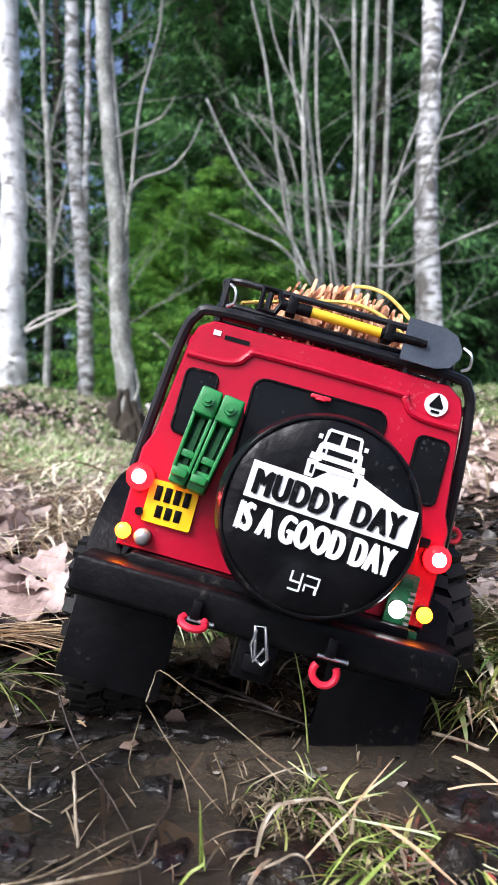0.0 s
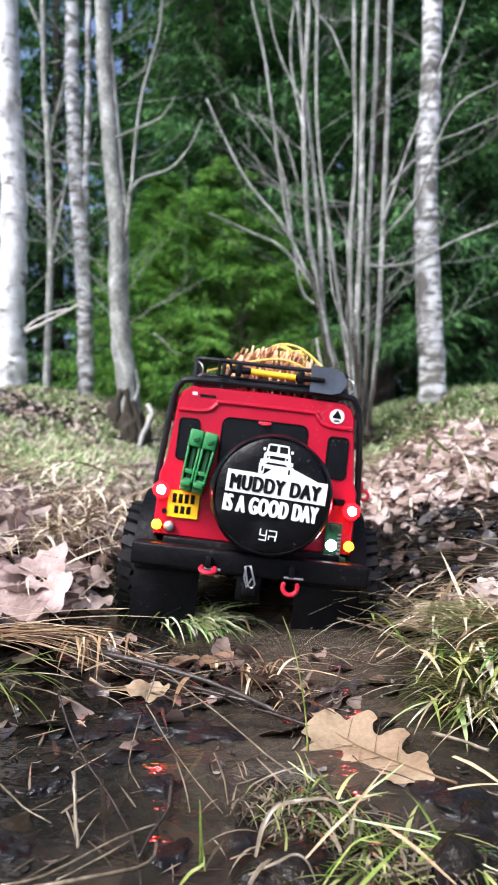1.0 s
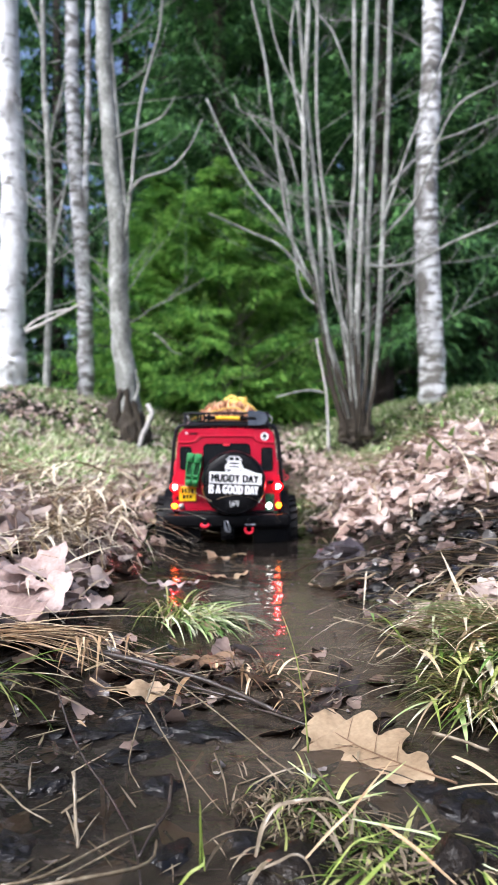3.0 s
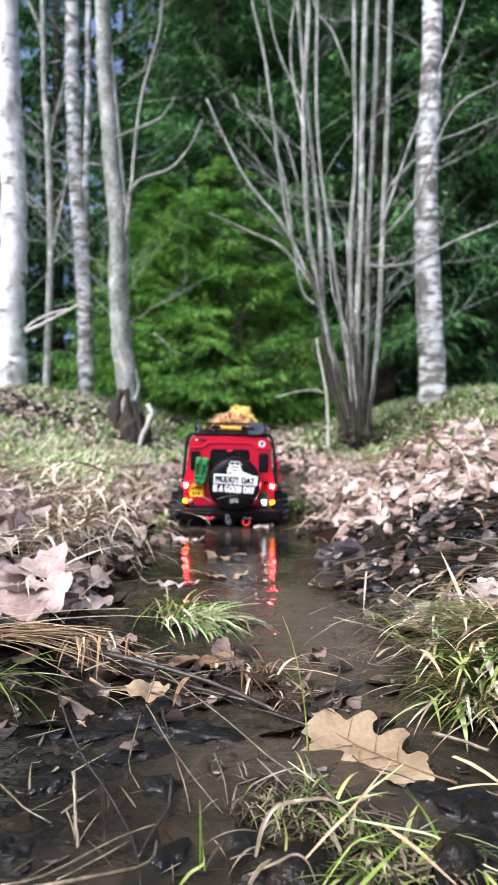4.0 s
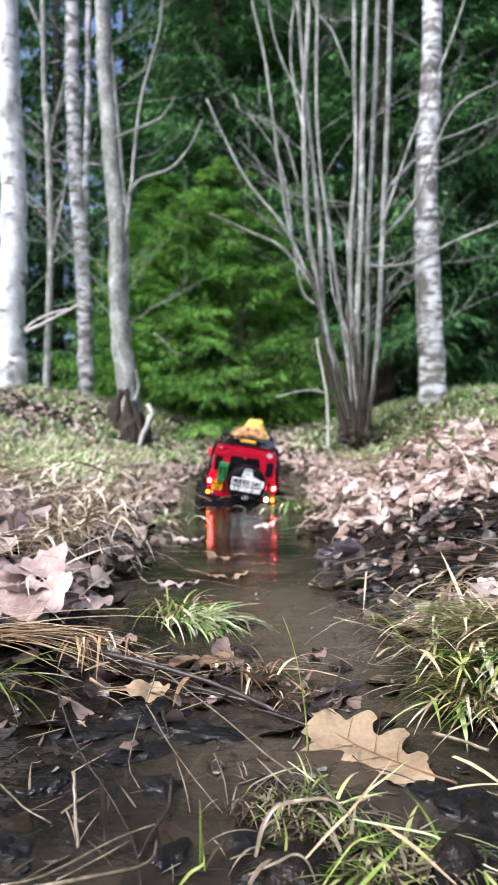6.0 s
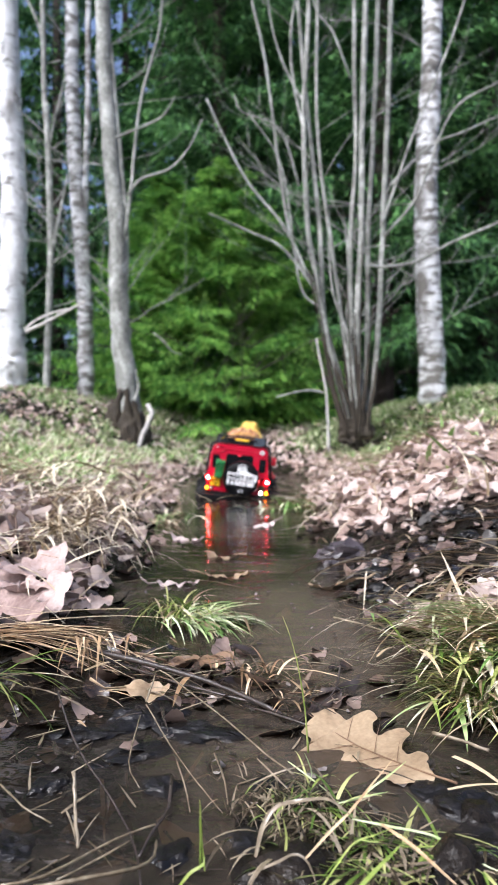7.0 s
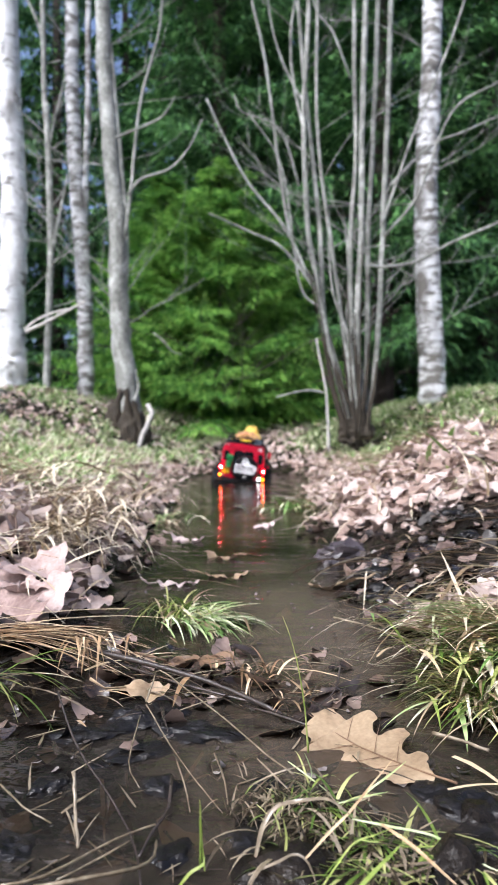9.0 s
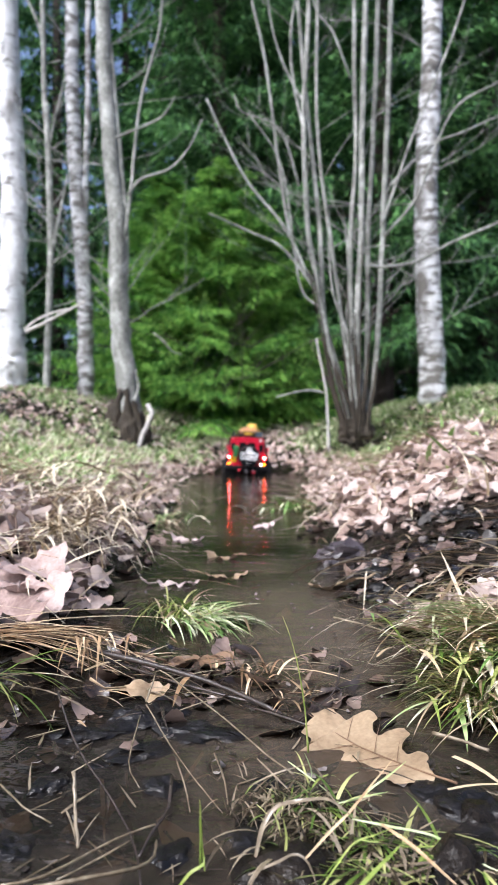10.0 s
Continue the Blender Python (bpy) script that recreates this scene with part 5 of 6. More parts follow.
            if i < 2:
                protos[i].matrix_basis = m
            else:
                copy_thing(protos[i % 2], m)


forest()


# ================= leaves, grass, straw, sticks =================
def leaf_data(length, width, lobes, curl, fold, segs, seed, stalk=0.0):
    """A lobed leaf along +x, its middle at the origin: vertices and faces."""
    rng = random.Random(seed)
    V, Fc = [], []
    ph = rng.uniform(0, 1)
    for i in range(segs + 1):
        s = i / segs
        env = math.sin(math.pi * min(1, s * 0.97 + 0.015)) ** 0.75 * (0.72 + 0.5 * s)
        wl = width * 0.5 * env * (1 - 0.34 * (0.5 + 0.5 * math.cos(2 * math.pi * (lobes * s + ph)))) + 0.0006
        wr = width * 0.5 * env * (1 - 0.34 * (0.5 + 0.5 * math.cos(2 * math.pi * (lobes * s + ph + 0.25)))) + 0.0006
        x = (s - 0.5) * length
        zc = curl * length * ((s - 0.5) ** 2 * 2 - 0.2) + 0.03 * length * math.sin(5 * s + seed)
        for w, sd in ((wl, 1), (wl * 0.5, 1), (0, 0), (wr * 0.5, -1), (wr, -1)):
            q = w / (width * 0.5)
            V.append((x + 0.10 * length * q * (0.3 if s > 0.3 else -0.1) + rng.uniform(-1, 1) * 0.008 * length * q, sd * w, zc + fold * w * (1 + 0.5 * math.sin(9 * s + sd + seed)) - 0.12 * q * q * length * curl))
    for i in range(segs):
        for k in range(4):
            a = i * 5 + k
            Fc.append((a, a + 5, a + 6, a + 1))
    if stalk:
        o = len(V)
        e = V[2]
        vs, fs = tube_data([(e[0] + 0.004, 0, e[2]), (e[0] - stalk * 0.5, 0.002, e[2] + 0.001), (e[0] - stalk, 0.006, e[2] + 0.004)], 0.0009, 5)
        V += vs
        Fc += [tuple(i + o for i in f) for f in fs]
    return V, Fc


def crumpled(vf, seed, depth):
    """The same leaf, dried and crinkled."""
    out = []
    for x, y, z in vf[0]:
        p = Vector((x, y, seed * 1.7))
        out.append((x + 0.004 * noise.noise(p * 90 + Vector((5, 0, 0))), y + 0.004 * noise.noise(p * 90), z + depth * noise.noise(p * 45) + depth * 0.5 * noise.noise(p * 130)))
    return out, vf[1]


def blade_data(p, d, length, width, rise, droop, segs, rng, twist=0.0):
    """A grass blade from p, starting towards d, bending down along its length."""
    V, Fc = [], []
    pos = Vector(p)
    dr = Vector((d[0], d[1], rise)).normalized()
    turn = Vector((rng.uniform(-1, 1), rng.uniform(-1, 1), 0)) * 0.25
    for i in range(segs + 1):
        s = i / segs
        side = dr.cross(Vector((0.2 * math.sin(twist + s * 2), 0.25, 1))).normalized()
        w = width * 0.5 * (1 - s ** 2.2) * (0.75 + 0.4 * min(1, s * 4)) + width * 0.03
        V += [tuple(pos + side * w), tuple(pos - side * w + Vector((0, 0, width * 0.12)))]
        pos = pos + dr * length / segs
        dr = (dr + Vector((0, 0, -droop / segs)) + turn / segs).normalized()
    for i in range(segs):
        Fc.append((2 * i, 2 * i + 1, 2 * i + 3, 2 * i + 2))
    return V, Fc


class Heap:
    """Collects many small pieces for one mesh."""

    def __init__(self):
        self.v, self.f = [], []

    def add(self, vf, m=None):
        o = len(self.v)
        self.v += [tuple(m @ Vector(v)) for v in vf[0]] if m else vf[0]
        self.f += [tuple(i + o for i in f) for f in vf[1]]

    def made(self, name, material, smooth=True):
        return new(name, mesh_of(name, self.v, self.f, material, smooth))


def slope_turn(x, y):
    e = 0.02
    n = Vector((ground_height(x - e, y, False) - ground_height(x + e, y, False), ground_height(x, y - e, False) - ground_height(x, y + e, False), 2 * e)).normalized()
    return Vector((0, 0, 1)).rotation_difference(n).to_matrix().to_4x4()


def shore_gap(x, y):
    """How far a place lies outside the water's edge; negative in the ditch."""
    return max(lerp_table(LEFT_SHORE, y) - x, x - lerp_table(RIGHT_SHORE, y))


def lay(x, y, lift, rng, tilt=25):
    return Matrix.Translation((x, y, ground_height(x, y) + lift)) @ slope_turn(x, y) @ pose(0, 0, 0, rng.uniform(-tilt, tilt), rng.uniform(-tilt, tilt), rng.uniform(0, 360))


def leaf_litter():
    rng = random.Random(77)
    shapes = []
    for k in range(12):
        ln = (0.085, 0.07, 0.06, 0.075)[k % 4]
        vf = leaf_data(ln, ln * (0.62, 0.8, 0.55)[k % 3], (3, 4, 3)[k % 3], (0.4, -0.3, 0.6, 0.2)[k % 4], (0.10, -0.08, 0.16)[k % 3], 16, k, 0.015)
        vf = crumpled(vf, k, 0.007)
        shapes.append((vf, mesh_of("fallen_leaf", vf[0], vf[1], M_LEAF1, True)))
    # the nearest ones, each by itself
    count = 0
    while count < 290:
        if rng.random() < 0.55:
            x, y = rng.uniform(0.15, 0.62), rng.uniform(0.85, 1.75)
        else:
            x, y = rng.uniform(-0.62, -0.16), rng.uniform(0.52, 1.35)
        g = shore_gap(x, y)
        if g < 0.015 or abs(x) > 0.13 + y * 0.37 or (x > 0.1 and (y < 1.03 or g < 0.04)):
            continue
        vf, me = shapes[rng.randrange(12)]
        ob = new("fallen_leaf", me)
        s = rng.uniform(0.5, 0.95) if x < 0 else rng.uniform(0.65, 1.2)
        ob.matrix_basis = lay(x, y, rng.uniform(0.003, 0.016), rng, 14) @ Matrix.Diagonal((s, s, s, 1))
        tagged(ob, "dry pale brown fallen leaf on the bank", "leaf", "fallen leaves on the banks")
        count += 1
    heap = Heap()
    low = [crumpled(leaf_data(0.07, 0.045, (3, 2, 4)[k % 3], (0.4, -0.4, 0.7)[k % 3], (0.12, -0.1, 0.2)[k % 3], 8, 40 + k), k, 0.008) for k in range(9)]
    n = 0
    while n < 10500:
        y = 0.5 + 4.6 * rng.random() ** 1.25
        half = 0.2 + y * 0.39
        x = rng.uniform(-half, half)
        g = shore_gap(x, y)
        if g < 0.005 or (g < 0.05 and rng.random() < 0.6):
            continue
        grassy = sstep(1.75, 2.4, y) * sstep(0.2, 0.45, g) if x > 0 else 0.72 * sstep(1.1, 1.7, y) * sstep(0.06, 0.25, g)
        if x > 0.1 and 0.62 < y < 1.03:
            continue
        if rng.random() < (0.85 if x > 0 else 0.6) * grassy:
            continue
        s = rng.uniform(0.35, 0.8)
        heap.add(low[n % 9], lay(x, y, rng.uniform(0.0, 0.014), rng, 20) @ Matrix.Diagonal((s, s, s, 1)))
        n += 1
    tagged(heap.made("leaf_litter", M_LEAF), "thick litter of dry pale brown leaves", "leaf litter", kind="stuff")


leaf_litter()


def tuft(label, x, y, z, n, length, width, lean, rise, droop, material, seed, spread=0.03, fan=3.14, dry=0.0, dry_material=None):
    rng = random.Random(seed)
    t = tagged(new("grass_tuft", None), label, "grass tuft", "grass tufts in the ditch")
    for nm, m, cnt in (("foliage", material, int(n * (1 - dry))), ("dry_foliage", dry_material or M_STRAW, int(n * dry))):
        if not cnt:
            continue
        heap = Heap()
        for k in range(cnt):
            a = lean + rng.uniform(-fan, fan)
            p = (x + rng.gauss(0, spread), y + rng.gauss(0, spread * 0.7), z)
            heap.add(blade_data(p, (math.cos(a), math.sin(a)), length * rng.uniform(0.45, 1.25), width * rng.uniform(0.5, 1.3), rise * rng.uniform(0.4, 1.7), droop * rng.uniform(0.5, 1.5), 7, rng, rng.uniform(0, 3)))
        ob = heap.made(nm, m)
        ob.parent = t
        tagged(ob, kind="stuff")
    return t


def straw_litter():
    rng = random.Random(91)
    heap = Heap()
    n = 0
    while n < 3400:
        y = 0.42 + 3.0 * rng.random() ** 1.5
        half = 0.15 + y * 0.38
        x = rng.uniform(-half, half)
        if x > 0.1 and 0.62 < y < 1.06 and rng.random() < 0.85:
            continue
        if shore_gap(x, y) < -0.03 or (shore_gap(x, y) < 0.01 and rng.random() < 0.7):
            continue
        a = rng.uniform(0, 6.28)
        p = (x, y, max(0.003, ground_height(x, y)) + rng.uniform(0.004, 0.022))
        heap.add(blade_data(p, (math.cos(a), math.sin(a)), rng.uniform(0.05, 0.17), rng.uniform(0.0015, 0.0042), rng.uniform(-0.1, 0.55), rng.uniform(0.2, 1.4), 5, rng))
        n += 1
    tagged(heap.made("dry_grass", M_STRAW), "bleached dry grass straws lying on the banks", "dry grass", kind="stuff")


straw_litter()
tuft("long bleached grass strewn over leaves on the bank", -0.33, 1.05, 0.085, 110, 0.13, 0.0040, -0.8, 0.35, 1.3, M_STRAW, 31, 0.09, 1.6)
tuft("long bleached grass strewn over leaves on the bank", -0.285, 0.88, 0.066, 80, 0.12, 0.0036, -0.9, 0.4, 1.4, M_STRAW, 32, 0.05, 1.4)
tuft("long bleached grass strewn over leaves on the bank", -0.42, 1.35, 0.11, 90, 0.15, 0.0046, -0.6, 0.35, 1.2, M_STRAW, 33, 0.10, 1.8)


def bank_grass():
    rng = random.Random(17)
    heap = Heap()
    n = 0
    while n < 34000:
        y = 1.1 + 4.0 * rng.random()
        half = 0.3 + y * 0.40
        x = rng.uniform(-half, half)
        g = shore_gap(x, y)
        left = x < 0
        if g < (0.07 if left else 0.16) or rng.random() > (sstep(1.05, 1.6, y) * sstep(0.04, 0.28, g) if left else sstep(1.3, 2.1, y) * sstep(0.1, 0.45, g)) + 0.06:
            continue
        if noise.noise(Vector((x * 4, y * 4, 3))) < (-0.10 if left else -0.32) + 0.5 * noise.noise(Vector((x * 14, y * 9, 8))):
            continue
        a = rng.uniform(0, 6.28)
        p = (x, y, ground_height(x, y) - 0.004)
        heap.add(blade_data(p, (math.cos(a), math.sin(a)), rng.uniform(0.02, 0.075), rng.uniform(0.004, 0.010), rng.uniform(0.2, 1.6), rng.uniform(0.3, 1.5), 3, rng))
        n += 1
    tagged(heap.made("bank_grass", M_FARGRASS), "short green and yellow grass on the banks", "grass", kind="stuff")


bank_grass()


tuft("green and yellow grass tuft overhanging the water", 0.205, 0.49, 0.022, 560, 0.062, 0.0027, 3.3, 0.45, 0.9, M_GRASS, 1, 0.030, 1.5, 0.35)
tuft("green and yellow grass tuft overhanging the water", 0.250, 0.60, 0.026, 320, 0.060, 0.0029, 3.3, 0.3, 0.9, M_GRASS, 2, 0.030, 1.5, 0.45)
tuft("green and yellow grass tuft overhanging the water", 0.176, 0.430, 0.010, 420, 0.048, 0.0023, 3.5, 0.45, 1.0, M_GRASS, 3, 0.022, 1.6, 0.35)
tuft("dense green and yellow grass at the water's edge", 0.178, 0.450, 0.014, 320, 0.050, 0.0024, 3.5, 0.4, 0.9, M_GRASS, 73, 0.022, 1.6, 0.3)
tuft("dense green and yellow grass at the water's edge", 0.205, 0.470, 0.022, 300, 0.052, 0.0025, 3.5, 0.5, 0.9, M_FARGRASS, 74, 0.026, 1.6, 0.4)
tuft("tan straw matted among green grass", 0.210, 0.500, 0.034, 260, 0.058, 0.0026, 3.5, 0.3, 1.0, M_TANSTRAW, 71, 0.032, 1.5, 0.5)
tuft("tan straw matted among green grass", 0.185, 0.445, 0.012, 130, 0.055, 0.0018, 3.5, 0.3, 1.0, M_TANSTRAW, 72, 0.022, 1.5, 0.5)
tuft("pale grass lying over the water's edge", 0.172, 0.455, 0.008, 230, 0.048, 0.0026, 3.5, 0.25, 0.7, M_FARGRASS, 34, 0.030, 1.3, 0.3)
tuft("pale grass lying over the water's edge", 0.205, 0.53, 0.034, 330, 0.058, 0.0028, 3.4, 0.35, 0.9, M_FARGRASS, 35, 0.034, 1.3, 0.4)
tuft("small green grass tuft standing in shallow water", -0.066, 0.665, 0.002, 90, 0.056, 0.0022, 0.2, 1.1, 2.2, M_GRASS, 4, 0.011, 2.8, 0.2)
tuft("pale bent grass lying on the water", -0.052, 0.640, 0.005, 170, 0.058, 0.0026, 0.0, 0.35, 1.2, M_FARGRASS, 5, 0.014, 1.3, 0.2)
tuft("yellow-green grass tuft on a muddy clod", 0.034, 0.318, 0.006, 30, 0.030, 0.0014, 1.2, 0.8, 1.6, M_GRASS, 6, 0.008, 2.6, 0.5, M_WETSTRAW)
tuft("yellow-green grass tuft on a muddy clod", 0.052, 0.284, 0.004, 46, 0.036, 0.0014, 0.1, 0.35, 1.0, M_GRASS, 7, 0.014, 2.6, 0.5, M_WETSTRAW)
tuft("dry bent grass on a muddy clod", 0.020, 0.290, 0.006, 40, 0.028, 0.0015, 2.0, 0.35, 2.0, M_GRASS, 8, 0.010, 3.1, 0.8, M_WETSTRAW)
tuft("yellow-green grass lying on a muddy clod", 0.072, 0.270, 0.003, 44, 0.036, 0.0015, 0.0, 0.2, 0.8, M_GRASS, 18, 0.014, 3.1, 0.5, M_WETSTRAW)
tuft("matted straw and grass lying on a muddy clod", 0.022, 0.318, 0.005, 120, 0.022, 0.0011, 0.4, 0.25, 0.9, M_GRASS, 41, 0.014, 3.1, 0.75, M_WETSTRAW)
tuft("matted straw and grass lying on a muddy clod", 0.052, 0.278, 0.005, 150, 0.024, 0.0011, 0.2, 0.2, 0.9, M_GRASS, 42, 0.020, 3.1, 0.6, M_WETSTRAW)
tuft("matted straw and grass lying on a muddy clod", 0.008, 0.322, 0.004, 80, 0.022, 0.0012, 0.4, 0.25, 0.9, M_WETSTRAW, 43, 0.012, 3.1)
tuft("yellow-green grass at the puddle's edge", -0.185, 0.45, 0.012, 26, 0.06, 0.0030, -0.3, 0.5, 1.6, M_GRASS, 9, 0.012, 0.8, 0.3)
tuft("yellow mossy grass at the water's edge", 0.16, 1.72, 0.0, 220, 0.09, 0.006, 3.3, 0.7, 2.2, M_FARGRASS, 10, 0.05, 1.6, 0.4)
tuft("dry and green grass at the water's edge", -0.215, 1.45, 0.0, 80, 0.07, 0.005, 0.0, 0.8, 2.2, M_FARGRASS, 11, 0.04, 1.6, 0.5)
tuft("long bleached grass hanging over the bank", -0.275, 0.93, 0.062, 110, 0.10, 0.0034, -0.5, 0.45, 1.3, M_STRAW, 12, 0.045, 2.0)
tuft("long bleached grass hanging over the bank", -0.285, 0.80, 0.058, 90, 0.10, 0.0034, -0.4, 0.5, 1.3, M_STRAW, 13, 0.04, 2.0)
tuft("long bleached grass hanging over the bank", -0.305, 1.15, 0.070, 90, 0.11, 0.004, -0.4, 0.5, 1.2, M_STRAW, 14, 0.06, 2.2)
tuft("flattened tan straw lying over twigs", -0.205, 0.505, 0.030, 56, 0.110, 0.0028, 0.08, 0.12, 0.65, M_TANSTRAW, 15, 0.015, 0.3)
tuft("drooping straw at the puddle's edge", -0.115, 0.500, 0.028, 20, 0.045, 0.0017, -0.9, 0.5, 2.6, M_TANSTRAW, 16, 0.010, 0.9)
tuft("broken tan straw heaped in the puddle", 0.012, 0.50, 0.006, 34, 0.034, 0.0018, 1.2, 0.6, 1.4, M_TANSTRAW, 51, 0.014, 3.1, 0.4, M_WETSTRAW)
tuft("broken tan straw heaped in the puddle", 0.030, 0.455, 0.004, 26, 0.030, 0.0015, 0.6, 0.5, 1.4, M_TANSTRAW, 52, 0.012, 3.1, 0.4, M_WETSTRAW)
tuft("bleached grass over dark mud", 0.29, 0.80, 0.034, 90, 0.09, 0.0026, 3.4, 0.4, 1.2, M_STRAW, 61, 0.035, 1.4, 0.5, M_WETSTRAW)
tuft("bleached grass over dark mud", 0.33, 0.92, 0.045, 80, 0.09, 0.0028, 3.4, 0.35, 1.2, M_STRAW, 62, 0.045, 1.6, 0.5, M_WETSTRAW)
tuft("bleached grass over dark mud", 0.27, 0.68, 0.030, 40, 0.09, 0.0030, 3.3, 0.4, 1.3, M_STRAW, 17, 0.04, 1.2)


def water_stick(name, label, pts, r, material, seed, per=3, r_end=0.6):
    ob = trunk_mesh(name, pts, r * 0.6, r * 0.6 * r_end, material, None, 6, 0.25, seed, per)
    tagged(ob, label, "stick" if name == "stick" else "straw", "sticks and straws in the puddle")
    return ob


S_DARK, S_PALE = "dark wet twig lying across the puddle", "pale dry straw in the puddle"
water_stick("stick", S_DARK, [(-0.218, 0.571, 0.026), (-0.167, 0.541, 0.024), (-0.120, 0.507, 0.020), (-0.059, 0.479, 0.015), (-0.015, 0.456, 0.009), (0.020, 0.426, 0.004)], 0.0042, M_TWIG, 1)
water_stick("stick", S_DARK, [(-0.202, 0.539, 0.012), (-0.123, 0.518, 0.012), (-0.042, 0.464, 0.008), (0.010, 0.440, 0.004)], 0.0022, M_TWIG, 2)
water_stick("stick", S_DARK, [(-0.108, 0.392, 0.030), (-0.090, 0.361, 0.014), (-0.062, 0.315, 0.008), (-0.047, 0.284, 0.006), (-0.040, 0.258, 0.004)], 0.0011, M_TWIG, 3)
water_stick("stick", "dark forked twig poking out of the water", [(-0.038, 0.343, 0.006), (-0.037, 0.318, 0.004), (-0.042, 0.297, 0.003), (-0.045, 0.283, 0.002)], 0.0016, M_TWIG, 4)
water_stick("stick", "dark curved twig with a wet tip", [(0.062, 0.471, 0.022), (0.057, 0.452, 0.012), (0.047, 0.439, 0.006), (0.025, 0.412, 0.003)], 0.0013, M_TWIG, 5)
water_stick("stick", S_DARK, [(0.039, 0.405, 0.004), (0.020, 0.417, 0.006), (-0.004, 0.440, 0.004)], 0.0016, M_TWIG, 6)
water_stick("stick", "pale bare stick lying in the water", [(-0.095, 0.258, 0.006), (-0.078, 0.264, 0.006), (-0.056, 0.288, 0.006), (-0.040, 0.296, 0.008)], 0.0012, M_WETSTRAW, 7)
water_stick("stick", "pale bare stick lying in the water", [(0.077, 0.635, 0.010), (0.100, 0.619, 0.008), (0.127, 0.590, 0.006)], 0.0018, M_WETSTRAW, 8)
water_stick("stick", "pale wood chip on the wet mud", [(0.104, 0.393, 0.006), (0.117, 0.384, 0.006), (0.128, 0.371, 0.006)], 0.0022, M_WETSTRAW, 9, 3, 0.8)
water_stick("stick", "pale bare stick lying in the water", [(-0.122, 0.337, 0.006), (-0.103, 0.316, 0.005), (-0.088, 0.308, 0.002)], 0.0012, M_WETSTRAW, 10)
water_stick("stick", "pale bare stick lying in the water", [(-0.078, 0.251, 0.010), (-0.055, 0.258, 0.010), (-0.039, 0.269, 0.008), (-0.038, 0.284, 0.008)], 0.0015, M_WETSTRAW, 11)
water_stick("straw", "bent pale grass stalk leaning over the puddle", [(-0.056, 0.376, 0.030), (-0.053, 0.383, 0.038), (-0.049, 0.383, 0.045), (-0.030, 0.362, 0.040), (-0.009, 0.338, 0.034), (0.007, 0.315, 0.030), (0.019, 0.295, 0.030)], 0.0009, M_WETSTRAW, 12)
water_stick("straw", S_PALE, [(-0.059, 0.399, 0.020), (-0.042, 0.369, 0.010), (-0.026, 0.340, 0.005), (-0.012, 0.316, 0.002)], 0.0008, M_WETSTRAW, 13)
water_stick("straw", "upright broken straw standing in the puddle", [(-0.080, 0.317, 0.020), (-0.077, 0.307, 0.010), (-0.072, 0.292, 0.000)], 0.0016, M_WETSTRAW, 14, 4, 0.9)
water_stick("straw", S_PALE, [(-0.039, 0.365, 0.006), (-0.031, 0.336, 0.004), (-0.027, 0.317, 0.002)], 0.0009, M_WETSTRAW, 15)
water_stick("straw", S_PALE, [(-0.018, 0.363, 0.008), (-0.012, 0.342, 0.004), (-0.010, 0.324, 0.002)], 0.0010, M_WETSTRAW, 16)
water_stick("straw", S_PALE, [(-0.074, 0.266, 0.003), (-0.058, 0.283, 0.003), (-0.050, 0.291, 0.004)], 0.0008, M_WETSTRAW, 17)
water_stick("straw", S_PALE, [(-0.063, 0.403, 0.012), (-0.062, 0.358, 0.006), (-0.053, 0.335, 0.004)], 0.0008, M_WETSTRAW, 18)
water_stick("straw", "long green grass stalk rising from the puddle", [((0.032, 0.375, 0.003)), ((0.030, 0.375, 0.029)), ((0.026, 0.370, 0.052)), ((0.022, 0.370, 0.067)), ((0.018, 0.370, 0.078))], 0.0009, M_GRASS, 19, 5, 0.3)
water_stick("straw", "short green grass stalk rising from the clod", [((-0.019, 0.270, 0.007)), ((-0.019, 0.270, 0.021)), ((-0.019, 0.268, 0.033))], 0.0009, M_GRASS, 20, 5, 0.3)
water_stick("straw", S_PALE, [(0.193, 0.625, 0.050), (0.176, 0.602, 0.035), (0.162, 0.581, 0.028)], 0.0014, M_WETSTRAW, 21)


def grass_blade(label, pts, width, material):
    """One long blade through a few places, folded along its middle and pointed."""
    line = [Vector(p) for p in smooth_line(pts, 5)]
    V, Fc = [], []
    m = len(line) - 1
    for i, p in enumerate(line):
        d = (line[min(m, i + 1)] - line[max(0, i - 1)]).normalized()
        side = d.cross(Vector((0.1, -0.55, 0.8))).normalized()
        w = width * 0.34 * (1 - (i / m) ** 3 * 0.85) * (0.6 + 0.4 * min(1, 5 * i / m))
        lift = side.cross(d) * w * 0.4
        V += [tuple(p + side * w + lift), tuple(p), tuple(p - side * w + lift)]
    for i in range(m):
        for k in (0, 1):
            a = 3 * i + k
            Fc.append((a, a + 1, a + 4, a + 3))
    tagged(new("grass_stalk", mesh_of("grass_stalk", V, Fc, material, True)), label, "grass", "long grass stalks on the clod")


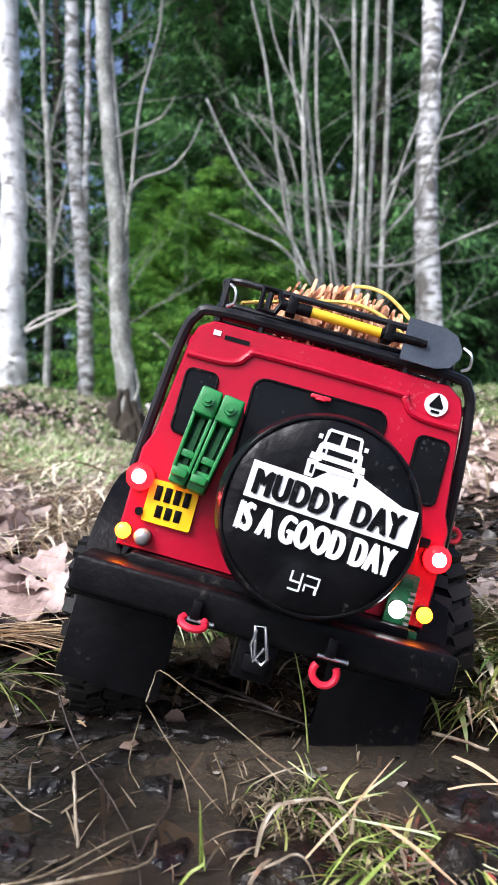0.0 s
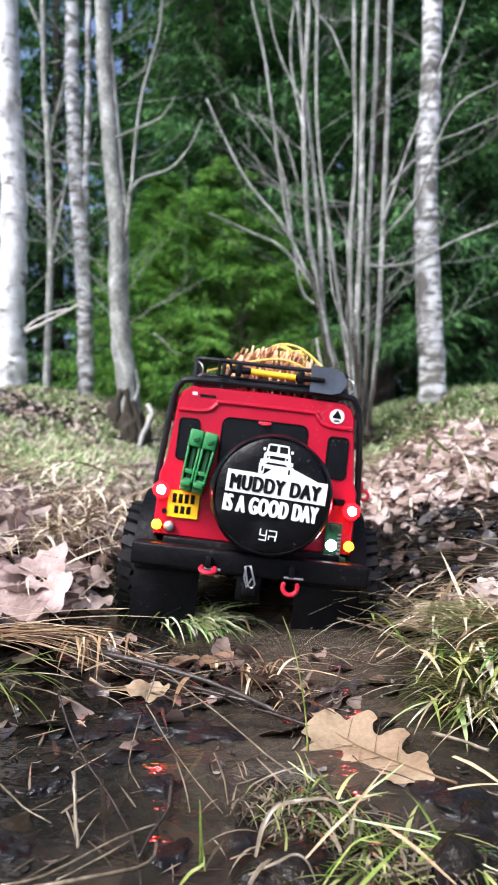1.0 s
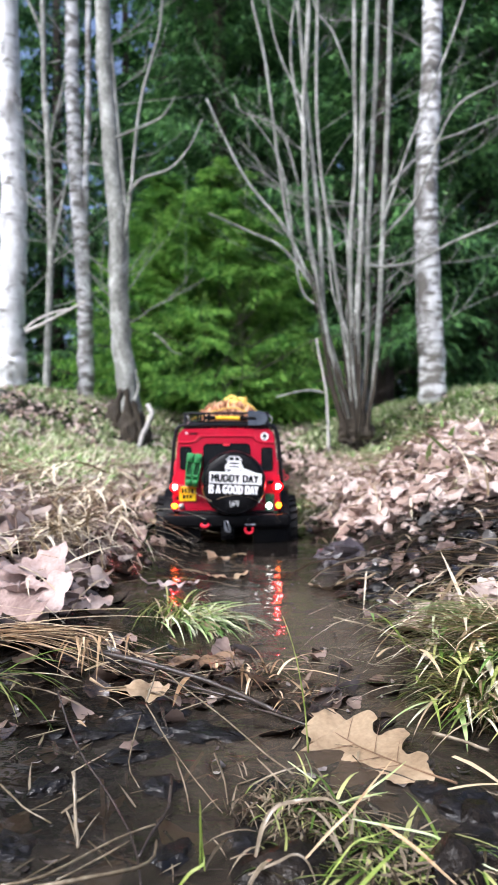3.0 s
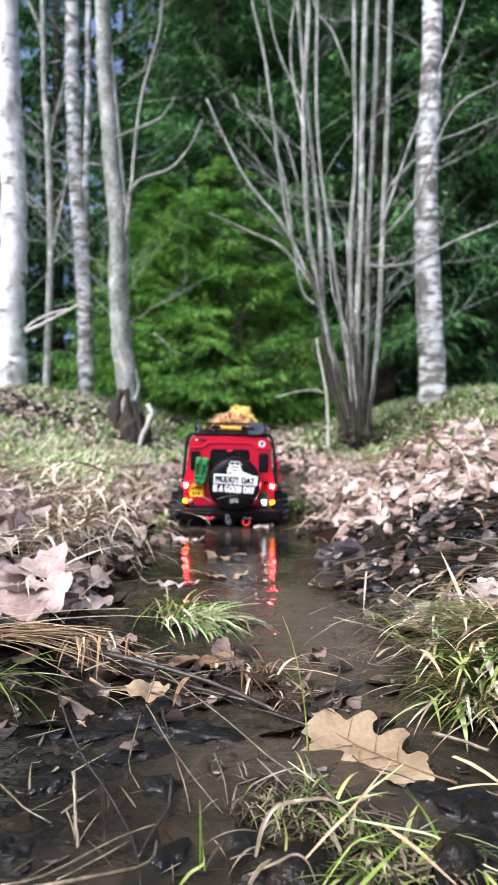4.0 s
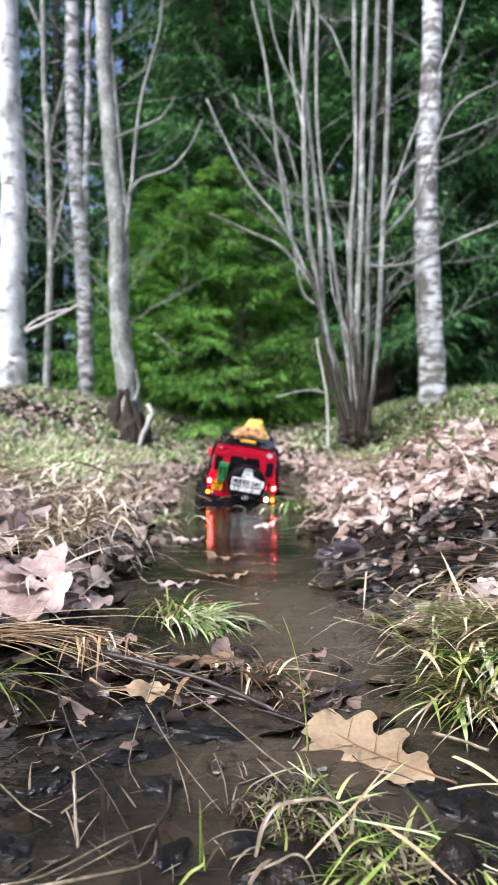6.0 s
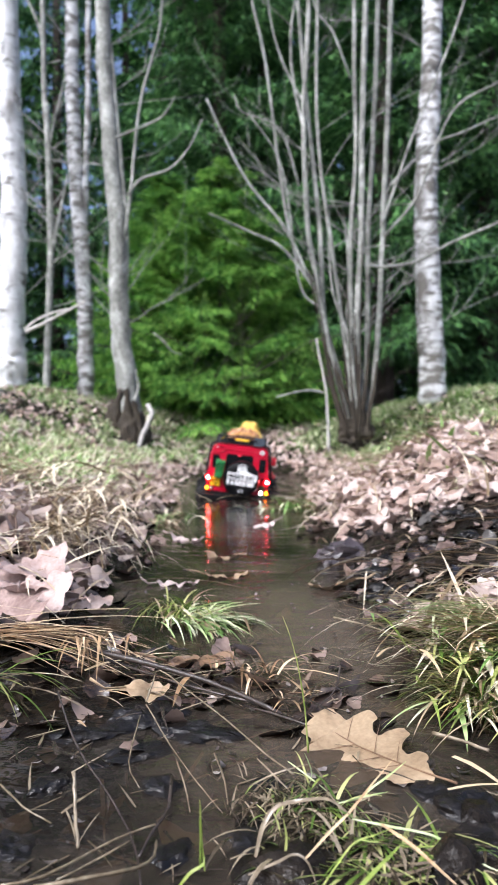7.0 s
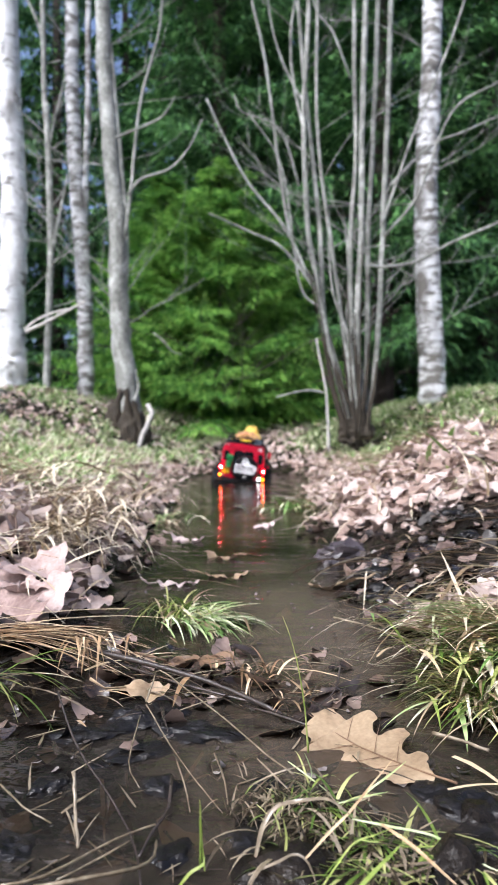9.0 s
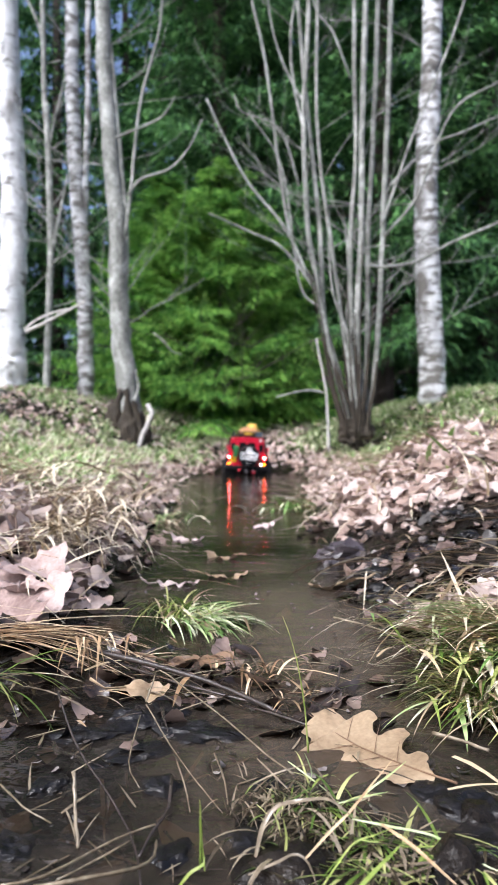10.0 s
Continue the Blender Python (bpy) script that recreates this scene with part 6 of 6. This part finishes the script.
grass_blade("long tan grass blade bending over the muddy clod", [(0.0215, 0.2677, 0.010), (0.0337, 0.2783, 0.016), (0.0412, 0.2835, 0.020), (0.0524, 0.2946, 0.026), (0.0646, 0.3094, 0.030)], 0.0017, M_TANSTRAW)
grass_blade("pale green grass blade leaning over the muddy clod", [(0.0418, 0.2872, 0.018), (0.0495, 0.2915, 0.024), (0.0594, 0.2938, 0.030), (0.0675, 0.2980, 0.034)], 0.0014, M_FARGRASS)
grass_blade("wide withered grass leaf arched over the clod", [(0.0025, 0.2761, 0.006), (0.0057, 0.2803, 0.016), (0.0113, 0.2832, 0.022), (0.0203, 0.2804, 0.026), (0.0329, 0.2813, 0.026), (0.0429, 0.2821, 0.018)], 0.0030, M_WETSTRAW)
grass_blade("broad pale straw lying on the muddy clod", [(0.0548, 0.2870, 0.013), (0.0638, 0.2718, 0.013), (0.0697, 0.2609, 0.012), (0.0753, 0.2477, 0.012)], 0.0026, M_TANSTRAW)
grass_blade("bright green broad grass blade on the clod", [(0.0382, 0.2462, 0.012), (0.0473, 0.2543, 0.015), (0.0581, 0.2640, 0.018)], 0.0024, M_GRASS)
grass_blade("thin green grass stem rising from the clod", [(0.0263, 0.2508, 0.010), (0.0335, 0.2593, 0.014), (0.0403, 0.2651, 0.018), (0.0486, 0.2669, 0.020), (0.0568, 0.2720, 0.020)], 0.0011, M_GRASS)
grass_blade("thin green grass stem rising from the clod", [(0.0408, 0.2686, 0.016), (0.0399, 0.2640, 0.024), (0.0398, 0.2617, 0.030)], 0.0010, M_GRASS)
grass_blade("pale flattened grass blade on the clod", [(0.0437, 0.2927, 0.012), (0.0581, 0.2871, 0.012), (0.0738, 0.2849, 0.010), (0.0818, 0.2804, 0.008), (0.0921, 0.2707, 0.006), (0.0978, 0.2680, 0.005)], 0.0016, M_FARGRASS)
grass_blade("thin green grass stem lying on the clod", [(0.0460, 0.2843, 0.008), (0.0634, 0.2796, 0.008), (0.0829, 0.2842, 0.006)], 0.0011, M_GRASS)
grass_blade("pale flattened straw at the foot of the clod", [(0.0546, 0.2699, 0.006), (0.0771, 0.2721, 0.006), (0.0977, 0.2679, 0.004)], 0.0018, M_WETSTRAW)
grass_blade("wet straw at the foot of the clod", [(0.0469, 0.2637, 0.006), (0.0649, 0.2671, 0.006), (0.0943, 0.2838, 0.006)], 0.0018, M_WETSTRAW)
grass_blade("upright green grass blade on the clod", [(0.0143, 0.2754, 0.006), (0.0148, 0.2759, 0.014), (0.0136, 0.2748, 0.022)], 0.0016, M_GRASS)
grass_blade("thin upright green grass blade in the water", [(-0.0173, 0.2703, 0.004), (-0.0185, 0.2705, 0.016), (-0.0187, 0.2672, 0.032)], 0.0011, M_GRASS)
grass_blade("yellow-green grass blade bent into the water", [(-0.0255, 0.2549, 0.008), (-0.0212, 0.2533, 0.014), (-0.0171, 0.2544, 0.016), (-0.0164, 0.2562, 0.018)], 0.0018, M_GRASS)
grass_blade("pale arched straw on the clod", [(-0.0002, 0.2647, 0.006), (0.0106, 0.2675, 0.009), (0.0177, 0.2693, 0.011), (0.0225, 0.2659, 0.010), (0.0251, 0.2549, 0.008)], 0.0016, M_WETSTRAW)
grass_blade("pale straw floating by the clod", [(0.0921, 0.3345, 0.003), (0.1065, 0.3372, 0.003), (0.1201, 0.3292, 0.003)], 0.0018, M_WETSTRAW)
grass_blade("brown broken straw on the clod", [(0.0593, 0.2736, 0.012), (0.0598, 0.2677, 0.010), (0.0598, 0.2639, 0.008)], 0.0024, M_WETSTRAW)
grass_blade("grey-green blade lying across the clod", [(0.0399, 0.3092, 0.010), (0.0529, 0.3116, 0.012), (0.0646, 0.3196, 0.010)], 0.0014, M_FARGRASS)
grass_blade("wet straw poking from the clod", [(0.0674, 0.3030, 0.012), (0.0693, 0.3036, 0.008), (0.0712, 0.3032, 0.004)], 0.0012, M_WETSTRAW)
grass_blade("wet straw poking from the clod", [(0.0722, 0.2953, 0.006), (0.0762, 0.2942, 0.009), (0.0802, 0.2931, 0.012)], 0.0011, M_WETSTRAW)
grass_blade("pale bent straw on the clod", [(0.0000, 0.3323, 0.006), (0.0105, 0.3310, 0.012), (0.0212, 0.3300, 0.016), (0.0325, 0.3357, 0.016)], 0.0014, M_WETSTRAW)
grass_blade("pale green blade standing on the clod", [(0.0282, 0.3336, 0.004), (0.0293, 0.3255, 0.016), (0.0260, 0.3238, 0.026)], 0.0013, M_FARGRASS)
grass_blade("wet dark straw on the clod", [(0.0040, 0.3530, 0.010), (0.0134, 0.3365, 0.008), (0.0211, 0.3283, 0.004)], 0.0015, M_WETSTRAW)
grass_blade("pale green blade lying on the clod", [(0.0191, 0.3412, 0.014), (0.0294, 0.3324, 0.010), (0.0391, 0.3233, 0.006)], 0.0013, M_FARGRASS)


def wide_cover():
    """Litter and grass on the rest of the clearing."""
    rng = random.Random(301)
    low = [leaf_data(0.08, 0.05, 3, 0.4, 0.15, 4, 70 + k) for k in range(5)]
    leaves, grass = Heap(), Heap()
    n = 0
    while n < 20000:
        x, y = rng.uniform(-5.5, 5.5), rng.uniform(-4.5, 5.6)
        if shore_gap(x, y) < 0.03 or (y > 0.3 and abs(x) < 0.2 + 0.39 * y):
            continue
        p = (x, y, ground_height(x, y))
        if n % 5 < 3:
            leaves.add(low[n % 5], Matrix.Translation((p[0], p[1], p[2] + 0.006)) @ pose(0, 0, 0, rng.uniform(-15, 15), rng.uniform(-15, 15), rng.uniform(0, 360)))
        else:
            for _ in range(2):
                a = rng.uniform(0, 6.28)
                q = (p[0] + rng.uniform(-0.03, 0.03), p[1] + rng.uniform(-0.03, 0.03), p[2] - 0.004)
                grass.add(blade_data(q, (math.cos(a), math.sin(a)), rng.uniform(0.05, 0.14), rng.uniform(0.006, 0.014), rng.uniform(0.5, 2), rng.uniform(0.3, 1.5), 2, rng))
        n += 1
    tagged(leaves.made("leaf_litter", M_LEAF), "scattered dry leaves over the clearing", "leaf litter", kind="stuff")
    tagged(grass.made("bank_grass", M_FARGRASS), "sparse grass over the clearing", "grass", kind="stuff")


wide_cover()


def sunken_bits():
    rng = random.Random(55)
    heap = Heap()
    shapes = [leaf_data(0.05, 0.03, 3, 0.2, 0.1, 6, 90 + k) for k in range(4)]
    for n in range(260):
        y = rng.uniform(0.27, 0.95)
        x = rng.uniform(-0.38, 0.38) * y
        z = max(-0.006, ground_height(x, y) + 0.004)
        if z > 0:
            continue
        if n % 2:
            heap.add(shapes[n % 4], pose(x, y, z, rng.uniform(-12, 12), rng.uniform(-12, 12), rng.uniform(0, 360)) @ Matrix.Diagonal((0.7, 0.7, 0.7, 1)))
        else:
            a = rng.uniform(0, 6.28)
            heap.add(blade_data((x, y, z), (math.cos(a), math.sin(a)), rng.uniform(0.03, 0.10), 0.0022, 0.02, 0.05, 4, rng))
    tagged(heap.made("sunken_litter", M_WETSTRAW), "sunken leaves and straws under the muddy water", "leaf litter", kind="stuff")


sunken_bits()


def floating_leaf(label, x, y, z, length, width, turn, tilt_x, tilt_y, seed, material, lobes=3, curl=0.2):
    vf = leaf_data(length, width, lobes, curl, 0.12, 22, seed, 0.02)
    vf = ([(x0, y0, z0 + 0.0066 * noise.noise(Vector((x0 * 75, y0 * 75, seed))) + 0.0034 * noise.noise(Vector((x0 * 190, y0 * 190, seed)))) for x0, y0, z0 in vf[0]], vf[1])
    ob = new("leaf", mesh_of("leaf", vf[0], vf[1], material, True))
    ob.matrix_basis = pose(x, y, z, tilt_x, tilt_y, turn)
    tagged(ob, label, "leaf", "single leaves in the ditch")
    return ob


def oak_leaf():
    """The large tan leaf, half afloat: lobed blade, midrib and side veins."""
    t = tagged(new("oak_leaf", None), "large tan oak leaf half afloat in the puddle", "leaf", "single leaves in the ditch")
    outline = [(-0.050, 0.002), (-0.042, 0.007), (-0.036, 0.015), (-0.029, 0.016), (-0.024, 0.010), (-0.017, 0.013), (-0.012, 0.026), (-0.003, 0.031), (0.004, 0.026), (0.007, 0.017),
               (0.013, 0.019), (0.018, 0.029), (0.027, 0.032), (0.033, 0.025), (0.033, 0.016), (0.038, 0.014), (0.044, 0.014), (0.049, 0.007), (0.050, 0.0)]
    outline = [(p[0], max(p[1], 0.0004)) for p in smooth_line([(x, w, 0) for x, w in outline], 4)]
    steps = ((1, 1.0), (1, 0.8), (1, 0.55), (1, 0.28), (0, 0), (-1, 0.26), (-1, 0.5), (-1, 0.74), (-1, 0.92))
    V, Fc = [], []
    for x, w in outline:
        for sd, q in steps:
            yy = sd * w * q * (1.30 if sd > 0 else 1.2)
            ragged = 0.0012 * noise.noise(Vector((x * 260, sd * 4, 1))) * q * q
            z = 0.004 + 0.010 * (x / 0.05) ** 2 * (1 if x > 0 else 0.2) + 0.10 * abs(yy) * (1 if sd > 0 else -0.55)
            z += q * (0.0030 * noise.noise(Vector((x * 70, yy * 70, 4))) + 0.0012 * noise.noise(Vector((x * 190, yy * 190, 7))) + 0.0015 * math.sin(x * 190 + sd))
            V.append((x + (0.004 if sd < 0 else 0) * q + ragged, yy + ragged * 0.7, z))
    for i in range(len(outline) - 1):
        for k in range(8):
            a = i * 9 + k
            Fc.append((a, a + 1, a + 10, a + 9))
    V = [(v[0] * 0.86, v[1] * 0.82, v[2]) for v in V]
    ob = new("leaf_blade", mesh_of("leaf_blade", V, Fc, M_OAK, True))
    ob.parent = t
    bm = bmesh.new()
    mid = [(x, 0, 0.0046 + 0.010 * (x / 0.05) ** 2 * (1 if x > 0 else 0.2)) for x in (-0.056, -0.045, -0.03, -0.01, 0.01, 0.03, 0.048)]
    tube(bm, mid, [0.0007, 0.0006, 0.0005, 0.00045, 0.0004, 0.0003, 0.0002], 6)
    part("midrib", bm, M_OAKVEIN, t, "brown midrib and stalk")
    for x, sd, ln in ((-0.022, 1, 0.018), (-0.008, 1, 0.026), (0.012, 1, 0.026), (-0.018, -1, 0.016), (-0.002, -1, 0.024), (0.018, -1, 0.022)):
        bm = bmesh.new()
        z0 = 0.0047 + 0.010 * (x / 0.05) ** 2 * (1 if x > 0 else 0.2)
        tube(bm, [(x, 0, z0), (x + ln * 0.35, sd * ln * 0.5, z0 + 0.10 * ln * 0.5 * (1 if sd > 0 else -0.4) + 0.0006), (x + ln * 0.6, sd * ln * 0.9, z0 + 0.10 * ln * 0.9 * (1 if sd > 0 else -0.4) + 0.0008)], [0.00028, 0.0002, 0.0001], 5)
        part("vein", bm, M_OAKVEIN, t)
    t.matrix_basis = pose(0.068, 0.378, -0.002, -18, 3, 127)
    return t


OAK_LEAF = oak_leaf()
for i, (x, y, z) in enumerate(((-0.194, 0.602, 0.034), (-0.214, 0.625, 0.045), (-0.189, 0.627, 0.042), (-0.201, 0.581, 0.028), (-0.203, 0.654, 0.055), (-0.170, 0.624, 0.030))):
    floating_leaf("pinkish pale dead leaf on the bank", x, y, z, (0.085, 0.070, 0.052)[i % 3], (0.066, 0.052, 0.040)[i % 3], 20 + 97 * i, 30 - 14 * (i % 3), -14 + 9 * (i % 4), 3 + i, M_PINKLEAF, 4, 0.35)
floating_leaf("brown dead leaf at the water's edge", -0.158, 0.692, 0.010, 0.045, 0.03, 30, 20, 0, 5, M_LEAF1)
floating_leaf("pale dead leaf at the water's edge", -0.104, 0.568, 0.008, 0.028, 0.02, 60, 10, 0, 6, M_LEAF1)
floating_leaf("orange-tan leaf floating on the water", 0.097, 0.798, 0.006, 0.058, 0.034, 170, 12, 6, 7, M_OAK)
floating_leaf("orange-brown leaf floating on the water", -0.029, 0.873, 0.003, 0.055, 0.030, 10, 2, 0, 8, M_OAK)
floating_leaf("orange-brown leaf floating on the water", -0.042, 1.014, 0.003, 0.055, 0.030, 150, 2, 0, 9, M_OAK)
floating_leaf("brown leaf floating on the water", -0.084, 0.822, 0.003, 0.05, 0.024, 0, 2, 0, 10, M_LEAF1)
floating_leaf("brown leaf under twigs in the puddle", -0.039, 0.527, 0.004, 0.055, 0.026, 10, 4, 2, 11, M_OAKVEIN)
floating_leaf("tan leaf at the straw", -0.067, 0.445, 0.012, 0.032, 0.018, 0, 20, 0, 12, M_OAK)
floating_leaf("dead leaf standing at the water's edge", 0.115, 0.813, 0.020, 0.03, 0.018, 90, 80, 0, 14, M_LEAF1)
for i, (x, y, z) in enumerate(((0.116, 2.066, 0.004), (-0.238, 1.879, 0.004), (-0.153, 1.155, 0.003), (0.236, 1.458, 0.012), (0.275, 2.847, 0.010), (0.033, 1.386, 0.003), (-0.260, 2.269, 0.006), (-0.107, 1.188, 0.003))):
    floating_leaf("pale dead leaf at the far water's edge", x, y, z, 0.07, 0.035, i * 47, 3, 2, 20 + i, M_LEAF1)


def stone(label, x, y, z, sx, sy, sz, seed, turn=0):
    bm = bmesh.new()
    bmesh.ops.create_icosphere(bm, subdivisions=4, radius=1)
    for v in bm.verts:
        n = noise.noise(v.co * 1.6 + Vector((seed * 7, 0, 0))) * 0.45 + noise.noise(v.co * 4 + Vector((0, seed, 0))) * 0.20 + noise.noise(v.co * 11) * 0.07
        v.co *= 1 + n
        v.co = Vector((v.co.x * sx, v.co.y * sy, v.co.z * sz))
    ob = part("stone" if "stone" in label else "clod", bm, M_STONE if "stone" in label else M_WETMUD, None)
    ob.matrix_basis = pose(x, y, z, 0, 0, turn)
    tagged(ob, label, "stone" if "stone" in label else "clod", "wet stones and clods")


stone("dark purple-brown wet stone at the water's edge", 0.137, 0.984, 0.008, 0.036, 0.022, 0.020, 1, 20)
stone("dark wet clod of mud", 0.262, 1.040, 0.050, 0.020, 0.018, 0.024, 3)
stone("dark wet clod under the grass", 0.159, 0.756, 0.000, 0.035, 0.02, 0.014, 5)
stone("dark wet clod at the water's edge", 0.186, 0.920, 0.000, 0.05, 0.03, 0.016, 8)
stone("dark wet clod at the water's edge", 0.273, 0.962, 0.000, 0.06, 0.03, 0.018, 9)


for i, (x, y, z) in enumerate(((-0.095, 0.403, 0.000), (-0.064, 0.381, 0.000), (-0.100, 0.344, 0.000), (-0.102, 0.294, 0.000), (-0.030, 0.407, 0.000), (-0.044, 0.344, 0.000), (-0.033, 0.286, 0.000), (0.007, 0.286, 0.000), (0.204, 1.144, 0.000), (0.315, 0.972, 0.010))):
    far = y / 0.35
    stone("black wet clod of mud breaking the surface", x, y, z - 0.002, 0.016 * far * (1 + 0.3 * math.sin(i * 2.1)), 0.011 * far, 0.0055 * far, 20 + i, i * 41)


for i, (x, y, z, w) in enumerate(((0.034, 0.286, -0.001, 0.018), (0.062, 0.290, -0.003, 0.016), (0.098, 0.330, -0.004, 0.026), (0.106, 0.300, -0.004, 0.022), (0.000, 0.300, -0.003, 0.016), (0.012, 0.345, -0.004, 0.016), (-0.064, 0.430, -0.002, 0.026), (0.078, 0.262, -0.002, 0.018))):
    stone("black wet clod of mud under the grass", x, y, z, w, w * 0.7, w * 0.34, 60 + i, i * 67)


def shelf_litter():
    """Wet bits of leaf and straw pressed into the dark mud beside the water."""
    rng = random.Random(404)
    dark, pale = Heap(), Heap()
    bits = [crumpled(leaf_data(0.040, 0.024, 2 + k % 3, 0.4 - 0.3 * (k % 3), 0.25, 7, 230 + k), k, 0.005) for k in range(7)]
    for n in range(420):
        x, y = rng.uniform(0.12, 0.46), rng.uniform(0.66, 1.06)
        if shore_gap(x, y) < -0.02 or x > 0.42 * y:
            continue
        sc = rng.uniform(0.25, 0.9)
        m = lay(x, y, 0.003, rng, 22) @ Matrix.Diagonal((sc, sc, sc, 1))
        m.translation.z = max(0.002, m.translation.z)
        if n % 5 == 0:
            pale.add(bits[n % 7], m)
        elif n % 5 == 1:
            a = rng.uniform(2.4, 4.0)
            pale.add(blade_data(tuple(m.translation), (math.cos(a), math.sin(a)), rng.uniform(0.03, 0.09), rng.uniform(0.0014, 0.003), rng.uniform(0, 0.3), rng.uniform(0.1, 0.7), 4, rng))
        else:
            dark.add(bits[n % 7], m)
    tagged(dark.made("wet_leaf_litter", M_WETLEAF), "dark glossy wet leaves pressed into mud", "leaf litter", kind="stuff")
    tagged(pale.made("broken_litter", M_DEBRIS), "broken bits of leaf and straw on dark mud", "leaf litter", kind="stuff")
    for i in range(9):
        x, y = rng.uniform(0.14, 0.36), rng.uniform(0.78, 1.04)
        w = rng.uniform(0.010, 0.024)
        stone("black wet clod of mud beside the water", x, y, max(0.0, ground_height(x, y)), w, w * 0.8, w * 0.5, 140 + i, i * 53)


shelf_litter()


def puddle_debris():
    """Bits of leaf, bark and straw afloat."""
    rng = random.Random(23)
    heap = Heap()
    bits = [leaf_data(0.016, 0.008, 2, 0.3, 0.2, 4, k) for k in range(6)]
    n = 0
    while n < 200:
        y = 0.27 + 1.0 * rng.random() ** 1.4
        x = rng.uniform(-0.40 * y - 0.02, 0.40 * y + 0.02)
        if shore_gap(x, y) > 0.02 or ground_height(x, y) > 0.01:
            continue
        if noise.noise(Vector((x * 16, y * 16, 0))) < -0.05:
            continue
        s = rng.uniform(0.12, 0.45)
        heap.add(bits[n % 6], pose(x, y, 0.0015, rng.uniform(-20, 20), rng.uniform(-20, 20), rng.uniform(0, 360)) @ Matrix.Diagonal((s, s, s, 1)))
        n += 1
    tagged(heap.made("debris", M_DEBRIS), "small bits of leaf and bark floating on the puddle", "debris", kind="stuff")
    for name, material, count, thick in (("floating_straw", M_WETSTRAW, 75, 0.0024), ("floating_twigs", M_TWIG, 70, 0.0028), ("tan_straw", M_TANSTRAW, 34, 0.0030)):
        heap = Heap()
        n = 0
        while n < count:
            if n % 8:
                x, y = rng.gauss(-0.06, 0.085), rng.gauss(0.485, 0.035)
            else:
                x, y = rng.uniform(-0.14, 0.14), rng.uniform(0.30, 0.60)
            if abs(x) > 0.40 * y or y < 0.29:
                continue
            a = rng.gauss(-0.25, 0.55) + rng.choice((0, 3.14))
            z = max(0.002, ground_height(x, y)) + rng.uniform(0, 0.010)
            heap.add(blade_data((x, y, z), (math.cos(a), math.sin(a)), rng.uniform(0.012, 0.060), thick * rng.uniform(0.5, 1.3), rng.uniform(0, 0.3), rng.uniform(0.1, 0.7), 4, rng))
            n += 1
        tagged(heap.made(name, material), "wet broken straws and twigs heaped in the puddle", "straw", kind="stuff")

    for name, material, count, thick in (("floating_straw", M_WETSTRAW, 70, 0.0011), ("floating_twigs", M_TWIG, 60, 0.0012)):
        heap = Heap()
        for n in range(count):
            x, y = rng.uniform(-0.13, 0.07), rng.uniform(0.27, 0.46)
            a = rng.uniform(0, 6.28)
            heap.add(blade_data((x, y, max(0.0012, ground_height(x, y) + 0.002)), (math.cos(a), math.sin(a)), rng.uniform(0.006, 0.034), thick * rng.uniform(0.5, 1.4), rng.uniform(0, 0.12), rng.uniform(0, 0.25), 4, rng))
        tagged(heap.made(name, material), "thin wet straws and twigs afloat in the puddle", "straw", kind="stuff")

    heap = Heap()
    bits = [leaf_data(0.034, 0.020, 2 + k % 2, 0.5 - 0.3 * (k % 3), 0.3, 7, 130 + k) for k in range(7)]
    n = 0
    while n < 260:
        if n % 3:
            y = rng.uniform(0.40, 1.5)
            left = rng.random() < 0.45
            x = (lerp_table(LEFT_SHORE, y) + rng.uniform(-0.05, 0.03)) if left else (lerp_table(RIGHT_SHORE, y) + rng.uniform(-0.03, 0.12))
        else:
            x, y = rng.gauss(-0.05, 0.09), rng.gauss(0.49, 0.045)
        if abs(x) > 0.40 * y + 0.02 or y < 0.36:
            continue
        sc = rng.uniform(0.4, 1.0)
        z = max(0.002, ground_height(x, y) + 0.004)
        heap.add(bits[n % 7], pose(x, y, z, rng.uniform(-30, 30), rng.uniform(-30, 30), rng.uniform(0, 360)) @ Matrix.Diagonal((sc, sc, sc, 1)))
        n += 1
    tagged(heap.made("wet_leaf_litter", M_WETLEAF), "dark glossy wet leaves at the water's edge", "leaf litter", kind="stuff")


puddle_debris()


motions()
